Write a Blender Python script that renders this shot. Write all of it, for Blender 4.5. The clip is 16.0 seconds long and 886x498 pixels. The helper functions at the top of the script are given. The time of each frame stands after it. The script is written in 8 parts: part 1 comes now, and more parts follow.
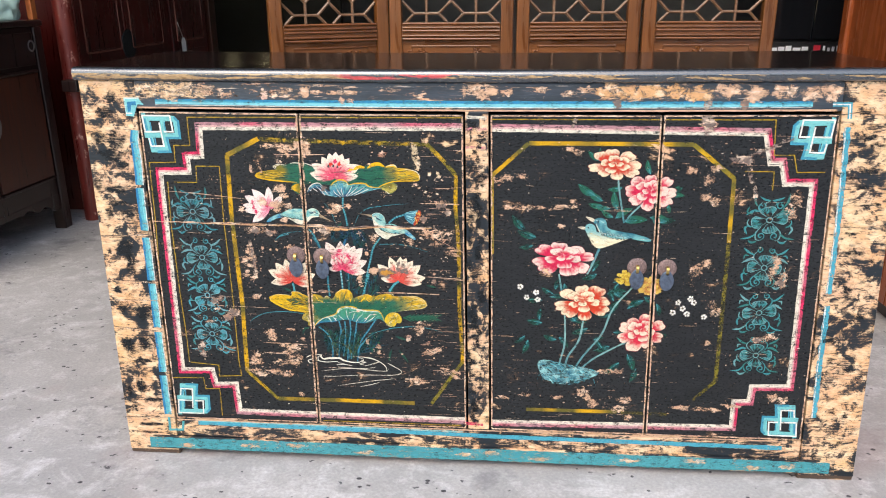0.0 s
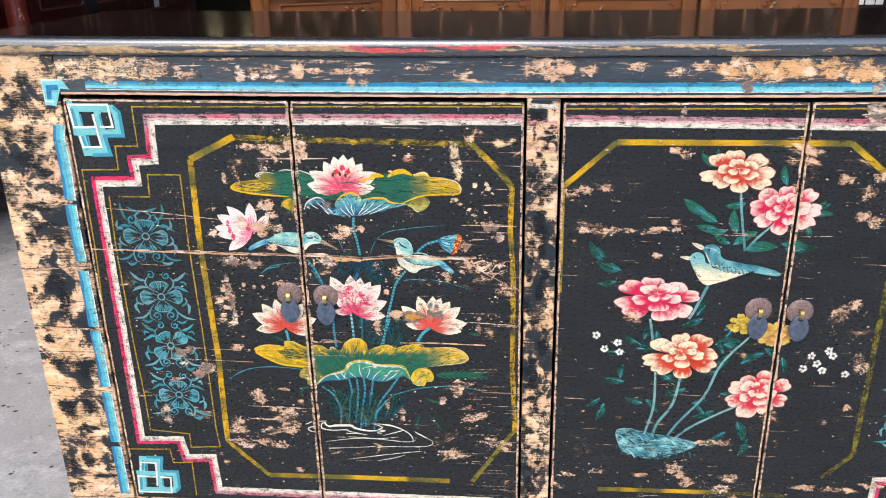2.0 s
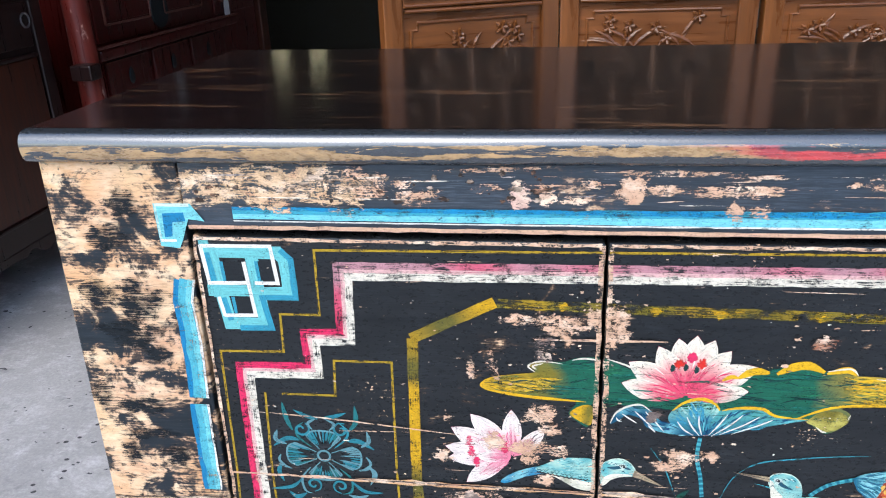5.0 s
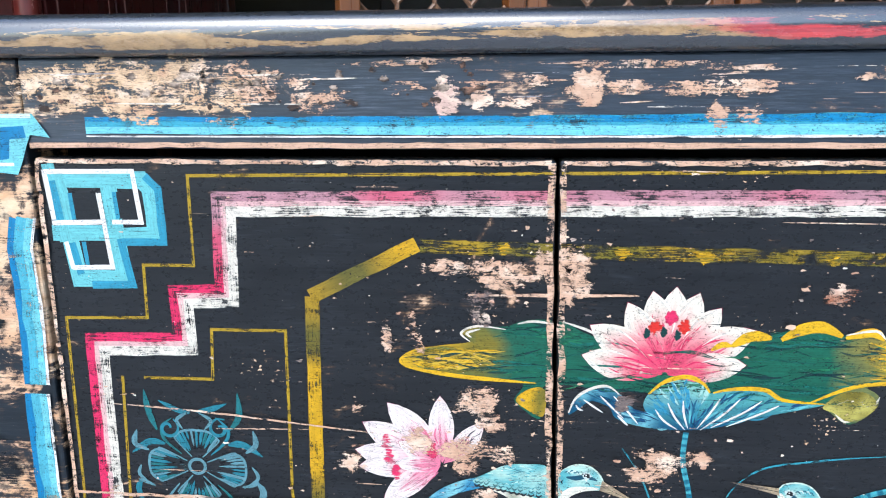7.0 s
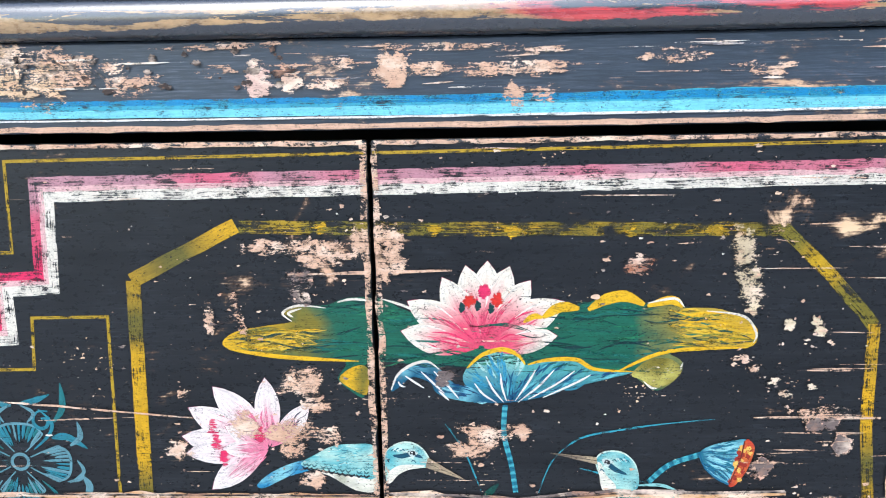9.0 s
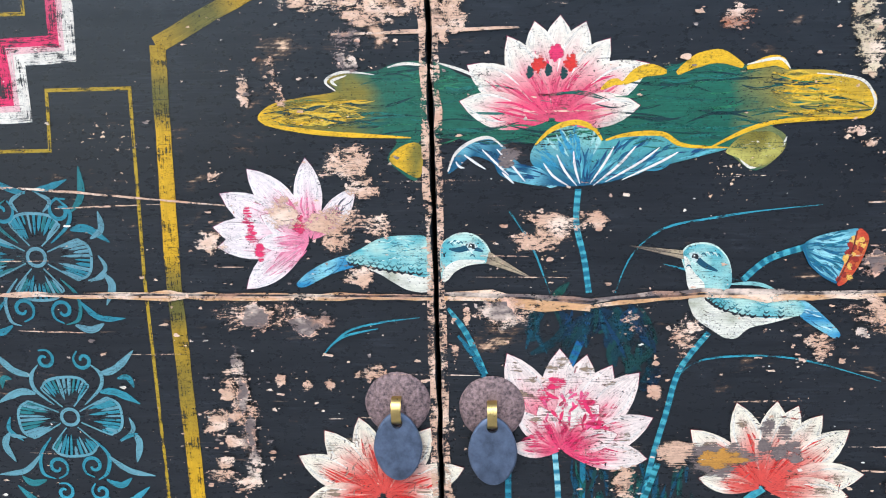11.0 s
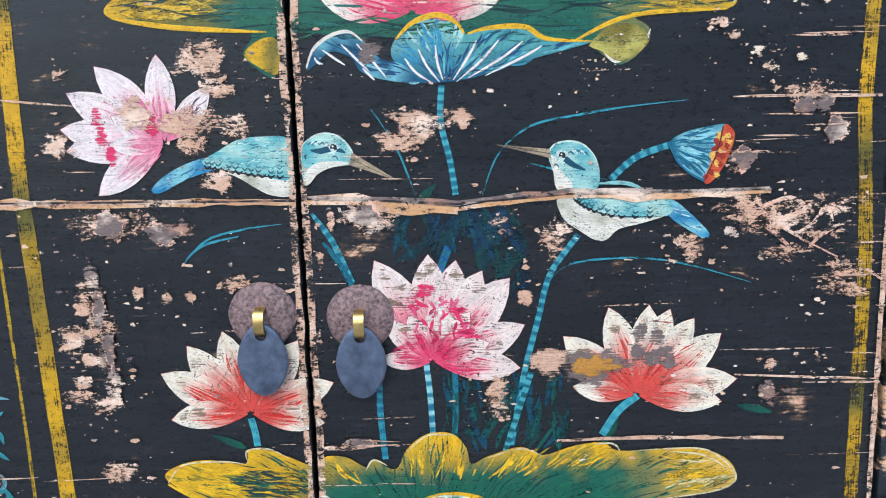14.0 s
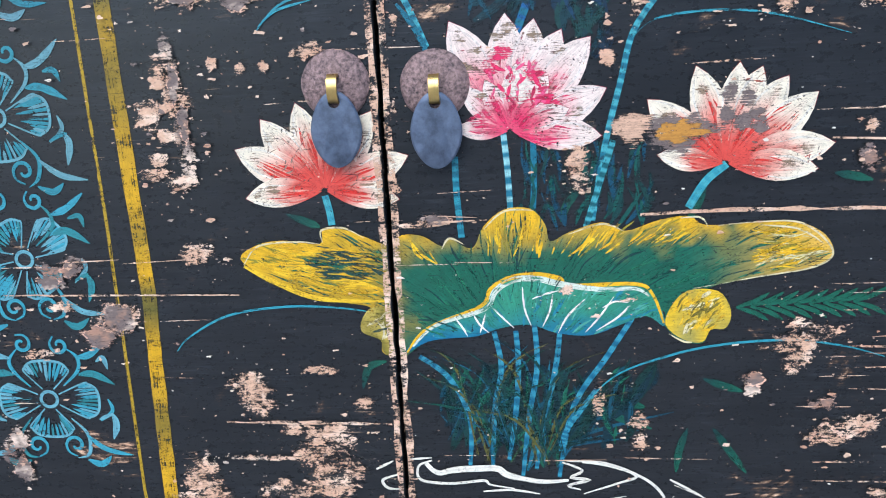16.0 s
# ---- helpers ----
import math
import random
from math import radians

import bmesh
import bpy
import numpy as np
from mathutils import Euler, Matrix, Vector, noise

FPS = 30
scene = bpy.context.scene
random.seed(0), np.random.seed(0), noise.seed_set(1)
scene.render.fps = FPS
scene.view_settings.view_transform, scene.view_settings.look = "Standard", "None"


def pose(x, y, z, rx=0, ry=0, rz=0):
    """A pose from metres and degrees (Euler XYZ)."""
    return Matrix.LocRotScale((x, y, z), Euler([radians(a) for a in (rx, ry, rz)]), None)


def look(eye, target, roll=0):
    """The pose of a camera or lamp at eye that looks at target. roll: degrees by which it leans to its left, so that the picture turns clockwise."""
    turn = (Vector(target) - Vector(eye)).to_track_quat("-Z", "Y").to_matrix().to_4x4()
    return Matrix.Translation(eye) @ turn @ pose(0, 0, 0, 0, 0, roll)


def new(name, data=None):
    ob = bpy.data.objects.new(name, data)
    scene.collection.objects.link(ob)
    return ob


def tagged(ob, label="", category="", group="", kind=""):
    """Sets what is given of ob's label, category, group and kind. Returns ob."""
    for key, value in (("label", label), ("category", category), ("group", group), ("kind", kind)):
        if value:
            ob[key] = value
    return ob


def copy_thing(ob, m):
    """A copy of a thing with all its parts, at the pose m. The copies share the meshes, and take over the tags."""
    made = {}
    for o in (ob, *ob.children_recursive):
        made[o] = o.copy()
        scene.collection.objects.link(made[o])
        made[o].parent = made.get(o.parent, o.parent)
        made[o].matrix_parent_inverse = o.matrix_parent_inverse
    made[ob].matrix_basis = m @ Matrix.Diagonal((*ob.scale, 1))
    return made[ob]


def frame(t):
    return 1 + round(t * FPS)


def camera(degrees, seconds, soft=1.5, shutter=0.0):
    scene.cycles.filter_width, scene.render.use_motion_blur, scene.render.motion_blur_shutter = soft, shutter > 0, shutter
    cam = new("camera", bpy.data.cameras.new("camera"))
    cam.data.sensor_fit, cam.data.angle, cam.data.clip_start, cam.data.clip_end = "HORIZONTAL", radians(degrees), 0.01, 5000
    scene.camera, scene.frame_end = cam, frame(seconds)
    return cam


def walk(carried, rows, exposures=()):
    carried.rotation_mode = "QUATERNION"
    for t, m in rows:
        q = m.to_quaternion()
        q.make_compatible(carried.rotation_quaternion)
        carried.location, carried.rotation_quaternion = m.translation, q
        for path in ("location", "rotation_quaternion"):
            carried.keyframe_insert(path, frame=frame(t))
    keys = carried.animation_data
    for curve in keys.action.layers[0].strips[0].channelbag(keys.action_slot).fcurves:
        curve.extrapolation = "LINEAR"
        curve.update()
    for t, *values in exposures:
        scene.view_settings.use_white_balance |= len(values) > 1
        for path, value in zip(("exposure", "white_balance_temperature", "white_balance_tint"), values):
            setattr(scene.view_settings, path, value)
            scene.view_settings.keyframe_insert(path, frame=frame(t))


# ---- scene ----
cam = camera(60.0, 16.0, 1.05)
PATH = [
    (0, (0.52, -1.623, 1.099), (0.365, 0.269, 0.471), -0.4),
    (0.5, (0.438, -1.471, 1.106), (0.3, 0.415, 0.454), -0.5),
    (1, (0.381, -1.392, 1.095), (0.272, 0.487, 0.418), -0.6),
    (1.5, (0.387, -1.311, 1.096), (0.283, 0.551, 0.374), -0.7),
    (2, (0.387, -1.143, 1.077), (0.259, 0.712, 0.341), -0.6),
    (2.5, (0.369, -0.976, 1.081), (0.202, 0.868, 0.325), -0.8),
    (3, (0.294, -0.861, 1.087), (0.108, 0.978, 0.323), -1.2),
    (3.5, (0.179, -0.738, 1.099), (0.008, 1.1, 0.329), -1.3),
    (4, (0.092, -0.662, 1.091), (-0.075, 1.178, 0.325), -1.3),
    (4.2, (0.064, -0.651, 1.107), (-0.113, 1.189, 0.343), -1.5),
    (6.3, (0.005, -0.483, 0.992), (-0.294, 1.399, 0.385), -1.7),
    (6.5, (0.019, -0.478, 0.964), (-0.263, 1.422, 0.408), -1.4),
    (7, (0.051, -0.494, 0.912), (-0.14, 1.449, 0.479), -0.8),
    (7.5, (0.113, -0.504, 0.918), (-0.034, 1.459, 0.565), -0.8),
    (8, (0.152, -0.512, 0.915), (0.078, 1.466, 0.626), -0.8),
    (8.5, (0.16, -0.51, 0.908), (0.13, 1.469, 0.619), -0.9),
    (9, (0.138, -0.512, 0.866), (0.088, 1.464, 0.559), -1.2),
    (9.5, (0.107, -0.515, 0.836), (0.031, 1.452, 0.483), -1.5),
    (9.7, (0.1, -0.506, 0.817), (0.008, 1.46, 0.464), -1.6),
    (11.8, (0.12, -0.465, 0.7), (-0.009, 1.499, 0.343), -1.4),
    (12, (0.122, -0.463, 0.697), (0.015, 1.502, 0.341), -1.2),
    (12.5, (0.156, -0.454, 0.695), (0.102, 1.515, 0.348), -1.0),
    (13, (0.163, -0.446, 0.691), (0.145, 1.524, 0.346), -1.0),
    (13.5, (0.173, -0.448, 0.689), (0.176, 1.521, 0.342), -1.1),
    (14, (0.171, -0.462, 0.664), (0.143, 1.504, 0.298), -1.5),
    (14.5, (0.16, -0.474, 0.628), (0.098, 1.489, 0.25), -1.8),
    (15, (0.159, -0.468, 0.588), (0.06, 1.489, 0.187), -2.2),
    (15.5, (0.159, -0.465, 0.555), (0.022, 1.487, 0.143), -2.6),
    (16, (0.154, -0.473, 0.536), (-0.02, 1.475, 0.116), -2.9),
]
walk(cam, [(t, look(eye, target, roll)) for t, eye, target, roll in PATH],
     [(0, 0.22, 7350, 10), (3, 0.2, 6700, 9), (7, 0.24, 6050, 7), (9.7, 0.16, 6150, 8), (12, 0.02, 6050, 9), (14, -0.06, 6050, 9), (16, 0.1, 5950, 9)])

# ---- world, sun, exposure ----
world = bpy.data.worlds.new("sky")
scene.world = world
world.use_nodes = True
wn = world.node_tree.nodes
sky = wn.new("ShaderNodeTexSky")
sky.sky_type = "NISHITA"
sky.sun_disc = False
sky.sun_elevation = radians(48)
sky.sun_rotation = radians(195)
sky.air_density, sky.dust_density, sky.ozone_density = 1.0, 2.0, 1.2
world.node_tree.links.new(sky.outputs[0], wn["Background"].inputs[0])
wn["Background"].inputs[1].default_value = 0.34
sun_data = bpy.data.lights.new("sun", "SUN")
sun_data.energy, sun_data.angle, sun_data.color = 0.78, radians(35), (1.0, 0.99, 0.98)
sun = new("sun", sun_data)
sun.matrix_world = look((-2.5, -9, 10.5), (0.4, 0, 0.6))

# ---- helpers of this place ----
def lin(r, g, b):
    """Linear colour from 0..255 sRGB."""
    return tuple((c / 255 / 12.92) if c <= 10 else ((c / 255 + 0.055) / 1.055) ** 2.4 for c in (r, g, b))


def part(name, bm, material, parent=None, label="", turn_out=True):
    """Links a bmesh as one mesh object, under parent if there is one."""
    me = bpy.data.meshes.new(name)
    if turn_out:
        bmesh.ops.recalc_face_normals(bm, faces=bm.faces)
    bm.to_mesh(me)
    bm.free()
    for m in (material if isinstance(material, (list, tuple)) else [material]):
        me.materials.append(m)
    ob = new(name, me)
    if parent is not None:
        ob.parent = parent
    if label:
        tagged(ob, label)
    return ob


def thing(name, label, category, group="", kind="", at=(0, 0, 0)):
    ob = new(name)
    ob.location = at
    ob.empty_display_size = 0.1
    return tagged(ob, label, category, group, kind)


def add_box(bm, lo, hi, bevel=0.0, seg=2, warp=None):
    """A box from corner lo to corner hi with rounded edges."""
    r = bmesh.ops.create_cube(bm, size=1.0)
    c = [(a + b) / 2 for a, b in zip(lo, hi)]
    s = [abs(b - a) for a, b in zip(lo, hi)]
    for v in r["verts"]:
        v.co = Vector((c[0] + v.co.x * s[0], c[1] + v.co.y * s[1], c[2] + v.co.z * s[2]))
    if bevel > 0:
        edges = list({e for v in r["verts"] for e in v.link_edges})
        r = bmesh.ops.bevel(bm, geom=edges, offset=min(bevel, 0.45 * min(s)), segments=seg, affect="EDGES", profile=0.5)
        vs = r["verts"]
    else:
        vs = r["verts"]
    if warp:
        for v in bm.verts:
            v.co = Vector(warp(*v.co))
    return vs


def box(lo, hi, bevel=0.0, seg=2, warp=None):
    bm = bmesh.new()
    add_box(bm, lo, hi, bevel, seg, warp)
    return bm


def add_tube(bm, pts, radius, sides=8, radii=None, squash=1.0):
    """A round bar along points; radii may taper it."""
    pts = [Vector(p) for p in pts]
    rings = []
    for i, p in enumerate(pts):
        d = (pts[min(i + 1, len(pts) - 1)] - pts[max(i - 1, 0)]).normalized()
        side = d.cross(Vector((0, 0, 1)) if abs(d.z) < 0.9 else Vector((0, 1, 0))).normalized()
        up = side.cross(d).normalized()
        r = radii[i] if radii else radius
        rings.append([bm.verts.new(p + (side * math.cos(a) * r * squash + up * math.sin(a) * r)) for a in [2 * math.pi * k / sides for k in range(sides)]])
    for a, b in zip(rings, rings[1:]):
        for k in range(sides):
            bm.faces.new((a[k], a[(k + 1) % sides], b[(k + 1) % sides], b[k]))
    bm.faces.new(rings[0][::-1])
    bm.faces.new(rings[-1])


def smooth(ob, angle=40):
    for p in ob.data.polygons:
        p.use_smooth = True
    ob.data.set_sharp_from_angle(angle=radians(angle))
    return ob


class Nodes:
    """Short words for building a node material."""

    def __init__(self, name):
        self.mat = bpy.data.materials.new(name)
        self.mat.use_nodes = True
        self.tree = self.mat.node_tree
        self.bsdf = self.tree.nodes["Principled BSDF"]

    def put(self, socket, value):
        if isinstance(value, bpy.types.NodeSocket):
            self.tree.links.new(value, socket)
        elif value is not None:
            if socket.type == "RGBA" and len(value) == 3:
                value = (*value, 1)
            socket.default_value = value

    def node(self, kind, **inputs):
        n = self.tree.nodes.new(kind)
        for k, v in inputs.items():
            self.put(n.inputs[k.replace("_", " ")], v)
        return n

    def coords(self, scale=(1, 1, 1), shift=(0, 0, 0), turn=(0, 0, 0)):
        c = self.tree.nodes.new("ShaderNodeTexCoord")
        m = self.tree.nodes.new("ShaderNodeMapping")
        self.put(m.inputs[0], c.outputs["Object"])
        m.inputs["Location"].default_value = shift
        m.inputs["Rotation"].default_value = [radians(a) for a in turn]
        m.inputs["Scale"].default_value = scale
        return m.outputs[0]

    def noise(self, scale, vec=None, detail=4, rough=0.55, distort=0.0):
        n = self.node("ShaderNodeTexNoise", Scale=scale, Detail=detail, Roughness=rough, Distortion=distort)
        if vec is not None:
            self.put(n.inputs["Vector"], vec)
        return n.outputs[0]

    def voronoi(self, scale, vec=None, feature="F1", out=0):
        n = self.tree.nodes.new("ShaderNodeTexVoronoi")
        n.feature = feature
        n.inputs["Scale"].default_value = scale
        if vec is not None:
            self.put(n.inputs["Vector"], vec)
        return n.outputs[out]

    def ramp(self, fac, lo, hi, a=0.0, b=1.0):
        n = self.node("ShaderNodeMapRange", Value=fac, From_Min=lo, From_Max=hi, To_Min=a, To_Max=b)
        return n.outputs[0]

    def math(self, op, a, b=0.0):
        n = self.tree.nodes.new("ShaderNodeMath")
        n.operation = op
        n.use_clamp = False
        self.put(n.inputs[0], a)
        self.put(n.inputs[1], b)
        return n.outputs[0]

    def mix(self, fac, a, b):
        n = self.tree.nodes.new("ShaderNodeMix")
        n.data_type = "RGBA"
        self.put(n.inputs[0], fac)
        self.put(n.inputs[6], a)
        self.put(n.inputs[7], b)
        return n.outputs[2]

    def attr(self, name, out="Color"):
        n = self.tree.nodes.new("ShaderNodeAttribute")
        n.attribute_name = name
        return n.outputs[out]

    def bump(self, height, strength=0.3, dist=0.002):
        n = self.node("ShaderNodeBump", Height=height, Strength=strength, Distance=dist)
        self.put(self.bsdf.inputs["Normal"], n.outputs[0])

    def done(self, color=None, rough=None, metal=None, spec=None, coat=None):
        self.put(self.bsdf.inputs["Base Color"], color)
        self.put(self.bsdf.inputs["Roughness"], rough)
        self.put(self.bsdf.inputs["Metallic"], metal)
        self.put(self.bsdf.inputs["Specular IOR Level"], spec)
        self.put(self.bsdf.inputs["Coat Weight"], coat)
        self.bsdf.inputs["Coat Roughness"].default_value = 0.2
        return self.mat


BLACK = (0.0072, 0.0100, 0.0128)

# ---- materials ----
PEACH_A, PEACH_B = lin(226, 190, 158), lin(196, 150, 116)


def bare_wood(n):
    """Colour of the bare pinkish wood under the lacquer."""
    streak = n.noise(1.0, n.coords((26, 26, 160)), 5, 0.6)
    big = n.noise(9, n.coords(), 3)
    c = n.mix(n.ramp(streak, 0.3, 0.7), PEACH_B, PEACH_A)
    c = n.mix(n.ramp(big, 0.45, 0.75), c, lin(222, 190, 146))
    dirt = n.noise(60, n.coords((1, 1, 1.6)), 4, 0.7)
    return n.mix(n.ramp(dirt, 0.6, 0.74, 0, 0.6), c, lin(104, 78, 56))


def wear_value(n, patch_scale, stretch=(1, 1, 1), fine=0.5):
    """A field that is high where the lacquer has been rubbed away."""
    v = n.coords(stretch)
    warp = n.noise(patch_scale * 0.35, v, 2)
    a = n.noise(patch_scale, v, 8, 0.66, 0.8)
    b = n.noise(patch_scale * 7, n.coords((0.8, 1, 1.5)), 5, 0.72)
    scratch = n.noise(1.0, n.coords((28, 28, 460)), 4, 0.65)
    s = n.math("ADD", n.math("MULTIPLY", a, 0.62), n.math("MULTIPLY", warp, 0.38))
    s = n.math("ADD", s, n.math("MULTIPLY", n.math("SUBTRACT", b, 0.5), 0.16 * fine))
    return n.math("ADD", s, n.math("MULTIPLY", n.math("SUBTRACT", scratch, 0.5), 0.17)), b


WEAR = {}


def lacquer(name, wear, patch_scale, stretch=(1, 1, 1), fine=0.5, black=BLACK, rough=0.34, spec=0.42, tan=0.0, scratch=0.0, relief=0.35, haze=0.2):
    """Old black lacquer, rubbed through to the wood. wear: 0 little .. 1 nearly all; scratch: knife marks across; haze:
    pale scratches, above 0.5 also painted sheen.
    """
    n = Nodes(name)
    s, b = wear_value(n, patch_scale, stretch, fine)
    if scratch:
        cut = n.noise(1.0, n.coords((14, 14, 380), turn=(0, 7, 0)), 4, 0.7)
        cut2 = n.noise(1.0, n.coords((150, 150, 24), turn=(0, -12, 0)), 3, 0.65)
        s = n.math("ADD", s, n.math("MULTIPLY", n.math("SUBTRACT", cut, 0.5), 0.55 * scratch))
        s = n.math("ADD", s, n.math("MULTIPLY", n.math("SUBTRACT", cut2, 0.5), 0.3 * scratch))
    t = 0.66 - 0.28 * wear
    WEAR[name] = (patch_scale, stretch, fine, t)
    m = n.ramp(s, t - 0.02, t + 0.02)
    speck = n.noise(330, n.coords((0.7, 1, 1.2)), 3, 0.6)
    zone = n.noise(11, n.coords((1, 1, 1), (5, 1, 2)), 4, 0.6)
    m = n.math("MAXIMUM", m, n.ramp(n.math("ADD", speck, n.math("MULTIPLY", n.math("SUBTRACT", zone, 0.5), 0.7)), 0.745, 0.765))
    hair = n.noise(1.0, n.coords((22, 22, 900), turn=(0, 2, 0)), 2, 0.5)
    m = n.math("MAXIMUM", m, n.math("MULTIPLY", n.ramp(hair, 0.725, 0.745), n.ramp(zone, 0.5, 0.58, 0, 0.6)))
    rim = n.ramp(s, t - 0.05, t - 0.01)
    dull = n.noise(5, n.coords((1, 1, 3)), 4)
    dark = n.mix(n.ramp(dull, 0.35, 0.7), black, tuple(c * 1.6 for c in black))
    # dusty haze of fine cross scratches
    fog = n.noise(1.0, n.coords((40, 40, 780), turn=(0, 1, 0)), 4, 0.7)
    fog2 = n.noise(17, n.coords((1, 1, 1.4), (2, 7, 1)), 5, 0.7)
    dark = n.mix(n.math("MULTIPLY", n.ramp(fog, 0.48, 0.74), n.ramp(fog2, 0.42, 0.66, 0, haze)), dark, lin(116, 124, 134))
    # Stronger haze also paints the rail's blue-grey sky sheen into the black.
    if haze > 0.5:
        bloom = n.noise(1.0, n.coords((7, 7, 60), (3, 1, 9)), 6, 0.72)
        dark = n.mix(n.math("MULTIPLY", n.ramp(bloom, 0.36, 0.7, 0.1, 0.5), n.ramp(fog, 0.3, 0.66, 0.45, 1)), dark, lin(84, 96, 112))
    dust = n.noise(1150, n.coords((0.8, 1, 1.1)), 2, 0.5)
    crowd = n.noise(13, n.coords((0.9, 1, 1.2), (7, 2, 4)), 5, 0.72)
    dark = n.mix(n.ramp(n.math("ADD", dust, n.math("MULTIPLY", n.math("SUBTRACT", crowd, 0.5), 0.55)), 0.79, 0.80), dark, lin(206, 172, 148))
    # Random lighter streaks in the black, which also stand in for uneven sheen.
    sweep = n.noise(1.0, n.coords((5, 5, 150), (1, 4, 2), (0, 1, 0)), 5, 0.68)
    dark = n.mix(n.ramp(sweep, 0.38, 0.7, 0, 0.7), dark, tuple(2.6 * c for c in black))
    dark = n.mix(n.math("MULTIPLY", rim, n.ramp(fog, 0.4, 0.6, 0.1, 0.75)), dark, lin(112, 84, 60))
    wood = bare_wood(n)
    if tan:
        patch_tan = n.noise(7, n.coords((1, 1, 1), (1, 3, 8)), 4, 0.65)
        wood = n.mix(n.ramp(patch_tan, 0.4, 0.62, 0, tan), wood, lin(212, 158, 100))
        brown = n.noise(1.0, n.coords((55, 55, 330), turn=(0, 8, 0)), 6, 0.75)
        wood = n.mix(n.ramp(brown, 0.5, 0.7, 0, 0.7), wood, lin(128, 92, 62))
        rest = n.noise(1.0, n.coords((34, 34, 120), (4, 1, 6), (0, -6, 0)), 6, 0.68, 0.5)
        wood = n.mix(n.ramp(rest, 0.555, 0.60, 0, min(0.9, 1.5 * tan)), wood, lin(52, 44, 40))
        pale = n.noise(1.0, n.coords((24, 24, 50), (8, 1, 3)), 5, 0.66)
        wood = n.mix(n.ramp(pale, 0.47, 0.64, 0, 0.7), wood, lin(238, 212, 176))
        pit = n.noise(120, n.coords((1, 1, 0.9)), 3, 0.6)
        wood = n.mix(n.ramp(pit, 0.66, 0.69, 0, 0.9), wood, lin(46, 38, 34))
    col = n.mix(m, dark, wood)
    r = n.ramp(m, 0, 1, rough, 0.62)
    r = n.math("ADD", r, n.ramp(b, 0.3, 0.7, -0.06, 0.1))
    grain = n.noise(1.0, n.coords((60, 60, 700)), 3, 0.6)
    n.bump(n.math("SUBTRACT", n.math("MULTIPLY", grain, 0.35), n.math("MULTIPLY", m, 0.8)), relief, 0.0012)
    n.bsdf.inputs["Specular Tint"].default_value = (0.82, 0.92, 1.0, 1)
    return n.done(col, r, 0.0, spec)


M_STILE = lacquer("worn_stile_lacquer", 0.62, 22, (1.0, 1, 1.15), 1.2, tan=0.6, scratch=0.18)
M_RAIL = lacquer("worn_rail_lacquer", 0.2, 20, (0.5, 1, 1.6), 1.1, spec=0.7, tan=0.2, scratch=0.12, haze=0.75)
M_LOWRAIL = lacquer("worn_low_rail_lacquer", 0.5, 30, (0.5, 1, 1.3), 1.0, tan=0.4, scratch=0.3)
M_MID = lacquer("worn_post_lacquer", 0.56, 34, (1.2, 1, 0.9), 1.1, tan=0.5, scratch=0.14)
M_DOOR = lacquer("door_lacquer", 0.07, 24, (0.8, 1, 1.3), 0.8, black=(0.0078, 0.0082, 0.0086), rough=0.28, spec=0.34, relief=0.12)
M_FOOT = lacquer("worn_foot_wood", 0.3, 30, (0.5, 1, 1.3), 1.0, black=(0.05, 0.032, 0.022), tan=0.4)
M_SIDE = lacquer("side_lacquer", 0.4, 12, (1, 1, 0.6), 0.7)


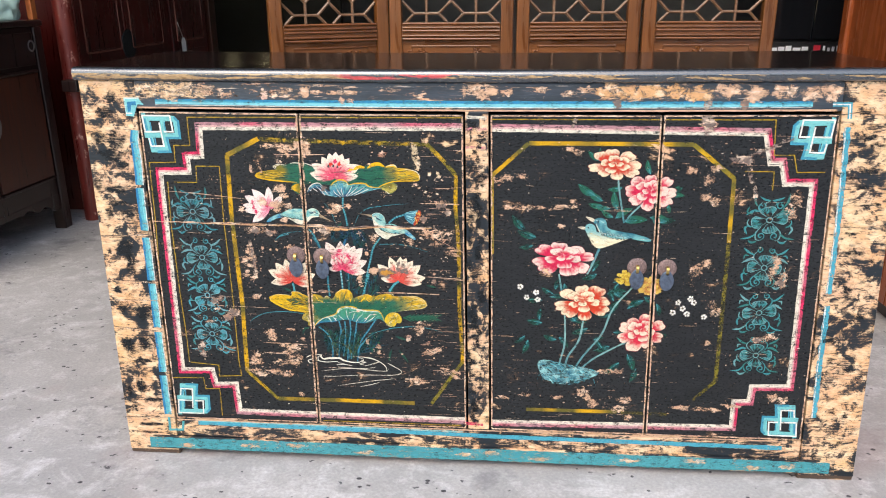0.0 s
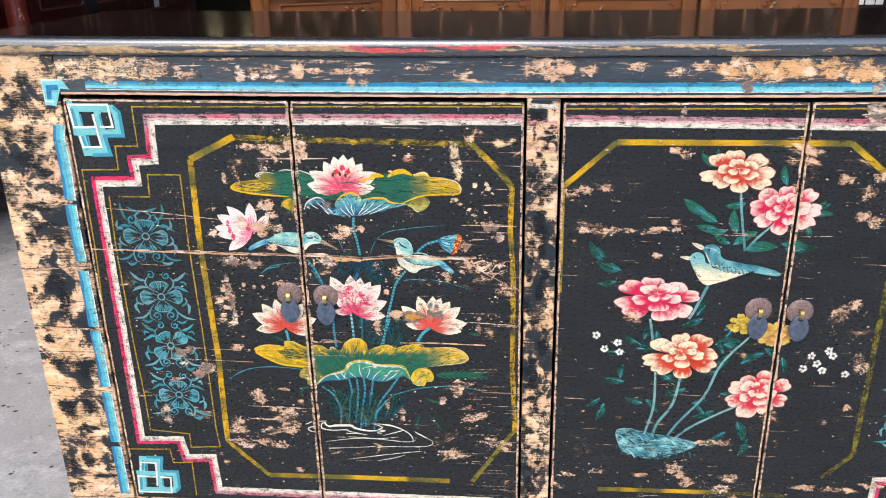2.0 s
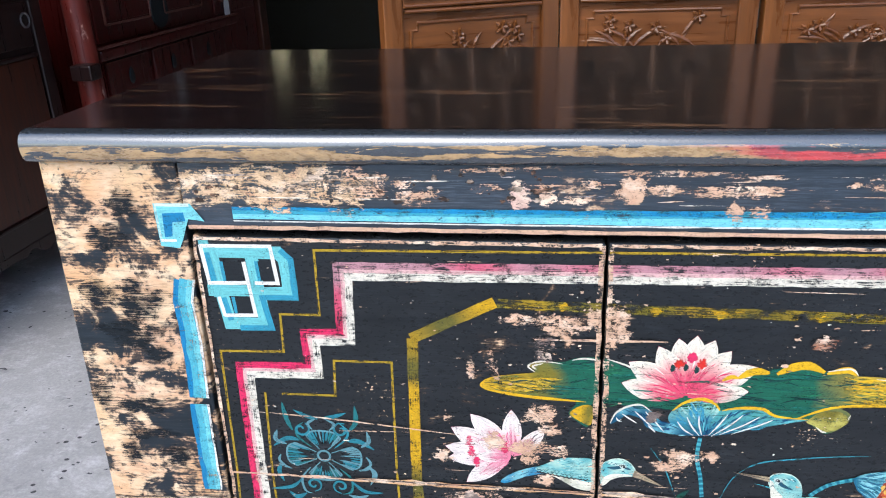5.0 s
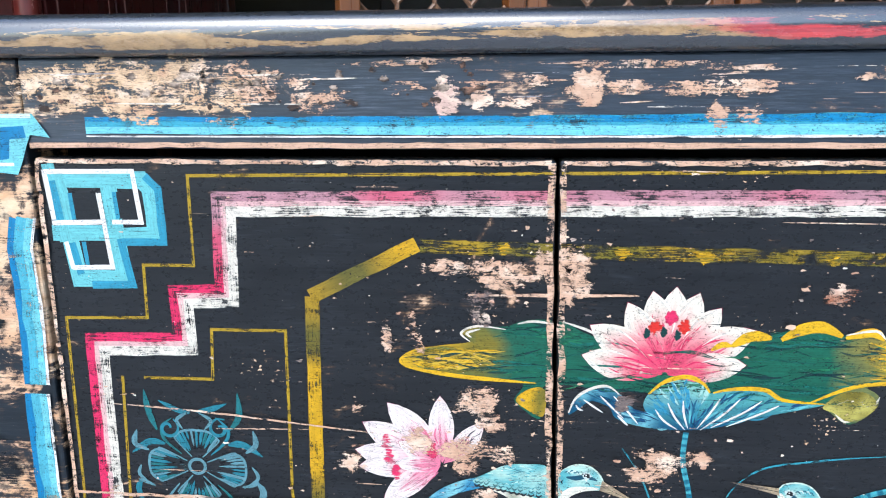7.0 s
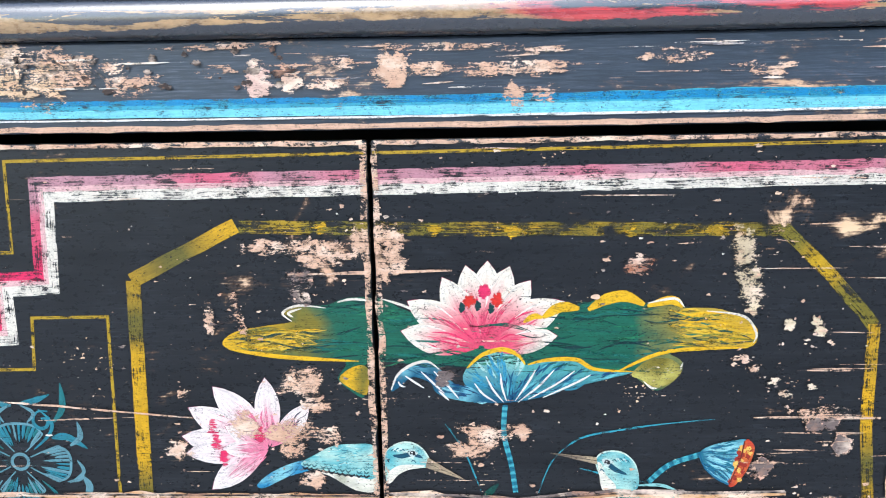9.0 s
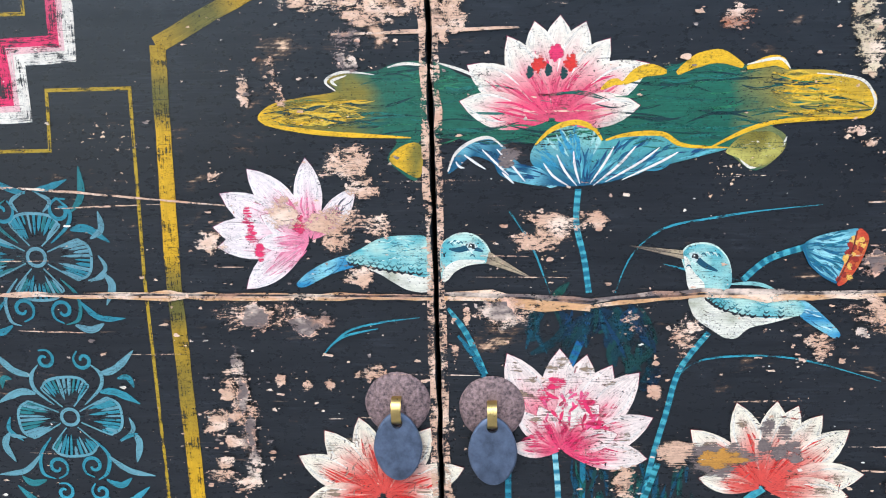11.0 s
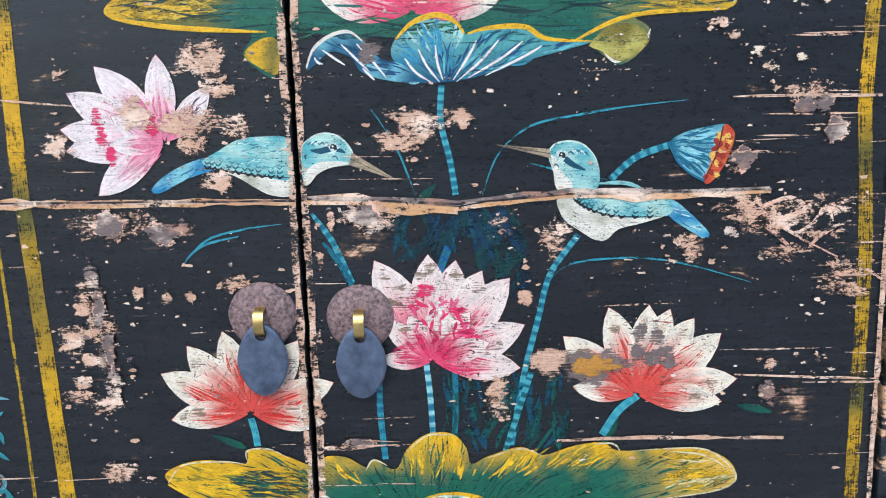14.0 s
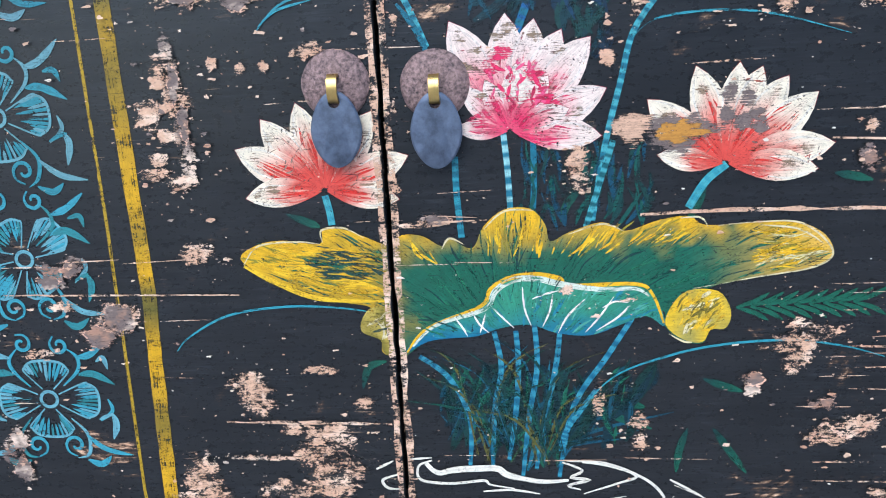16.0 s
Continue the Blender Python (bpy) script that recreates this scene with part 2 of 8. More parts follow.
def film(name, under, rub=1.0, wood=False, broad=False):
    """Brushed paint, worn away in flakes; colour, thickness and brush direction come with the stroke."""
    n = Nodes(name)
    col, thick = n.attr("Col"), n.attr("Col", "Alpha")
    way = n.tree.nodes.new("ShaderNodeMapping")
    n.put(way.inputs[0], n.attr("Bru", "Vector"))
    way.inputs["Scale"].default_value = (1500, 42, 1)
    bristle = n.noise(1.0, way.outputs[0], 3, 0.6)
    dry = n.noise(520 if wood else 260, n.coords((0.6 if wood else 0.8, 1, 1.3)), 5, 0.78)
    flake = n.noise((48 if broad else 95) if wood else 70, n.coords((0.8, 1, 1.25)), 8, 0.78, 0.5 if wood else 0.3)
    scr = n.noise(1.0, n.coords((45, 45, 640)), 4, 0.65)
    wd, wf, ws, wb, gain = (0.34, 0.52, 0.14, 0.0, 2.3) if wood else (0.16, 0.4, 0.14, 0.3, 1.5)
    if broad:
        wd, wf, ws, gain = 0.26, 0.5, 0.24, 2.0
    f = n.math("ADD", n.math("MULTIPLY", dry, wd), n.math("ADD", n.math("MULTIPLY", flake, wf), n.math("MULTIPLY", scr, ws)))
    if wb:
        f = n.math("ADD", f, n.math("MULTIPLY", bristle, wb))
    f = n.math("ADD", 0.5, n.math("MULTIPLY", n.math("SUBTRACT", f, 0.5), gain))
    cover = n.ramp(n.math("SUBTRACT", n.math("ADD", 0.34, n.math("MULTIPLY", thick, 0.33)), f), -0.03, 0.03)
    if under:
        ps, st, fine, t = WEAR[under]
        s, _ = wear_value(n, ps, st, fine)
        cover = n.math("MULTIPLY", cover, n.ramp(s, t + 0.012 * rub, t - 0.012 * rub))
    if not wood:
        hair = n.noise(1.0, n.coords((26, 26, 1250), turn=(0, 1.5, 0)), 3, 0.6)
        nick = n.noise(620, n.coords((0.8, 1, 1.2), (1, 6, 2)), 3, 0.65)
        where = n.noise(30, n.coords((1, 1, 1.3), (6, 6, 1)), 4, 0.7)
        cover = n.math("MULTIPLY", cover, n.ramp(n.math("ADD", hair, n.math("MULTIPLY", n.math("SUBTRACT", where, 0.5), 0.3)), 0.69, 0.67))
        cover = n.math("MULTIPLY", cover, n.ramp(n.math("ADD", nick, n.math("MULTIPLY", n.math("SUBTRACT", where, 0.5), 0.5)), 0.69, 0.67))
    shade = n.math("ADD", n.ramp(bristle, 0.32, 0.68, 0.8, 1.14), n.ramp(flake, 0.35, 0.68, 0.1, -0.14))
    mottle = n.noise(430, n.coords((0.8, 1, 1.1), (2, 4, 4)), 5, 0.75)
    shade = n.math("ADD", shade, n.ramp(mottle, 0.5, 0.68, 0.03, -0.2))
    if wood:
        shade = n.math("ADD", n.ramp(scr, 0.3, 0.7, 0.86, 1.1), n.ramp(flake, 0.35, 0.68, 0.14, -0.16))
    if not wood:
        grit = n.noise(900, n.coords((0.7, 1, 1.3), (3, 2, 7)), 3, 0.6)
        group = n.noise(42, n.coords((1, 1, 1.3), (2, 8, 3)), 4, 0.7)
        shade = n.math("MULTIPLY", shade, n.ramp(n.math("ADD", grit, n.math("MULTIPLY", n.math("SUBTRACT", group, 0.5), 0.7)), 0.6, 0.68, 1.0, 0.5))
    mul = n.tree.nodes.new("ShaderNodeVectorMath")
    mul.operation = "SCALE"
    n.put(mul.inputs[0], col)
    n.put(mul.inputs["Scale"], shade)
    tone = mul.outputs[0]
    if wood:
        big = n.noise(38, n.coords((0.8, 1, 1.4), (3, 1, 2)), 4, 0.65)
        tone = n.mix(n.ramp(big, 0.5, 0.64, 0, 0.75), tone, lin(238, 214, 190))
        tone = n.mix(n.ramp(big, 0.44, 0.34, 0, 0.6), tone, lin(186, 140, 112))
        grime = n.noise(420, n.coords((0.7, 1, 1.4)), 5, 0.78)
        tone = n.mix(n.ramp(grime, 0.57, 0.66, 0, 0.75), tone, lin(74, 58, 48))
        crack = n.noise(1.0, n.coords((90, 90, 900)), 3, 0.6)
        tone = n.mix(n.ramp(crack, 0.62, 0.68, 0, 0.7), tone, lin(70, 56, 48))
    n.bump(n.math("ADD", bristle, flake) if not wood else n.math("ADD", scr, flake), 0.25, 0.0008)
    n.done(tone, n.ramp(flake, 0.3, 0.7, 0.34, 0.5), 0, 0.3)
    clear = n.tree.nodes.new("ShaderNodeBsdfTransparent")
    mx = n.tree.nodes.new("ShaderNodeMixShader")
    n.put(mx.inputs[0], cover)
    n.put(mx.inputs[1], clear.outputs[0])
    n.put(mx.inputs[2], n.bsdf.outputs[0])
    n.put(n.tree.nodes["Material Output"].inputs[0], mx.outputs[0])
    return n.mat


M_PAINT = film("door_paint", "door_lacquer")
M_PAINT_STILE = film("stile_paint", None)
M_FLAKE = film("bare_patch", None, 1.0, True)
M_RUB = film("rubbed_rail", None, 1.0, True, True)


def top_lacquer():
    n = Nodes("table_top_lacquer")
    streak = n.noise(1.0, n.coords((5, 42, 20)), 7, 0.68, 0.4)
    fine = n.noise(1.0, n.coords((14, 210, 60)), 4, 0.6)
    s = n.math("ADD", n.math("MULTIPLY", streak, 0.7), n.math("MULTIPLY", fine, 0.3))
    dark = n.mix(n.ramp(fine, 0.35, 0.7), lin(17, 15, 16), lin(32, 24, 22))
    col = n.mix(n.ramp(s, 0.56, 0.64, 0, 0.8), dark, lin(112, 80, 56))
    n.bump(n.math("MULTIPLY", s, 0.5), 0.08, 0.001)
    return n.done(col, n.ramp(fine, 0.3, 0.7, 0.1, 0.17), 0, 0.5)


M_TOP = top_lacquer()


def edge_lacquer():
    """The rounded front edge of the top: black, ochre and red rests of paint in long streaks."""
    n = Nodes("top_edge_lacquer")
    s = n.noise(1.0, n.coords((9, 9, 95)), 6, 0.66, 0.6)
    s2 = n.noise(1.0, n.coords((6, 6, 70), (3.1, 0, 1.7)), 5, 0.64, 0.5)
    chip = n.noise(95, n.coords((0.5, 1, 1.6)), 5, 0.75)
    hair = n.noise(1.0, n.coords((30, 30, 1100)), 3, 0.6)
    pos = n.tree.nodes.new("ShaderNodeSeparateXYZ")
    n.put(pos.inputs[0], n.coords())
    x, z = pos.outputs[0], n.math("ADD", pos.outputs[2], n.math("MULTIPLY", n.math("SUBTRACT", n.math("ADD", n.math("MULTIPLY", s2, 0.6), n.math("MULTIPLY", chip, 0.4)), 0.5), 0.016))
    mid = n.math("MULTIPLY", n.ramp(z, 0.9335, 0.9342), n.ramp(z, 0.9452, 0.9445))
    left = n.ramp(x, 0.55, 0.1, 0.0, 0.05)
    field = n.math("ADD", n.math("ADD", n.math("MULTIPLY", s, 0.7), n.math("MULTIPLY", chip, 0.2)), n.math("ADD", n.math("MULTIPLY", hair, 0.1), left))
    ochre = n.mix(n.ramp(chip, 0.35, 0.65), lin(120, 94, 60), lin(188, 150, 96))
    col = n.mix(n.math("MULTIPLY", mid, n.ramp(field, 0.526, 0.536)), lin(38, 42, 46), ochre)
    band = n.math("MULTIPLY", n.ramp(x, 0.12, 0.22), n.ramp(x, 0.48, 0.42))
    band = n.math("MULTIPLY", n.math("MULTIPLY", band, mid), n.ramp(n.math("ADD", n.math("MULTIPLY", s2, 0.8), n.math("MULTIPLY", chip, 0.2)), 0.46, 0.52))
    col = n.mix(band, col, n.mix(n.ramp(hair, 0.35, 0.65), lin(160, 36, 40), lin(214, 62, 60)))
    n.bump(n.math("ADD", s, chip), 0.1, 0.0006)
    n.bsdf.inputs["Specular Tint"].default_value = (0.85, 0.93, 1.0, 1)
    n.bsdf.inputs["Coat IOR"].default_value = 1.95
    return n.done(col, n.ramp(chip, 0.3, 0.7, 0.22, 0.34), 0, 0.5, 1.0)


M_EDGE = edge_lacquer()


def concrete():
    n = Nodes("concrete_floor")
    a = n.noise(1.7, n.coords(), 6, 0.65)
    b = n.noise(14, n.coords(), 6, 0.7)
    c = n.noise(120, n.coords(), 4, 0.6)
    col = n.mix(n.ramp(a, 0.3, 0.72), lin(152, 151, 150), lin(190, 189, 188))
    chalk = n.noise(6.5, n.coords((1, 1.3, 1), (1, 5, 0)), 7, 0.75, 0.4)
    col = n.mix(n.ramp(chalk, 0.5, 0.66, 0, 0.8), col, lin(214, 214, 215))
    col = n.mix(n.ramp(b, 0.55, 0.75, 0, 0.6), col, lin(226, 226, 228))
    col = n.mix(n.ramp(c, 0.35, 0.65, 0, 0.4), col, lin(132, 132, 136))
    stain = n.noise(2.6, n.coords((1, 1, 1), (4, 2, 0)), 6, 0.75)
    col = n.mix(n.ramp(stain, 0.56, 0.66, 0, 0.62), col, lin(112, 112, 115))
    pink = n.noise(1.2, n.coords((1, 1, 1), (9, 1, 0)), 4, 0.7)
    col = n.mix(n.ramp(pink, 0.6, 0.7, 0, 0.25), col, lin(170, 140, 138))
    spot = n.voronoi(23, n.coords((1, 1.3, 1)))
    near = n.noise(9, n.coords((1, 1, 1), (3, 3, 0)), 3, 0.6)
    col = n.mix(n.math("MULTIPLY", n.ramp(spot, 0.17, 0.12), n.ramp(near, 0.54, 0.58)), col, lin(62, 62, 66))
    pit = n.noise(26, n.coords((1, 1.5, 1)), 3, 0.55)
    col = n.mix(n.ramp(pit, 0.68, 0.70), col, lin(78, 78, 82))
    n.bump(n.math("ADD", b, n.math("MULTIPLY", c, 0.6)), 0.3, 0.004)
    return n.done(col, n.ramp(b, 0.3, 0.7, 0.55, 0.8), 0, 0.4)


M_FLOOR = concrete()


def grained(name, c1, c2, rough=0.35, scale=1.0, axis="z", wear=None):
    """Stained wood with grain along one axis."""
    n = Nodes(name)
    s = {"z": (60, 60, 4), "x": (4, 60, 60), "y": (60, 4, 60)}[axis]
    v = n.coords([a * scale for a in s])
    g = n.noise(1.0, v, 5, 0.62, 0.3)
    big = n.noise(3.0 * scale, n.coords(), 3)
    col = n.mix(n.ramp(g, 0.3, 0.7), c1, c2)
    col = n.mix(n.ramp(big, 0.35, 0.7, 0, 0.5), col, tuple(0.55 * c for c in c1))
    if wear:
        w = n.noise(22, n.coords((1, 1, 0.5)), 6, 0.7)
        col = n.mix(n.ramp(w, 0.58, 0.64), col, wear)
    n.bump(g, 0.12, 0.001)
    return n.done(col, n.ramp(g, 0.3, 0.7, rough - 0.05, rough + 0.12), 0, 0.5)


M_TEAK = grained("screen_teak", lin(92, 52, 24), lin(142, 86, 40), 0.27)
M_TEAK_X = grained("screen_teak_rail", lin(92, 52, 24), lin(140, 84, 40), 0.27, 1, "x")
M_LATTICE = grained("lattice_wood", lin(104, 74, 54), lin(146, 112, 86), 0.32)
M_RED = grained("red_lacquer_wood", lin(58, 12, 11), lin(88, 20, 15), 0.28)
# Paler red; on the door beads it stands in for bevel highlights.
M_REDEDGE = grained("pale_red_edge", lin(104, 58, 50), lin(140, 92, 80), 0.35)
M_REDPOST = grained("red_post_lacquer", lin(88, 30, 26), lin(124, 50, 40), 0.28, 1, "z", lin(180, 142, 130))
M_DARKWOOD = grained("dark_brown_wood", lin(24, 13, 13), lin(44, 22, 18), 0.3)
M_DARKPANEL = grained("reddish_panel_wood", lin(52, 22, 14), lin(88, 42, 24), 0.32)
M_ORANGE = grained("orange_polished_wood", lin(138, 66, 32), lin(172, 88, 44), 0.22, 0.6)


def simple(name, color, rough=0.5, metal=0.0, var=0.25, scale=40, bump=0.15):
    n = Nodes(name)
    a = n.noise(scale, n.coords(), 5, 0.65)
    col = n.mix(n.ramp(a, 0.3, 0.72), tuple(c * (1 - var) for c in color), tuple(min(1, c * (1 + var)) for c in color))
    n.bump(a, bump, 0.001)
    return n.done(col, n.ramp(a, 0.3, 0.7, max(0.02, rough - 0.08), min(1, rough + 0.08)), metal)


M_IRON = simple("rusty_hammered_iron", lin(124, 102, 98), 0.5, 0.2, 0.9, 420, 1.0)
M_DROP = simple("blue_grey_iron", lin(84, 96, 114), 0.36, 0.4, 0.4, 140, 0.5)
M_WALL = simple("grey_plaster_wall", lin(120, 118, 116), 0.9, 0, 0.15, 6)
M_CEIL = simple("unseen_ceiling_board", lin(120, 120, 118), 0.9, 0, 0.12, 5)
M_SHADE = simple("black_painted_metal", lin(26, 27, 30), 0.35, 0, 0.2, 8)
M_BRASS = simple("aged_brass", lin(196, 168, 104), 0.32, 1.0, 0.2, 90)
M_PAPER = simple("white_card", lin(235, 236, 240), 0.7, 0, 0.04)
M_GLASSY = simple("dark_cabinet_glass", lin(20, 22, 26), 0.08, 0, 0.1, 3, 0.02)

# ---- the room ----
def structure(name, bm, mat, label, category):
    return tagged(part(name, bm, mat), label, category, "", "structure")


bm = bmesh.new()
bmesh.ops.create_grid(bm, x_segments=8, y_segments=8, size=30)
for v in bm.verts:
    v.co = Vector((v.co.x, v.co.y, 0))
structure("floor", bm, M_FLOOR, "pale grey stained concrete floor with scuffs and pits", "floor")
# Side and rear walls are assumed, added to enclose the dark interior.
structure("wall_left", box((-2.75, 0.3, 0), (-2.6, 9, 3.6)), M_WALL, "assumed grey plaster side wall that keeps the interior dark", "wall")
structure("wall_right", box((3.6, 0.3, 0), (3.75, 9, 3.6)), M_WALL, "assumed grey plaster side wall that keeps the interior dark", "wall")
structure("wall_back", box((-2.75, 9, 0), (3.75, 9.15, 3.6)), M_WALL, "assumed grey plaster rear wall that keeps the interior dark", "wall")
# Unseen ceiling, added to keep sky light off the things behind.
structure("ceiling", box((-2.75, 0.1, 3.6), (3.75, 9.15, 3.75)), M_CEIL, "unseen flat ceiling added to darken the interior", "ceiling")
# Unseen wall, added to shape the sky light and reflections on the lacquer.
structure("facade_opposite", box((-3.6, -12.3, 0), (18, -12.0, 2.9)), simple("pale_plaster_wall", lin(186, 184, 180), 0.9, 0, 0.15, 6), "unseen pale wall added opposite the front to shape reflections", "wall")

structure("partition", box((-2.6, 6.1, 0), (-1.1, 6.2, 2.6)), simple("dark_board", lin(44, 40, 29), 0.8, 0, 0.15, 4), "dark board partition at the back", "partition")

# ---- the painted sideboard ----
PIVOT = -0.06
X0, X1 = -0.403, 1.321
ZT = 0.954


def sag(x):
    """How far the old boards have sunk along the front, less at the two ends."""
    return 0.004 * ((x - 0.45) / 0.74) ** 2 - 0.002


def splay(x, y, z):
    """The old carcass stands slightly wider at its foot."""
    return (PIVOT + (x - PIVOT) * (1 + 0.025 * (1 - z / ZT)), y, z)


def settled(x, y, z):
    """Splayed, and sunk along the upper part."""
    x, y, z = splay(x, y, z)
    return (x, y, z + sag(x) * max(0.0, min(1.0, (z - 0.35) / 0.5)))


side = thing("sideboard", "antique black-lacquered sideboard with painted lotus and peony doors, heavily worn", "sideboard")
DEPTH = 0.475
# top board with a rounded nose
bm = bmesh.new()
nose = [(-0.001, 0.9265), (-0.007, 0.9275), (-0.0105, 0.931), (-0.012, 0.936), (-0.0125, 0.941), (-0.0118, 0.946), (-0.009, 0.9505), (-0.005, 0.953), (0.001, 0.954)]
steps = 60
xa, xb = X0 - 0.005, X1 + 0.007
rows_ = []
for i in range(steps + 1):
    x = xa + (xb - xa) * i / steps
    w = 0.0012 * noise.noise(Vector((x * 9, 0, 3)))
    rows_.append([bm.verts.new((x, y + w, z + 0.5 * w + sag(x) + 0.001)) for y, z in nose])
for a, b in zip(rows_, rows_[1:]):
    for k in range(len(nose) - 1):
        bm.faces.new((a[k], b[k], b[k + 1], a[k + 1]))
for r in (rows_[0], rows_[-1]):
    bm.faces.new(r)
smooth(part("top_edge", bm, M_EDGE, side, "rounded edge with black, ochre and red paint rests"))
def sliced(bm, step=0.12):
    """Cut across x at even steps, so that a long board can follow the sag."""
    for k in range(int((xb - xa) / step)):
        bmesh.ops.bisect_plane(bm, geom=bm.verts[:] + bm.edges[:] + bm.faces[:], plane_co=(xa + (k + 1) * step, 0, 0), plane_no=(1, 0, 0))
    return bm


bm = sliced(box((xa, 0.001, 0.9265), (xb, DEPTH, 0.954), 0.002))
for v in bm.verts:
    v.co.z += sag(v.co.x) + 0.001
part("top_board", bm, M_TOP, side, "glossy dark brown lacquered top")


def frame_part(name, lo, hi, mat, label="", bevel=0.002):
    bm = box(lo, hi, bevel, 2)
    if hi[0] - lo[0] > 0.5:
        sliced(bm)
    for v in bm.verts:
        v.co = Vector(settled(*v.co))
    return part(name, bm, mat, side, label)


ZD0, ZD1 = 0.106, 0.8615
frame_part("top_rail", (-0.2795, 0.0, 0.868), (1.1975, 0.03, 0.9275), M_RAIL, "black rail with a worn turquoise stripe")
frame_part("bottom_rail", (-0.278, 0.0, 0.055), (1.196, 0.03, 0.103), M_LOWRAIL, "worn lower rail with turquoise line")
frame_part("base_board", (-0.36, -0.004, 0.018), (1.275, 0.03, 0.0545), M_LOWRAIL, "turquoise painted plinth board")
for xs in ((X0, -0.2805), (1.1985, X1)):
    frame_part("stile", (xs[0], 0.0, 0.012), (xs[1], 0.05, 0.9275), M_STILE, "corner post worn through to peach wood")
frame_part("middle_post", (0.4345, 0.0, 0.1035), (0.4835, 0.03, 0.8675), M_MID, "slim centre post worn to bare wood")
for xs in ((X0 + 0.002, X0 + 0.022), (X1 - 0.022, X1 - 0.002)):
    frame_part("side_panel", (xs[0], 0.051, 0.02), (xs[1], DEPTH - 0.02, 0.925), M_SIDE)
frame_part("back_panel", (X0 + 0.023, DEPTH - 0.04, 0.02), (X1 - 0.023, DEPTH - 0.025, 0.925), M_DARKWOOD)
frame_part("carcass_floor", (X0 + 0.023, 0.031, 0.06), (X1 - 0.023, DEPTH - 0.041, 0.08), M_DARKWOOD)
for fx in (X0, X1 - 0.125):
    for fy in (0.002, DEPTH - 0.10):
        frame_part("foot", (fx, fy, 0.0), (fx + 0.125, fy + 0.07, 0.0178), M_FOOT, "", 0.004)

DOORS = []
for a, b in ((-0.276, 0.0752), (0.0778, 0.4305), (0.4875, 0.8422), (0.8448, 1.1945)):
    d = part("door", box((a, 0.0, ZD0), (b, 0.02, ZD1), 0.0022, 2, settled), M_DOOR, side, "black lacquer door with flower painting")
    DOORS.append((a, b, d))

# ---- brushwork ----
from mathutils import geometry

CYAN, CYAN_D, CYAN_L = lin(80, 170, 178), lin(32, 110, 130), lin(150, 206, 206)
CREAM, PINK, ROSE = lin(234, 226, 208), lin(226, 48, 98), lin(226, 146, 156)
YELLOW, OLIVE, LIME = lin(234, 184, 28), lin(124, 114, 40), lin(146, 138, 46)
GREEN, GREEN_D, TEAL = lin(28, 98, 76), lin(18, 62, 60), lin(58, 150, 164)
RED, ORANGE, WHITE = lin(216, 48, 38), lin(226, 110, 66), lin(242, 238, 228)
PEACH, CLAY, INK = lin(218, 178, 148), lin(122, 108, 102), lin(30, 34, 38)


def blend(a, b, t):
    t = max(0.0, min(1.0, t))
    return tuple(x + (y - x) * t for x, y in zip(a, b))


def curve(pts, n=6, closed=False):
    """Points on a smooth line through pts."""
    out = []
    m = len(pts)
    for i in range(m if closed else m - 1):
        if closed:
            p0, p1, p2, p3 = (pts[(i + k) % m] for k in (-1, 0, 1, 2))
        else:
            p0, p1, p2, p3 = pts[max(i - 1, 0)], pts[i], pts[i + 1], pts[min(i + 2, m - 1)]
        for k in range(n):
            t = k / n
            out.append(tuple(0.5 * (2 * b + (c - a) * t + (2 * a - 5 * b + 4 * c - d) * t * t + (3 * b - a - 3 * c + d) * t ** 3) for a, b, c, d in zip(p0, p1, p2, p3)))
    if not closed:
        out.append(tuple(pts[-1]))
    return out


def rise(z0, z1, c0, c1, rough=0.4, fx=40, fz=90):
    """Colour that goes from c0 at height z0 to c1 at height z1, with an uneven border."""
    def f(x, z):
        return blend(c0, c1, (z - z0) / (z1 - z0) + rough * noise.noise(Vector((x * fx, z * fz, 3))))
    return f


def islands(bm):
    """Sets of face numbers that hang together."""
    bm.faces.ensure_lookup_table()
    bm.faces.index_update()
    left, out = set(range(len(bm.faces))), []
    while left:
        todo, got = [left.pop()], set()
        while todo:
            i = todo.pop()
            got.add(i)
            for v in bm.faces[i].verts:
                for f in v.link_faces:
                    if f.index in left:
                        left.discard(f.index)
                        todo.append(f.index)
        out.append(got)
    return out


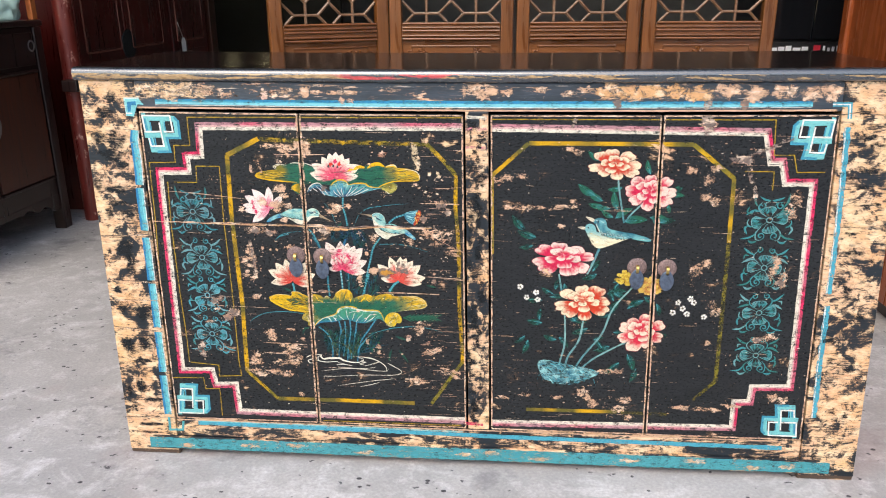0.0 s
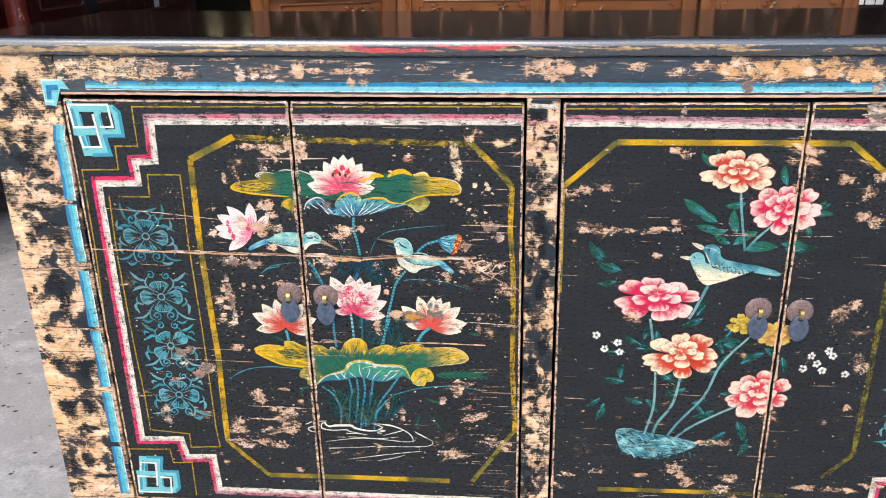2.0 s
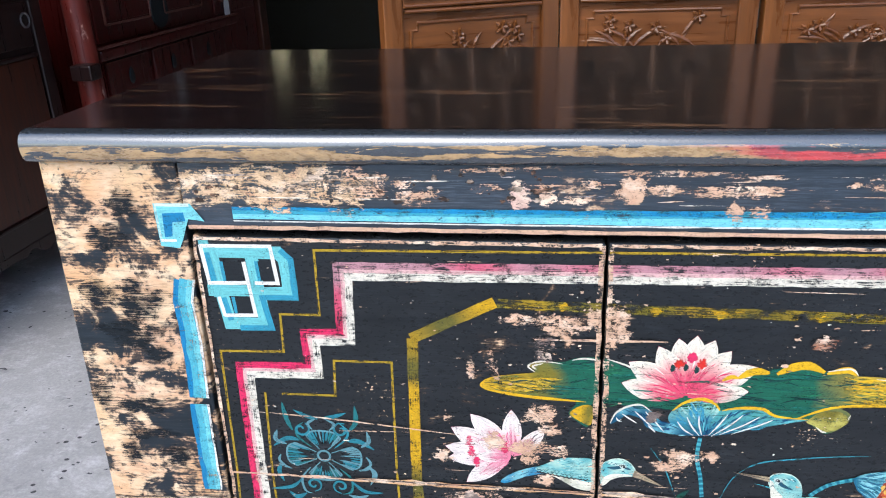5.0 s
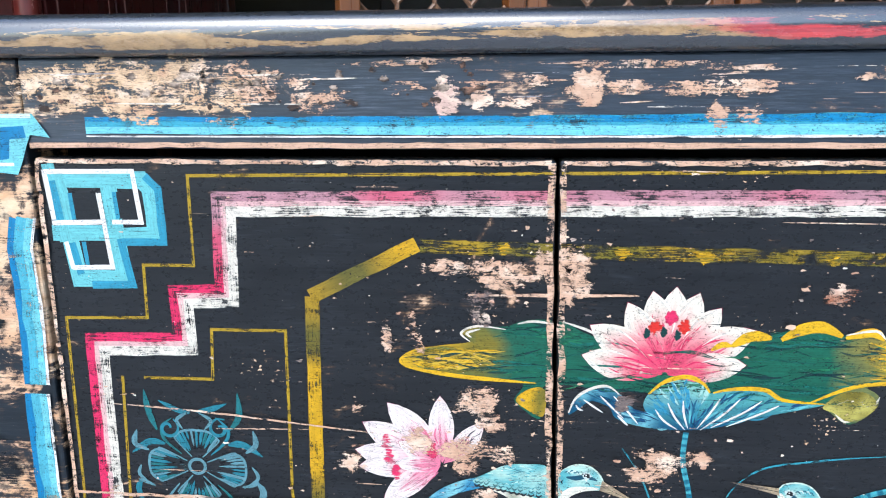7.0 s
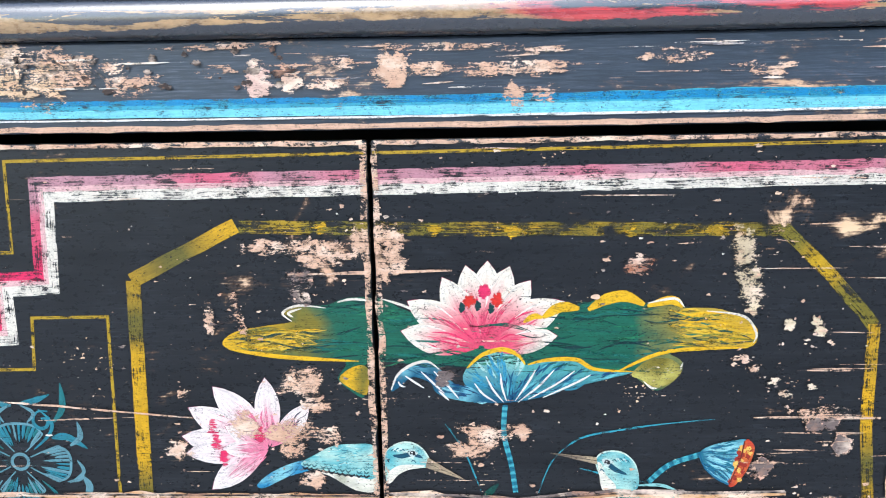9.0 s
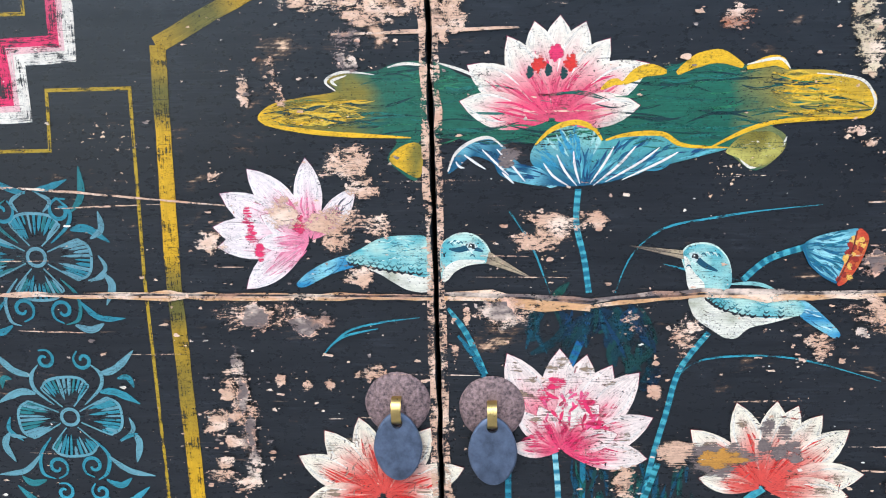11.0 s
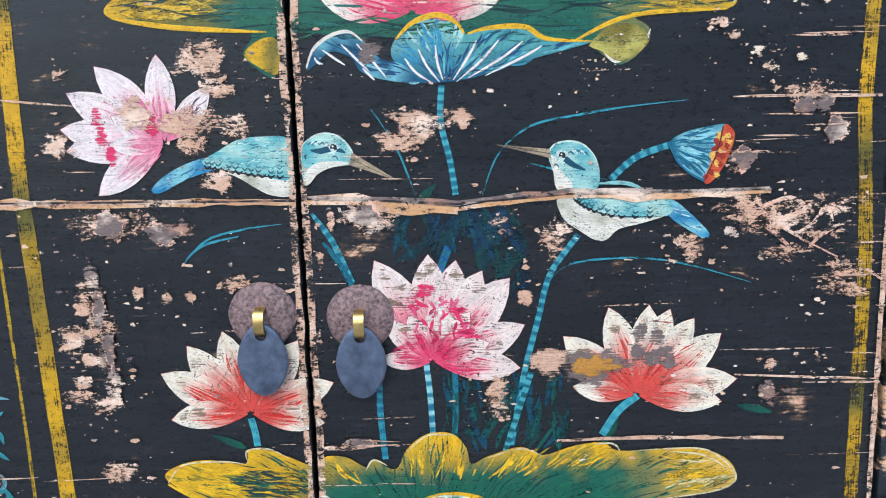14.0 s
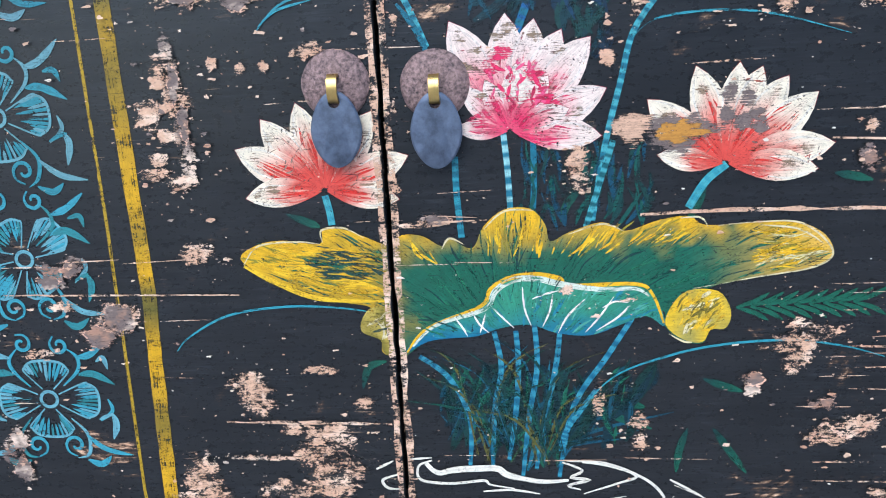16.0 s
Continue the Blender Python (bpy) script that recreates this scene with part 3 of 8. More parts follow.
class Brush:
    """Collects painted shapes as thin films that lie one over the other on the front."""
    base = 0.00005

    def __init__(self):
        Brush.base += 0.000012
        self.depth = Brush.base
        self.bm = bmesh.new()
        self.col = self.bm.verts.layers.float_color.new("Col")
        self.bru = self.bm.verts.layers.float_vector.new("Bru")
        self.fine = None

    def lift(self):
        self.depth += 0.0000005
        return -self.depth

    def vert(self, x, z, y, c, a=1.0, along=None):
        """along: place across and along the brush stroke."""
        v = self.bm.verts.new((x, y, z))
        v[self.col] = (*[0.8 * q for q in c], a)
        u, w = along or (z, x)
        v[self.bru] = (u, w, -y * 9000)
        return v

    def face(self, vs):
        f = self.bm.faces.new(vs)
        f.normal_update()
        if f.normal.y > 0:
            f.normal_flip()

    def stroke(self, pts, mm, c, a=1.0, ends=(1.0, 1.0), round_=True, rings=None, c2=None, rag=0.0, seed=0):
        """A line mm wide; ends: how wide it stays at its two ends; rings: number of colour rings along it."""
        line = curve(pts, max(6, int(2.5 * (rings or 0) / (len(pts) - 1)) + 1)) if round_ and len(pts) > 2 else list(pts)
        if not round_ or len(pts) == 2:
            line = []
            for p, q in zip(pts, pts[1:]):
                k = max(2, int(math.dist(p, q) / 0.012)) if (rag or rings) else 1
                line += [(p[0] + (q[0] - p[0]) * i / k, p[1] + (q[1] - p[1]) * i / k) for i in range(k)]
            line.append(pts[-1])
        y = self.lift()
        half = mm / 2000
        rows = []
        n = len(line) - 1
        run = 0.0
        for i, (x, z) in enumerate(line):
            d0 = Vector(line[i]) - Vector(line[i - 1]) if i else Vector(line[1]) - Vector(line[0])
            d1 = Vector(line[i + 1]) - Vector(line[i]) if i < n else d0
            d0 = d0.normalized() if d0.length else Vector((1, 0))
            d1 = d1.normalized() if d1.length else d0
            t = (d0 + d1)
            t = t.normalized() if t.length > 0.1 else d1
            nx, nz = -t.y, t.x
            k = 1 / max(0.5, t.dot(d1))
            s = i / n
            w = half * (ends[0] + (1 - ends[0]) * min(1, s * 3)) * (ends[1] + (1 - ends[1]) * min(1, (1 - s) * 3)) * k
            wa, wb = w, w
            if rag:
                wa *= 1 + rag * 2 * noise.noise(Vector((x * 90, z * 90, seed)))
                wb *= 1 + rag * 2 * noise.noise(Vector((x * 90, z * 90, seed + 7)))
            cc = c(x, z) if callable(c) else c
            if rings:
                cc = c if int(s * rings) % 2 else (c2 or CYAN_D)
            elif c2:
                cc = blend(c, c2, s)
            run += math.dist(line[i], line[i - 1]) if i else 0
            rows.append((self.vert(x + nx * wa, z + nz * wa, y, cc, a, (half, run)), self.vert(x - nx * wb, z - nz * wb, y, cc, a, (-half, run))))
        for (a0, b0), (a1, b1) in zip(rows, rows[1:]):
            self.face((a0, b0, b1, a1))

    def fill(self, pts, tint, a=1.0, round_=True, grain=0.02, hub=None):
        """A filled outline; tint: a colour, or a function of x and z that gives one."""
        line = curve(pts, 4, True) if round_ else list(pts)
        y = self.lift()
        n = len(line)
        xs, zs = [p[0] for p in line], [p[1] for p in line]
        pts = [Vector(p) for p in line]
        nx, nz = int((max(xs) - min(xs)) / grain) + 1, int((max(zs) - min(zs)) / grain) + 1
        for i in range(nx):
            for j in range(nz):
                pts.append(Vector((min(xs) + (i + 0.5 + 0.3 * (j % 2)) * grain, min(zs) + (j + 0.5) * grain)))
        vs, _, fs, _, _, _ = geometry.delaunay_2d_cdt(pts, [(i, (i + 1) % n) for i in range(n)], [], 1, 1e-6)
        m = []
        for v in vs:
            c = tint(v.x, v.y) if callable(tint) else tint
            along = None
            if hub:
                d = v - Vector(hub)
                along = (0.09 * math.atan2(d.y, d.x), d.length)
            m.append(self.vert(v.x, v.y, y, c[:3], c[3] if len(c) > 3 else a, along))
        for f in fs:
            self.face([m[k] for k in f])

    def petal(self, base, tip, fat, c0, c1, a=1.0, mid=0.5, bend=0.0, edge=None, mix=0.55, blunt=0.0):
        """A petal from base to tip, coloured c0 at the base and c1 at the tip."""
        b, t = Vector(base), Vector(tip)
        ax = t - b
        ln = ax.length
        ax = ax / ln
        nr = Vector((-ax.y, ax.x))
        y = self.lift()
        rows = []
        n, m = 9, 4
        for i in range(n + 1):
            s = i / n
            w = fat * ln * (math.sin(math.pi * s ** (math.log(0.5) / math.log(mid))) ** 0.8) * 0.5 if 0 < s < 1 else 0
            if blunt and s > mid:
                w = max(w, fat * ln * 0.5 * blunt * math.sqrt(max(0, 1 - ((s - mid) / (1 - mid)) ** 2)))
            c = b + ax * ln * s + nr * bend * ln * math.sin(math.pi * s)
            row = []
            for j in range(m + 1):
                u = j / m * 2 - 1
                p = c + nr * w * u
                wob = 0.12 * noise.noise(Vector((p.x * 130, p.y * 130, 2)))
                k = (s - mix) / 0.45 + 0.5 + 0.35 * abs(u) + 2.2 * wob
                cc = blend(c0, c1, k)
                if edge and abs(u) > 0.9:
                    cc = edge
                row.append(self.vert(p.x, p.y, y, cc, a, (fat * ln * 0.5 * u, s * ln)))
            rows.append(row)
        for r0, r1 in zip(rows, rows[1:]):
            for j in range(m):
                self.face((r0[j], r0[j + 1], r1[j + 1], r1[j]))

    def blob(self, x, z, w, h, c, a=0.9, edge=0.1, seed=0, turn=0.0):
        """A rubbed spot, w by h, thinner to its rim."""
        y = self.lift()
        n = 22
        ct, st = math.cos(radians(turn)), math.sin(radians(turn))
        rings = []
        for k, al in ((0.45, a), (0.8, a * 0.75), (1.15, edge)):
            ring = []
            for i in range(n):
                an = 2 * math.pi * i / n
                r = k * (1 + 0.5 * noise.noise(Vector((math.cos(an) * 1.3 + seed * 3.7, math.sin(an) * 1.3, seed))) + 0.35 * noise.noise(Vector((math.cos(an) * 4 + seed, math.sin(an) * 4, k))))
                u, v = r * w / 2 * math.cos(an), r * h / 2 * math.sin(an)
                ring.append(self.vert(x + u * ct - v * st, z + u * st + v * ct, y, c, al))
            rings.append(ring)
        mid = self.vert(x, z, y, c, a)
        for i in range(n):
            j = (i + 1) % n
            self.face((mid, rings[0][i], rings[0][j]))
            for r0, r1 in zip(rings, rings[1:]):
                self.face((r0[i], r1[i], r1[j], r0[j]))

    def chip(self, x, z, w, h, c, seed):
        """A tiny sharp flake."""
        y = self.lift()
        ring = []
        rng = random.Random(seed)
        for i in range(9):
            an = 2 * math.pi * i / 9
            k = rng.uniform(0.35, 1.25)
            ring.append(self.vert(x + k * w / 2 * math.cos(an), z + k * h / 2 * math.sin(an), y, c, 1.0))
        self.face(ring)

    def on_doors(self, name, label="", material=None, which=range(4), kind=""):
        """Cuts the painting where one door ends and lays each piece on its own door."""
        if self.fine:
            self.fine.on_doors(name + "_streak", "", material, which, "stuff")
        for k in which:
            lo, hi, d = DOORS[k]
            bm = self.bm.copy()
            cuts = []
            for x, sg in ((lo + 0.0012, -1), (hi - 0.0012, 1)):
                lean = splay(x, 0, 1)[0] - splay(x, 0, 0)[0]
                cuts.append(((splay(x, 0, 0)[0], 0, 0), (sg, 0, -sg * lean)))
            for co, no in (*cuts, ((0, 0, ZD0 + 0.001), (0, 0, -1)), ((lo, 0, ZD1 + sag(lo) - 0.001), (-(sag(hi) - sag(lo)) / (hi - lo), 0, 1))):
                bmesh.ops.bisect_plane(bm, geom=bm.verts[:] + bm.edges[:] + bm.faces[:], plane_co=co, plane_no=no, clear_outer=True)
            if not bm.faces:
                bm.free()
                continue
            bits = islands(bm)
            if kind or len(bits) > 4:
                tagged(part(name, bm, material or M_PAINT, d, label, False), kind=kind)
                continue
            for bit in bits:
                one_ = bm.copy()
                one_.faces.ensure_lookup_table()
                bmesh.ops.delete(one_, geom=[one_.faces[i] for i in range(len(one_.faces)) if i not in bit], context="FACES")
                part(name, one_, material or M_PAINT, d, label, False)
            bm.free()
        self.bm.free()

    def on(self, name, parent, material, label=""):
        return part(name, self.bm, material, parent, label, False)


def within(poly, x, z):
    """True where x, z lies inside the closed outline."""
    hit = False
    for (xa, za), (xb, zb) in zip(poly, poly[1:] + poly[:1]):
        if (za > z) != (zb > z) and x < xa + (z - za) * (xb - xa) / (zb - za):
            hit = not hit
    return hit


def dabs(b, poly, n, mm, colours, a, ln, turn=0.0, spread=12, seed=0, hub=None):
    """Short brush dabs strewn inside an outline, in one direction or away from a hub."""
    rng = random.Random(seed)
    if b.fine is None:
        b.fine = Brush()
    b.fine.depth = max(b.fine.depth, b.depth)
    b, under = b.fine, b
    xs, zs = [p[0] for p in poly], [p[1] for p in poly]
    for _ in range(n):
        x, z = rng.uniform(min(xs), max(xs)), rng.uniform(min(zs), max(zs))
        if not within(poly, x, z):
            continue
        an = radians(turn + rng.uniform(-spread, spread)) if hub is None else math.atan2(z - hub[1], x - hub[0]) + radians(rng.uniform(-spread, spread))
        l = ln * rng.uniform(0.5, 1.3) / 2000
        d = (math.cos(an) * l, math.sin(an) * l)
        bow = rng.uniform(-0.25, 0.25)
        if not (within(poly, x - 0.8 * d[0], z - 0.8 * d[1]) and within(poly, x + 0.8 * d[0], z + 0.8 * d[1])):
            continue
        b.stroke([(x - d[0], z - d[1]), (x - d[1] * bow, z + d[0] * bow), (x + d[0], z + d[1])], mm * rng.uniform(0.6, 1.4), rng.choice(colours), a * rng.uniform(0.8, 1.1), (0.3, 0.15))
    under.depth = b.depth


def one(name, label, material=None):
    """A brush whose every stroke becomes a part of its own."""
    def put(*args, **kw):
        b = Brush()
        b.stroke(*args, **kw)
        b.on_doors(name, label, material)
    return put

# ---- ornament of the doors ----
def knot(corner, sx, sz, worn=1.0):
    """Interlaced square knot in a door corner; sx, sz mirror it."""
    b = Brush()
    cx, cz = corner

    def q(pts):
        return [(cx + sx * (u - 72) * 0.000387, cz - sz * (v - 283) * 0.000387) for u, v in pts]

    deep, mid_ = lin(56, 152, 178), lin(116, 198, 200)
    for pts, mm in (([(84, 326), (262, 330), (276, 345), (280, 428), (212, 430)], 12), ([(104, 322), (128, 508), (212, 508), (200, 340)], 12), ([(86, 424), (205, 424)], 11), ([(92, 300), (110, 440)], 9)):
        b.stroke(q(pts), mm, mid_, 0.95 * worn, round_=False, rag=0.05)
    for pts in ([(268, 322), (290, 345), (292, 440), (218, 440)], [(150, 520), (226, 518), (212, 434)], [(96, 330), (104, 400)], [(120, 442), (132, 500)]):
        b.stroke(q(pts), 5.5, deep, 0.9 * worn, round_=False, rag=0.1)
    for x0, x1, z0, z1 in ((130, 172, 352, 400), (212, 246, 350, 398), (146, 190, 440, 486)):
        b.fill(q([(x0, z0), (x1, z0), (x1 + 3, z1), (x0 + 3, z1)]), INK, 1.0, False)
        b.stroke(q([(x0 - 3, z0), (x0, z1)]), 3, deep, 0.9, round_=False)
    for pts in ([(88, 314), (246, 314), (254, 404), (200, 404)], [(180, 352), (192, 486), (116, 488)], [(88, 406), (182, 404)], [(84, 310), (92, 400)], [(110, 440), (118, 490)]):
        b.stroke(q(pts), 3.4, WHITE, 0.84 * worn, round_=False, rag=0.12)
    b.on_doors("corner_knot", "turquoise and white painted knot")


knot((-0.275, 0.866), 1, 1)
knot((1.195, 0.864), -1, 1, 0.95)
knot((-0.278, 0.108), 1, -1, 0.9)
knot((1.215, 0.104), -1, -1, 0.9)


def shifted(pts, off):
    """The polyline pts moved sideways by off metres, with square corners kept."""
    out = []
    for i, p in enumerate(pts):
        ns = []
        for a, b in ((pts[i - 1], p) if i else (None, None), (p, pts[i + 1]) if i < len(pts) - 1 else (None, None)):
            if a is not None:
                d = (Vector(b) - Vector(a)).normalized()
                ns.append(Vector((-d.y, d.x)))
        n = ns[0] if len(ns) == 1 else (ns[0] + ns[1]) / max(0.4, 1 + ns[0].dot(ns[1]))
        out.append((p[0] + n.x * off, p[1] + n.y * off))
    return out


def band_pink(x, z):
    """Strong pink at the steps, faded rose along the top and bottom."""
    fade = 0.95 if z > 0.82 or z < 0.13 else 0.1
    return blend(PINK, lin(190, 140, 148), fade + 0.9 * noise.noise(Vector((x * 14, z * 14, 4))))


left_top = [(-0.150, 0.836), (-0.152, 0.772), (-0.186, 0.771), (-0.185, 0.736), (-0.251, 0.735)]
left_low = [(-0.256, 0.233), (-0.181, 0.235), (-0.175, 0.196), (-0.126, 0.198), (-0.123, 0.125)]
left_line = [(0.431, 0.8375)] + left_top + left_low + [(0.443, 0.1215)]
right_top = [(1.062, 0.831), (1.078, 0.769), (1.101, 0.770), (1.113, 0.725), (1.170, 0.726)]
right_low = [(1.185, 0.238), (1.102, 0.235), (1.100, 0.197), (1.067, 0.195), (1.068, 0.128)]
right_line = [(0.487, 0.8365)] + right_top + right_low + [(0.497, 0.1185)]
for line, sgn in ((left_line, 1), (right_line, -1)):
    one("stepped_band", "pink stepped line")(line, 8.4, band_pink, 0.6, round_=False, rag=0.1)
    one("stepped_band", "white stepped line")(shifted(line, sgn * 0.0085), 8.5, CREAM, 0.62, round_=False, rag=0.12)
    one("stepped_band", "rose stepped line")(shifted(line, sgn * 0.004), 3.5, blend(ROSE, CREAM, 0.4), 0.62, round_=False, rag=0.3)

for pts in ([(0.431, 0.853)] + [(-0.169, 0.851), (-0.170, 0.789), (-0.206, 0.789), (-0.207, 0.751), (-0.267, 0.750), (-0.270, 0.615)] + [(-0.289, 0.221), (-0.292, 0.220)],
            [(-0.214, 0.706), (-0.163, 0.706), (-0.161, 0.743), (-0.108, 0.743), (-0.110, 0.624)] + [(-0.107, 0.457), (-0.107, 0.348), (-0.107, 0.267)] + [(-0.104, 0.228)],
            [(-0.230, 0.707), (-0.234, 0.614)] + [(-0.233, 0.438), (-0.230, 0.350), (-0.230, 0.260)],
            [(-0.290, 0.216), (-0.200, 0.219), (-0.197, 0.189), (-0.162, 0.191), (-0.163, 0.116)], [(-0.227, 0.260), (-0.158, 0.254), (-0.159, 0.225), (-0.104, 0.228)],
            [(0.492, 0.850), (1.073, 0.852), (1.078, 0.779), (1.119, 0.779), (1.129, 0.743), (1.186, 0.744)], [(1.023, 0.744), (1.083, 0.744), (1.084, 0.704)],
            [(0.431, 0.112), (0.09, 0.112)]):
    one("fine_line", "thin ochre line")(pts, 2.2, blend(YELLOW, OLIVE, 0.6), 0.62, round_=False)

def band_yellow(x, z):
    return blend(lin(216, 168, 28), lin(104, 98, 42), 0.5 + 1.9 * noise.noise(Vector((x * 26, z * 26, 6))))


def band_olive(x, z):
    return blend(OLIVE, blend(YELLOW, OLIVE, 0.3), 0.1 + 1.8 * noise.noise(Vector((x * 30, z * 30, 2))))


b = Brush()
octagon = one("octagon_band", "yellow brushed octagon line")
octa = [([(-0.089, 0.768), (-0.015, 0.805)], 10.5, YELLOW, 0.86), ([(-0.013, 0.804), (0.076, 0.801), (0.352, 0.796)], 9.5, LIME, 0.47), ([(0.157, 0.800), (0.352, 0.796)], 8, YELLOW, 0.36),
        ([(0.352, 0.797), (0.384, 0.766), (0.416, 0.729)], 9, LIME, 0.58), ([(0.416, 0.730), (0.415, 0.657)] + [(0.422, 0.571), (0.424, 0.409)] + [(0.432, 0.278)], 8.5, YELLOW, 0.54), ([(0.430, 0.281), (0.357, 0.169)], 8, OLIVE, 0.62),
        ([(-0.018, 0.169), (0.171, 0.170), (0.316, 0.169)], 10, YELLOW, 0.78), ([(-0.089, 0.241), (-0.018, 0.169)], 8, LIME, 0.62),
        ([(-0.088, 0.768), (-0.091, 0.625)] + [(-0.085, 0.411), (-0.087, 0.339), (-0.088, 0.267)] + [(-0.088, 0.241)], 10, band_yellow, 0.66),
        ([(0.495, 0.730), (0.571, 0.800)], 8.5, YELLOW, 0.7), ([(0.571, 0.800), (0.913, 0.800)], 9, YELLOW, 0.86), ([(0.913, 0.800), (1.004, 0.728)], 9, LIME, 0.74), ([(1.003, 0.728), (1.007, 0.587)], 9, YELLOW, 0.86),
        ([(1.007, 0.587), (1.013, 0.253)], 9, OLIVE, 0.5), ([(1.013, 0.253), (0.967, 0.202)], 8, OLIVE, 0.44), ([(0.583, 0.163), (0.794, 0.164)], 9, YELLOW, 0.85), ([(0.794, 0.164), (0.912, 0.162)], 7, OLIVE, 0.45), ([(0.495, 0.730), (0.498, 0.551)], 5, LIME, 0.66)]
for k, (pts, mm, c, a) in enumerate(octa):
    octagon(pts, mm, band_yellow if c == YELLOW else band_olive if c == LIME else c, a, round_=False, rag=0.08, seed=k)
for p in [(0.043, 0.802), (0.120, 0.800), (0.172, 0.798), (0.251, 0.797), (0.308, 0.797)]:
    b.blob(*p, 0.012, 0.008, YELLOW, 0.7, 0.2, int(p[0] * 900))
b.on_doors("paint_dab", "", kind="stuff")


# ---- scroll flowers ----
def curl(b, x, z, r, start, turns, mm, c, a=0.75, sgn=1):
    pts = [(x + r * (1 - 0.78 * s) * math.cos(start + sgn * turns * 2 * math.pi * s), z + r * (1 - 0.78 * s) * math.sin(start + sgn * turns * 2 * math.pi * s)) for s in [k / 9 for k in range(10)]]
    b.stroke(pts, mm, c, a, (0.4, 0.6))


def scroll_flower(x, z, r, tint, turn=0.0, crown=False, worn=0.95, seed=1):
    """Four fluted petals round a ring, with curling stems and tapered leaves above and below."""
    b = Brush()
    rng = random.Random(seed)
    pale, deep = blend(tint, WHITE, 0.12), blend(tint, GREEN, 0.45)

    def q(u, v):
        return (x + r * (u + rng.uniform(-0.04, 0.04)), z + r * (v + rng.uniform(-0.04, 0.04)))

    def leaf(pts, mm, c=None):
        b.stroke([q(*p) for p in pts], mm, c or rng.choice((tint, pale, deep)), worn, (0.25, 0.1), rag=0.12, seed=seed)

    for k, (reach, wide) in enumerate(((1.0, 0.62), (1.28, 0.5), (1.0, 0.6), (1.28, 0.5))):
        an = radians(90 + 90 * k + turn + rng.uniform(-4, 4))
        ax, sd = Vector((math.cos(an), math.sin(an))), Vector((-math.sin(an), math.cos(an)))
        o = Vector((x, z))
        rim = []
        for j in range(13):
            u = -1 + j / 6
            d = reach * (1 - 0.30 * abs(u) ** 2.4)
            rim.append(o + ax * r * d + sd * r * wide * (math.sin(u * math.pi / 2) * 0.9))
        foot = [o + ax * r * 0.26 - sd * r * 0.14, o + ax * r * 0.26 + sd * r * 0.14]
        b.fill([tuple(p) for p in (foot[0], *rim, foot[1])], lambda px_, pz_: (*blend(deep, pale, 0.5 + 1.2 * noise.noise(Vector((px_ * 90, pz_ * 90, seed)))), 0.14 * worn), 0.4, False, 0.008)
        for j in range(1, 12):
            p = rim[j]
            core = o + ax * r * 0.3 + sd * r * (j - 6) * 0.035
            end = p.lerp(core, rng.uniform(0.35, 0.85))
            b.stroke([tuple(p), tuple(p.lerp(end, 0.5)), tuple(end)], rng.uniform(1.5, 2.5), rng.choice((tint, tint, pale, deep)), 0.9 * worn, (1.0, 0.05))
        b.stroke([tuple(p) for p in (foot[0], *rim, foot[1])], 1.9, pale, worn, (0.5, 0.5))
    ring = [(x + r * 0.21 * math.cos(radians(a_)), z + r * 0.2 * math.sin(radians(a_))) for a_ in range(0, 361, 30)]
    b.stroke(ring, 2.3, pale, worn)
    for m in (1, -1):
        leaf([(m * 0.38, 0.35), (m * 0.8, 0.7), (m * 0.86, 1.05), (m * 0.6, 1.35)], 2.6)
        leaf([(m * 0.82, 0.62), (m * 1.2, 0.66), (m * 1.75, 0.36)], 5.0)
        leaf([(m * 0.5, -0.5), (m * 0.87, -0.95), (m * 0.8, -1.45), (m * 0.5, -1.58)], 2.6)
        curl(b, *q(m * 0.47, -1.24), r * 0.3, radians(-90), 1.2, 2.5, tint, worn, -m)
        leaf([(m * 0.87, -1.0), (m * 1.3, -1.38), (m * 1.95, -1.48)], 3.8)
        leaf([(m * 0.75, -1.62), (m * 1.12, -1.74), (m * 1.4, -1.55)], 4.6)
        leaf([(m * 1.47, 0.02), (m * 1.55, -0.3), (m * 1.22, -0.62)], 2.8)
        leaf([(m * 1.55, -0.42), (m * 1.66, -0.7), (m * 1.52, -1.12)], 4.6)
        leaf([(m * 1.18, -0.55), (m * 1.42, -0.5), (m * 1.6, -0.42)], 2.6)
        if crown:
            curl(b, *q(m * 0.68, 1.05), r * 0.3, radians(60), 1.15, 2.6, tint, worn, m)
            leaf([(m * 0.95, 1.0), (m * 1.16, 1.45), (m * 1.22, 2.05)], 4.6)
            leaf([(m * 1.28, 0.42), (m * 1.6, 0.62), (m * 1.5, 1.0)], 4.2)
            leaf([(m * 0.05, 1.48), (m * 0.45, 1.55), (m * 0.9, 1.78)], 4.0)
            leaf([(m * 0.3, 1.05), (m * 0.42, 1.3), (m * 0.1, 1.48)], 2.6)
        else:
            curl(b, *q(m * 0.46, 1.42), r * 0.26, radians(120), 1.2, 2.5, tint, worn, m)
            leaf([(m * 0.86, 1.05), (m * 1.25, 1.2), (m * 1.7, 1.62)], 4.6)
            leaf([(m * 1.3, 0.95), (m * 1.55, 1.0), (m * 1.62, 0.72)], 3.6)
    b.on_doors("scroll_flower", "turquoise scroll flower")


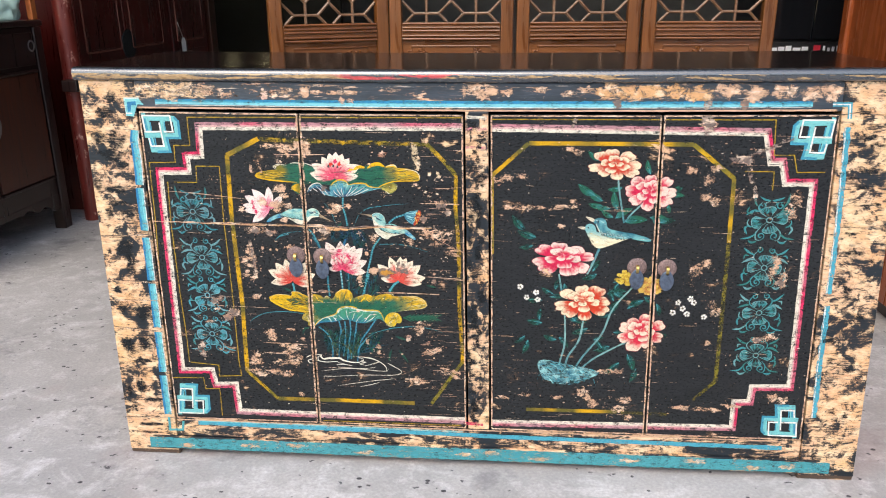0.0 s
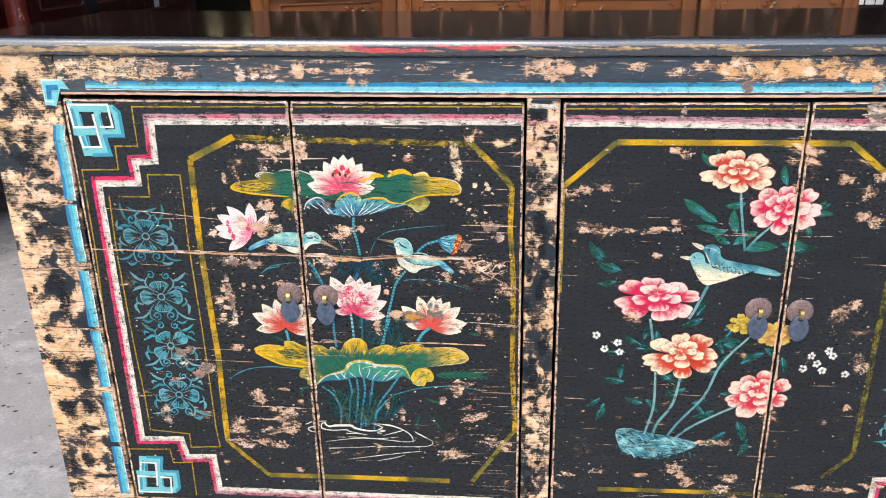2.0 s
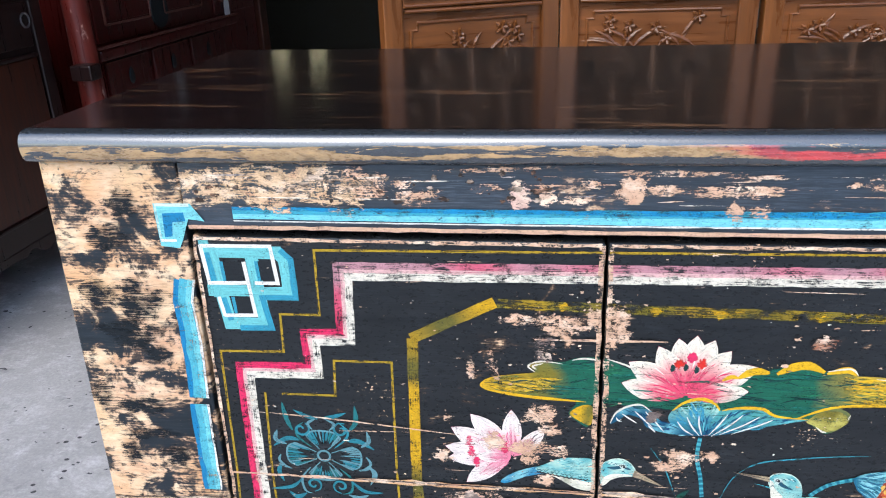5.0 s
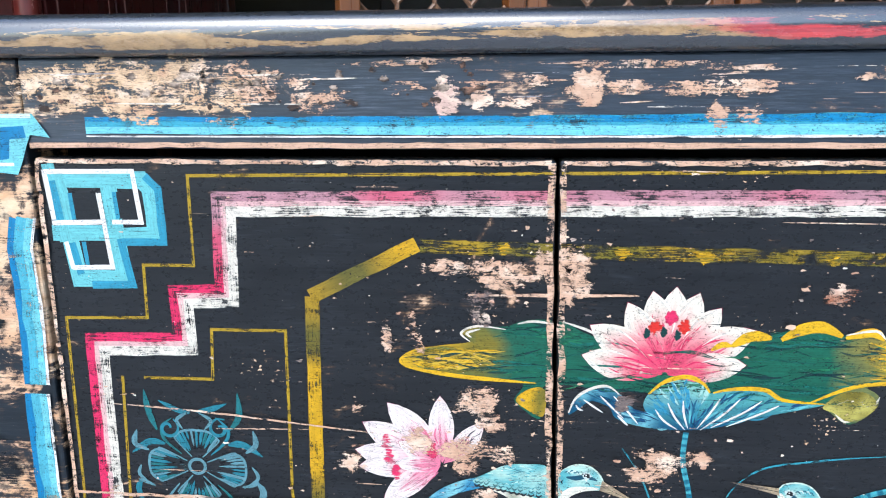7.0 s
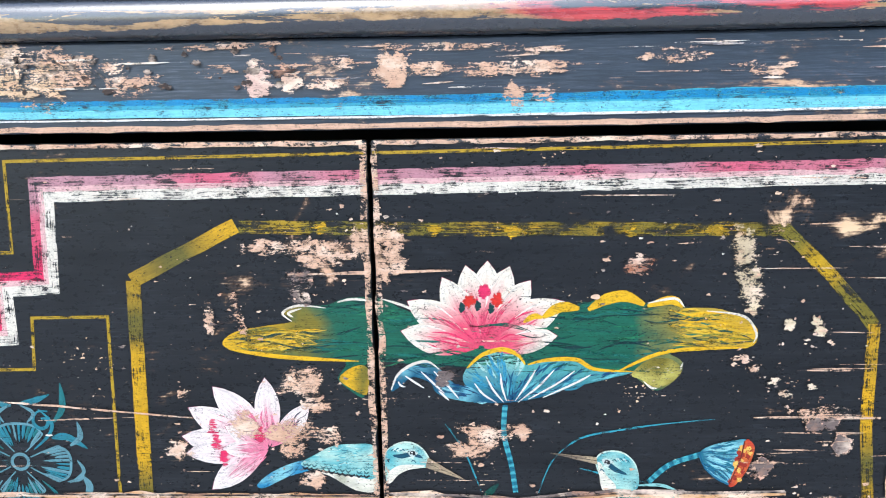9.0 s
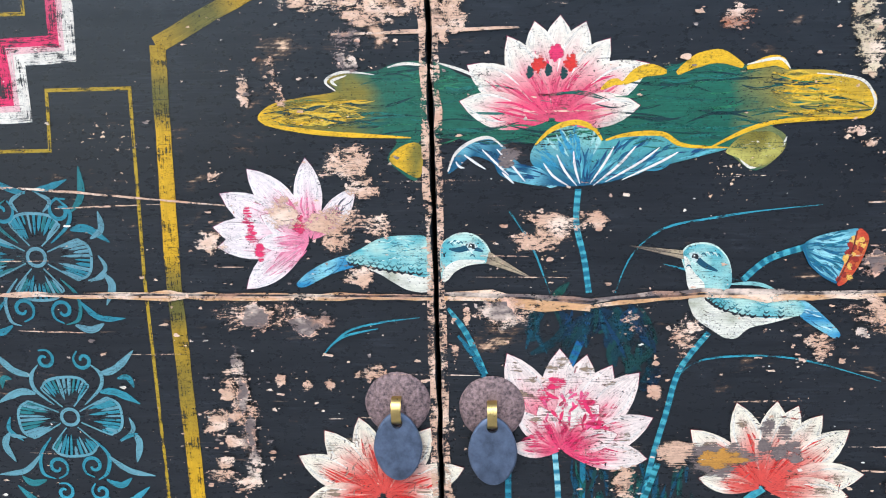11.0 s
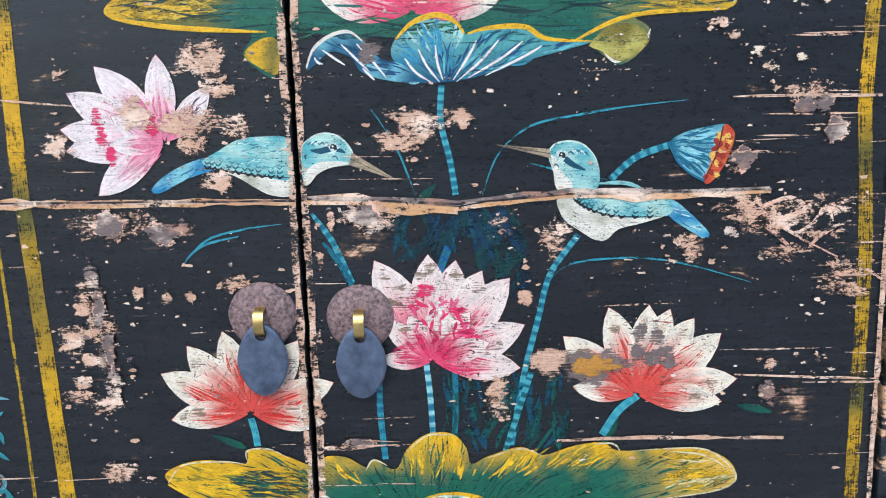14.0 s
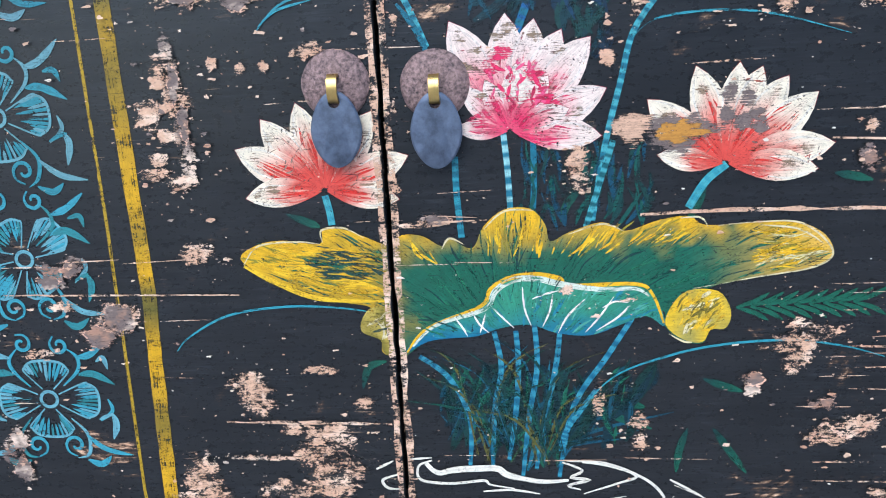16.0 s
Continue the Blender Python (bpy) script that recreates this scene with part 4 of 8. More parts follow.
AQUA = lin(48, 130, 144)
SEA = lin(56, 144, 150)
scroll_flower(*(-0.180, 0.638), 0.0285, AQUA, crown=True, seed=1)
scroll_flower(*(-0.170, 0.529), 0.028, lin(56, 140, 152), seed=2)
scroll_flower(*(-0.167, 0.436), 0.027, lin(66, 158, 174), 36, seed=3)
scroll_flower(*(-0.166, 0.337), 0.028, lin(66, 158, 174), seed=4)
scroll_flower(*(1.086, 0.639), 0.029, SEA, 12, crown=True, worn=0.85, seed=5)
scroll_flower(*(1.088, 0.531), 0.028, SEA, -8, worn=0.8, seed=6)
scroll_flower(*(1.090, 0.425), 0.028, SEA, 6, worn=0.8, seed=7)
scroll_flower(*(1.095, 0.321), 0.027, SEA, worn=0.75, seed=8)


# ---- lotus pond on the first pair of doors ----
def lotus(base, tips, inner, outer, fat=0.42, a=0.95, ink=None, low=(), mix=0.5):
    """A lotus bloom: pointed petals spreading from one base, deep at the heart, pale at the rim."""
    b = Brush()
    o = Vector(base)
    rng = random.Random(int(base[0] * 5000 + base[1] * 900))
    for k, t in enumerate(list(tips) + list(low)):
        front = k >= len(tips)
        tip = Vector(t)
        foot = o + (tip - o) * 0.03
        v = tip - foot
        f_ = fat * (1.2 if front else 1.12)
        bend = 0.06 * noise.noise(Vector((k * 3.3, v.length * 90, 1)))
        b.petal(tuple(foot + v * 0.14), tuple(tip + v.normalized() * 0.0006), f_ + 0.022, blend(inner, INK, 0.35), blend(inner, INK, 0.6), 0.7, 0.5, bend)
        b.petal(tuple(foot), t, f_, blend(inner, outer, 0.06), outer, a + 0.05, 0.54, bend, None, mix + (0.12 if front else 0.04))
        s = Vector((-v.y, v.x))
        for j in range(9):
            u = rng.uniform(-0.8, 0.8) * f_ * 0.42
            r0, r1 = rng.uniform(0.05, 0.3), rng.uniform(0.45, 0.78)
            c = blend(inner, outer, rng.choice((0.0, 0.0, 0.1, 0.4)))
            b.stroke([tuple(foot + v * r0 + s * u * 0.6), tuple(foot + v * 0.5 * (r0 + r1) + s * u), tuple(foot + v * r1 + s * u * (0.95 - 0.5 * r1))], rng.uniform(0.7, 1.7), c, 0.5, (0.5, 0.05))
        for u in (-0.3, 0.28):
            b.stroke([tuple(foot + v * 0.45 + s * u * f_), tuple(foot + v * 0.7 + s * u * f_ * 1.1), tuple(foot + v * 0.95 + s * u * f_ * 0.25)], 1.3, blend(outer, WHITE, 0.5), 0.6, (0.2, 0.2))
        if ink:
            b.stroke([tuple(foot + v * 0.5 + s * 0.1 * f_), tuple(foot + v * 0.9)], 0.6, ink, 0.4, (0.5, 0.2))
    return b


def leaf_tint(stops):
    """Colour along x, from (x, colour) stops, streaked."""
    def f(x, z):
        x = x + 0.03 * noise.noise(Vector((x * 40, z * 160, 5)))
        for (xa, ca), (xb, cb) in zip(stops, stops[1:]):
            if x <= xb:
                return blend(ca, cb, (x - xa) / (xb - xa))
        return stops[-1][1]
    return f


# upper lily pad
pad = [(-0.029, 0.722), (-0.020, 0.731), (0.001, 0.735), (0.020, 0.738), (0.014, 0.745), (0.025, 0.749), (0.044, 0.749), (0.059, 0.754), (0.082, 0.753), (0.100, 0.744), (0.141, 0.733), (0.186, 0.739), (0.204, 0.744), (0.217, 0.746), (0.234, 0.752), (0.248, 0.753), (0.261, 0.747), (0.281, 0.750), (0.287, 0.744), (0.313, 0.742), (0.334, 0.732), (0.338, 0.723), (0.332, 0.715), (0.304, 0.715), (0.278, 0.713), (0.287, 0.706), (0.286, 0.696), (0.271, 0.685), (0.258, 0.693), (0.247, 0.701), (0.212, 0.699), (0.156, 0.702), (0.103, 0.707), (0.076, 0.708), (0.068, 0.703), (0.068, 0.683), (0.057, 0.689), (0.050, 0.697), (0.055, 0.709), (0.019, 0.713), (-0.012, 0.715)]
px = [p[0] for p in [(-0.028, 0.727), (0.020, 0.725), (0.043, 0.725), (0.081, 0.723), (0.263, 0.718), (0.293, 0.717), (0.339, 0.716)]]
b = Brush()
b.fill(pad, leaf_tint([(px[0], YELLOW), (px[1], OLIVE), (px[2], GREEN), (px[3], GREEN), (px[4], GREEN), (px[5], blend(GREEN, YELLOW, 0.5)), (px[6], YELLOW)]), 0.97, grain=0.012)
dabs(b, pad, 420, 1.3, (GREEN_D, lin(30, 110, 96), lin(24, 92, 78), lin(44, 122, 84), lin(16, 54, 56)), 0.56, 34, 0, 6, 3)
dabs(b, [(-0.029, 0.722), (-0.020, 0.731), (0.013, 0.735), (0.043, 0.732), (0.039, 0.717), (-0.012, 0.715)], 150, 1.2, (YELLOW, lin(222, 186, 60), OLIVE, GREEN_D), 0.58, 34, 0, 6, 4)
dabs(b, [(0.281, 0.742), (0.313, 0.742), (0.338, 0.723), (0.332, 0.715), (0.278, 0.715)], 150, 1.2, (YELLOW, lin(222, 186, 60), LIME, GREEN_D), 0.58, 34, -4, 8, 5)
for pts, mm in (([(0.192, 0.738), (0.204, 0.745), (0.217, 0.744)], 7), ([(0.223, 0.743), (0.235, 0.750), (0.248, 0.752), (0.261, 0.746)], 8), ([(0.263, 0.745), (0.279, 0.749), (0.287, 0.744)], 6), ([(0.179, 0.735), (0.186, 0.739), (0.192, 0.738)], 4)):
    b.stroke(pts, mm, YELLOW, 0.85, (0.3, 0.3))
for pts in ([(0.020, 0.738), (0.014, 0.744), (0.025, 0.749), (0.044, 0.747)], [(0.021, 0.741), (0.018, 0.744), (0.027, 0.747)], [(0.052, 0.751), (0.063, 0.753), (0.078, 0.751)], [(0.303, 0.741), (0.328, 0.737), (0.337, 0.725), (0.335, 0.718)], [(0.258, 0.697), (0.268, 0.687), (0.279, 0.694)], [(0.273, 0.697), (0.284, 0.698), (0.288, 0.705)], [(0.082, 0.753), (0.097, 0.748), (0.107, 0.743)], [(0.263, 0.747), (0.281, 0.750), (0.288, 0.744)], [(0.262, 0.699), (0.271, 0.703), (0.278, 0.699), (0.274, 0.689)]):
    b.stroke(pts, 1.7, CREAM, 0.78, (0.3, 0.2))
b.stroke([(-0.025, 0.719), (0.011, 0.713), (0.065, 0.709)], 3.0, YELLOW, 0.78, (0.3, 0.2))
b.stroke([(0.245, 0.700), (0.278, 0.713), (0.332, 0.715)], 2.6, YELLOW, 0.74, (0.4, 0.3))
b.fill([(0.051, 0.697), (0.061, 0.705), (0.071, 0.704), (0.070, 0.685), (0.058, 0.690)], lambda x, z: blend(OLIVE, YELLOW, 0.5 + 2 * noise.noise(Vector((x * 80, z * 80, 3)))), 0.85, grain=0.006)
b.fill([(0.253, 0.697), (0.264, 0.707), (0.278, 0.708), (0.286, 0.702), (0.284, 0.694), (0.271, 0.687), (0.260, 0.693)], lambda x, z: (*blend(OLIVE, lin(190, 180, 90), 0.5 + 2 * noise.noise(Vector((x * 80, z * 80, 5)))), 0.7), grain=0.006)
b.on_doors("lily_pad", "green and yellow lily pad")
b = lotus((0.150, 0.717), [(0.155, 0.778), (0.140, 0.775), (0.170, 0.774), (0.124, 0.767), (0.184, 0.764), (0.100, 0.751), (0.207, 0.749), (0.095, 0.730), (0.202, 0.725)], PINK, lin(246, 236, 214), 0.36, mix=0.6)
for p, c in zip([(0.142, 0.750), (0.152, 0.757), (0.161, 0.751)], (RED, PINK, RED)):
    b.blob(*p, 0.0075, 0.0085, c, 0.95, 0.4, 3)
for p in [(0.137, 0.746), (0.148, 0.747), (0.157, 0.745)]:
    b.blob(*p, 0.004, 0.006, GREEN_D, 1.0, 0.6, 4)
b.on_doors("lotus_bloom", "white and pink lotus")

b = Brush()
hub = (0.170, 0.678)
deep = lin(20, 90, 120)
lobe = [(0.182, 0.705), (0.195, 0.708), (0.215, 0.708), (0.228, 0.700), (0.254, 0.699), (0.237, 0.694), (0.212, 0.688), (0.185, 0.680), (0.170, 0.678), (0.153, 0.678), (0.143, 0.683), (0.150, 0.694)]
b.fill(lobe, rise((0.170, 0.681)[1], (0.170, 0.700)[1], deep, lin(88, 164, 162), 0.5), 0.96, grain=0.006, hub=hub)
lobe_l = [(0.087, 0.687), (0.091, 0.699), (0.101, 0.706), (0.113, 0.708), (0.122, 0.702), (0.131, 0.692), (0.143, 0.689), (0.153, 0.678), (0.133, 0.680), (0.119, 0.685), (0.114, 0.693), (0.102, 0.697), (0.094, 0.691)]
b.fill(lobe_l, lambda x, z: blend(deep, lin(120, 190, 200), 0.4 + 2.0 * noise.noise(Vector((x * 90, z * 60, 2)))), 0.92, grain=0.006, hub=hub)
lobe_m = [(0.137, 0.697), (0.142, 0.706), (0.150, 0.712), (0.164, 0.715), (0.175, 0.712), (0.180, 0.706), (0.176, 0.697), (0.168, 0.690), (0.153, 0.688), (0.140, 0.690)]
b.fill(lobe_m, rise((0.160, 0.690)[1], (0.160, 0.709)[1], lin(40, 124, 150), lin(138, 196, 182), 0.5), 0.97, grain=0.006, hub=hub)
dabs(b, lobe, 170, 1.3, (deep, lin(16, 70, 110), lin(110, 190, 196), lin(60, 140, 160)), 0.68, 14, 0, 8, 6, hub)
dabs(b, lobe_l, 70, 1.3, (deep, lin(16, 70, 110), lin(140, 200, 206)), 0.68, 12, 0, 8, 15, hub)
dabs(b, lobe_m, 70, 1.4, (lin(60, 150, 180), lin(170, 214, 206)), 0.7, 12, 0, 8, 7, hub)
b.stroke([(0.140, 0.703), (0.150, 0.712), (0.164, 0.716), (0.175, 0.712), (0.180, 0.705)], 3.2, YELLOW, 0.85, (0.3, 0.3))
b.stroke([(0.182, 0.705), (0.195, 0.708), (0.215, 0.708), (0.228, 0.701), (0.254, 0.699)], 3.0, YELLOW, 0.8, (0.3, 0.2))
b.stroke([(0.087, 0.688), (0.092, 0.699), (0.102, 0.706), (0.113, 0.708), (0.121, 0.702)], 2.0, CREAM, 0.85, (0.4, 0.3))
for pts in ([(0.163, 0.699), (0.164, 0.689), (0.167, 0.679)], [(0.187, 0.701), (0.182, 0.692), (0.173, 0.679)], [(0.200, 0.701), (0.190, 0.690), (0.175, 0.678)], [(0.214, 0.700), (0.202, 0.691), (0.182, 0.680)], [(0.225, 0.697), (0.214, 0.691), (0.192, 0.681)], [(0.153, 0.697), (0.158, 0.687), (0.165, 0.678)], [(0.145, 0.692), (0.151, 0.684), (0.160, 0.678)], [(0.097, 0.698), (0.104, 0.693), (0.110, 0.689)], [(0.108, 0.701), (0.116, 0.693), (0.124, 0.685)], [(0.117, 0.701), (0.126, 0.691), (0.134, 0.681)], [(0.120, 0.687), (0.124, 0.683), (0.127, 0.680)], [(0.092, 0.694), (0.094, 0.691), (0.097, 0.690)]):
    b.stroke(pts, 1.4, WHITE, 0.78, (0.4, 0.3))
b.blob(*(0.123, 0.696), 0.014, 0.012, CLAY, 0.85, 0.2, 9)
b.on_doors("leaf_underside", "turquoise folded leaf with white veins")
# reeds and small weeds
rng = random.Random(11)
b = Brush()
roots = [(0.124, 0.296), (0.139, 0.289), (0.150, 0.287), (0.161, 0.281), (0.172, 0.283), (0.181, 0.283)]
tops = [(0.096, 0.359), (0.115, 0.356), (0.138, 0.358), (0.164, 0.369), (0.189, 0.365), (0.217, 0.354), (0.241, 0.356), (0.252, 0.326)]
for k in range(34):
    p, q_ = Vector(rng.choice(roots)), Vector(rng.choice(tops))
    q_ = p.lerp(q_, rng.uniform(0.35, 1.0)) + Vector((rng.uniform(-0.012, 0.012), rng.uniform(-0.01, 0.01)))
    m = p.lerp(q_, 0.5) + Vector((-0.25 * (q_.x - p.x), 0.004))
    b.stroke([tuple(p), tuple(m), tuple(q_)], rng.uniform(1.2, 2.8), rng.choice((GREEN, GREEN_D, GREEN_D, lin(24, 84, 104), CYAN_D, lin(60, 96, 60))), rng.uniform(0.58, 0.8), (0.5, 0.1))
for k in range(9):
    for s in (1, -1):
        x, z = Vector((0.293, 0.391)).lerp(Vector((0.363, 0.393)), k / 8)
        b.stroke([(x, z), (x + 0.012, z + s * 0.004), (x + 0.02, z + s * 0.009)], 3, GREEN, 0.72, (0.3, 0.2))
for pts in ([(0.274, 0.344), (0.287, 0.339), (0.299, 0.335)], [(0.348, 0.473), (0.358, 0.471), (0.370, 0.468)], [(0.210, 0.334), (0.228, 0.328), (0.238, 0.325)], [(0.265, 0.310), (0.260, 0.295), (0.258, 0.279)], [(0.281, 0.310), (0.291, 0.295), (0.303, 0.278)], [(0.195, 0.329), (0.221, 0.318), (0.242, 0.310)], [(0.161, 0.618), (0.154, 0.611), (0.151, 0.606)], [(0.013, 0.460), (0.027, 0.454), (0.034, 0.451)], [(0.054, 0.341), (0.059, 0.356), (0.071, 0.360)], [(0.179, 0.585), (0.193, 0.591), (0.203, 0.589)], [(0.198, 0.468), (0.190, 0.460), (0.186, 0.449)], [(0.273, 0.473), (0.269, 0.458), (0.262, 0.447)]):
    b.stroke(pts, 5, GREEN_D, 0.72, (0.2, 0.2), c2=GREEN)
haze = [(0.114, 0.600), (0.158, 0.607), (0.205, 0.602), (0.219, 0.571), (0.212, 0.542), (0.178, 0.572), (0.137, 0.572)]
dabs(b, haze, 110, 7.0, (lin(14, 46, 66), lin(14, 56, 64)), 0.56, 30, 80, 40, 18)
dabs(b, [(0.090, 0.359), (0.245, 0.356), (0.228, 0.295), (0.113, 0.292)], 120, 7.0, (lin(14, 48, 58), lin(14, 54, 50)), 0.56, 36, 75, 40, 19)
dabs(b, haze, 130, 3.2, (lin(16, 56, 84), lin(18, 70, 84), GREEN_D), 0.62, 22, 80, 40, 8)
dabs(b, [(0.163, 0.506), (0.240, 0.504), (0.247, 0.443), (0.161, 0.445)], 110, 2.6, (lin(18, 70, 90), GREEN_D, lin(20, 84, 76)), 0.62, 24, 85, 30, 9)
dabs(b, [(0.094, 0.359), (0.241, 0.356), (0.224, 0.295), (0.113, 0.296)], 110, 2.2, (GREEN_D, lin(20, 74, 90), GREEN), 0.58, 26, 75, 40, 10)
b.on_doors("water_weed", "dim green brushed weeds", kind="stuff")

# stems
stem = one("stem", "turquoise ringed stem")
stem([(0.166, 0.676), (0.165, 0.655), (0.170, 0.632), (0.173, 0.611)], 3.7, CYAN, 0.9, rings=26, c2=lin(30, 110, 130))
stem([(0.173, 0.598), (0.168, 0.580), (0.161, 0.563)], 5, CYAN_D, 0.85, rings=12, c2=lin(30, 96, 150))
stem([(0.085, 0.602), (0.097, 0.584), (0.108, 0.558)], 3.7, CYAN, 0.9, (0.5, 1), rings=16, c2=lin(30, 110, 130))
stem([(0.091, 0.584), (0.101, 0.570), (0.108, 0.555)], 3.5, CYAN_D, 0.7, (0.4, 1))
stem([(0.247, 0.585), (0.230, 0.561), (0.222, 0.531), (0.213, 0.495), (0.205, 0.449)], 3.7, CYAN, 0.9, rings=44, c2=lin(30, 110, 130))
stem([(0.266, 0.618), (0.281, 0.631), (0.304, 0.639)], 4, CYAN, 0.9, rings=16, c2=lin(30, 110, 130))
stem([(0.152, 0.506), (0.154, 0.482), (0.155, 0.457)], 3.7, CYAN_L, 0.9, rings=14, c2=lin(36, 118, 140))
stem([(0.170, 0.501), (0.170, 0.478), (0.169, 0.458)], 3.7, CYAN_D, 0.85, rings=14, c2=lin(36, 118, 140))
stem([(0.122, 0.492), (0.122, 0.470), (0.124, 0.441)], 4, TEAL, 0.8, rings=16, c2=CYAN_D)
stem([(0.218, 0.498), (0.210, 0.473), (0.201, 0.445)], 3.7, CYAN, 0.85, rings=20, c2=lin(24, 96, 104))
stem([(0.285, 0.481), (0.273, 0.471), (0.263, 0.455)], 5, TEAL, 0.85, rings=12, c2=CYAN)
stem([(0.039, 0.471), (0.041, 0.461), (0.042, 0.452)], 4.5, CYAN, 0.85, rings=6, c2=TEAL)
for pts in ([(0.142, 0.379), (0.146, 0.354), (0.141, 0.327), (0.138, 0.283)], [(0.156, 0.379), (0.157, 0.354), (0.154, 0.319), (0.149, 0.289)], [(0.168, 0.383), (0.169, 0.354), (0.163, 0.319), (0.158, 0.277)], [(0.184, 0.378), (0.181, 0.354), (0.172, 0.311), (0.167, 0.282)], [(0.231, 0.388), (0.214, 0.361), (0.192, 0.326), (0.182, 0.276)], [(0.093, 0.363), (0.112, 0.347), (0.124, 0.319), (0.123, 0.285)], [(0.207, 0.338), (0.188, 0.311), (0.183, 0.295)]):
    stem(pts, 3.6, lin(62, 148, 168), 0.8, (0.9, 0.7), rings=26, c2=lin(26, 104, 132))
blade = Brush()
for k in range(38):
    u = rng.random()
    p = Vector((0.128 + 0.06 * u, rng.uniform(0.285, 0.30)))
    s_ = rng.choice((-1, 1))
    reach = rng.uniform(0.02, 0.075)
    q_ = p + Vector((s_ * reach, rng.uniform(0.03, 0.085)))
    m = p + Vector((s_ * reach * 0.35, 0.75 * (q_.y - p.y)))
    blade.stroke([tuple(p), tuple(m), tuple(q_)], rng.uniform(0.8, 2.2), rng.choice((lin(16, 74, 80), lin(20, 80, 66), lin(92, 92, 44), lin(20, 84, 104), GREEN_D, GREEN_D)), rng.uniform(0.46, 0.62), (0.7, 0.1))
blade.on_doors("water_weed", "dim green brushed weeds", kind="stuff")
for pts in ([(0.264, 0.618), (0.237, 0.624), (0.218, 0.629)], [(0.189, 0.611), (0.199, 0.635), (0.218, 0.651), (0.247, 0.657), (0.276, 0.661), (0.311, 0.664)], [(0.005, 0.573), (0.020, 0.587), (0.042, 0.593), (0.067, 0.596)], [(0.229, 0.557), (0.242, 0.567), (0.276, 0.570), (0.310, 0.566), (0.353, 0.553)], [(0.124, 0.663), (0.137, 0.643), (0.149, 0.611)]):
    stem(pts, 1.4, TEAL, 0.62, (0.4, 0.2))
for pts in ([(-0.070, 0.370), (-0.060, 0.380), (-0.032, 0.394), (0.007, 0.399), (0.045, 0.397), (0.077, 0.391)], [(0.191, 0.317), (0.217, 0.346), (0.252, 0.360), (0.286, 0.367), (0.328, 0.369), (0.361, 0.364), (0.384, 0.357)], [(0.006, 0.575), (0.018, 0.584), (0.040, 0.589)]):
    stem(pts, 1.6, TEAL, 0.7, (0.3, 0.3))


def rub_brown(b, places, mm=10):
    """Thin brown rubbing that lets the ground show through the petals."""
    for k, (x, z) in enumerate(places):
        b.blob(x, z, mm / 1000, mm / 1250, lin(150, 128, 104), 0.46, 0.02, k + int(1000 * x))


# white lotus by the kingfisher
b = lotus((0.000, 0.646), [(-0.001, 0.698), (-0.038, 0.692), (-0.056, 0.677), (0.029, 0.679), (-0.062, 0.656), (-0.060, 0.643), (-0.043, 0.616)], lin(232, 120, 150), lin(246, 230, 222), 0.32, ink=lin(150, 100, 110), low=[(-0.031, 0.663), (-0.034, 0.646)], mix=0.42)
dabs(b, [(0.003, 0.652), (0.026, 0.676), (0.031, 0.677), (0.017, 0.655)], 40, 0.8, (lin(90, 90, 96),), 0.7, 8, 60, 30, 1)
for p in [(-0.040, 0.662), (-0.038, 0.651), (-0.007, 0.656), (-0.033, 0.640)]:
    b.blob(*p, 0.009, 0.013, PINK, 0.6, 0.1, 5)
b.on_doors("lotus_bloom", "pale pink lotus")
b = lotus((0.156, 0.506), [(0.155, 0.575), (0.172, 0.571), (0.188, 0.564), (0.122, 0.572), (0.205, 0.559), (0.214, 0.529), (0.127, 0.534), (0.211, 0.501), (0.123, 0.509)], PINK, lin(243, 224, 210), 0.34, ink=lin(140, 60, 70), low=[(0.161, 0.546), (0.142, 0.537), (0.180, 0.538), (0.192, 0.518)], mix=0.5)
dabs(b, [(0.123, 0.569), (0.143, 0.563), (0.154, 0.572), (0.179, 0.567), (0.192, 0.550), (0.209, 0.530), (0.205, 0.502), (0.158, 0.503), (0.127, 0.509), (0.130, 0.541)], 120, 0.9, (lin(140, 112, 96), lin(170, 90, 96), lin(150, 126, 104)), 0.5, 3.0, 50, 80, 2)
for p, w in zip([(0.161, 0.536), (0.149, 0.530), (0.170, 0.545), (0.142, 0.547), (0.178, 0.519), (0.162, 0.557), (0.186, 0.552), (0.193, 0.510)], (0.02, 0.014, 0.014, 0.02, 0.016, 0.014, 0.014, 0.02)):
    b.blob(*p, w, w * 0.8, lin(126, 92, 82), 0.34, 0.05, int(w * 1000))
rub_brown(b, [(0.128, 0.562), (0.137, 0.553), (0.131, 0.545), (0.150, 0.562), (0.157, 0.566), (0.172, 0.562), (0.187, 0.553), (0.180, 0.529), (0.196, 0.515), (0.203, 0.507), (0.150, 0.546), (0.140, 0.528)])
b.blob(*(0.161, 0.532), 0.016, 0.024, CREAM, 0.6, 0.2, 8)
for k, p in enumerate([(0.146, 0.545), (0.153, 0.552), (0.172, 0.540), (0.144, 0.520), (0.178, 0.527), (0.136, 0.512), (0.165, 0.512)]):
    b.blob(*p, 0.014, 0.012, PINK, 0.5, 0.05, k)
dabs(b, [(0.146, 0.553), (0.176, 0.551), (0.188, 0.515), (0.158, 0.508), (0.141, 0.517)], 60, 2.0, (PINK, lin(230, 90, 130), lin(176, 30, 70)), 0.7, 8, 60, 60, 12, (0.156, 0.506))
b.on_doors("lotus_bloom", "rubbed pink lotus")
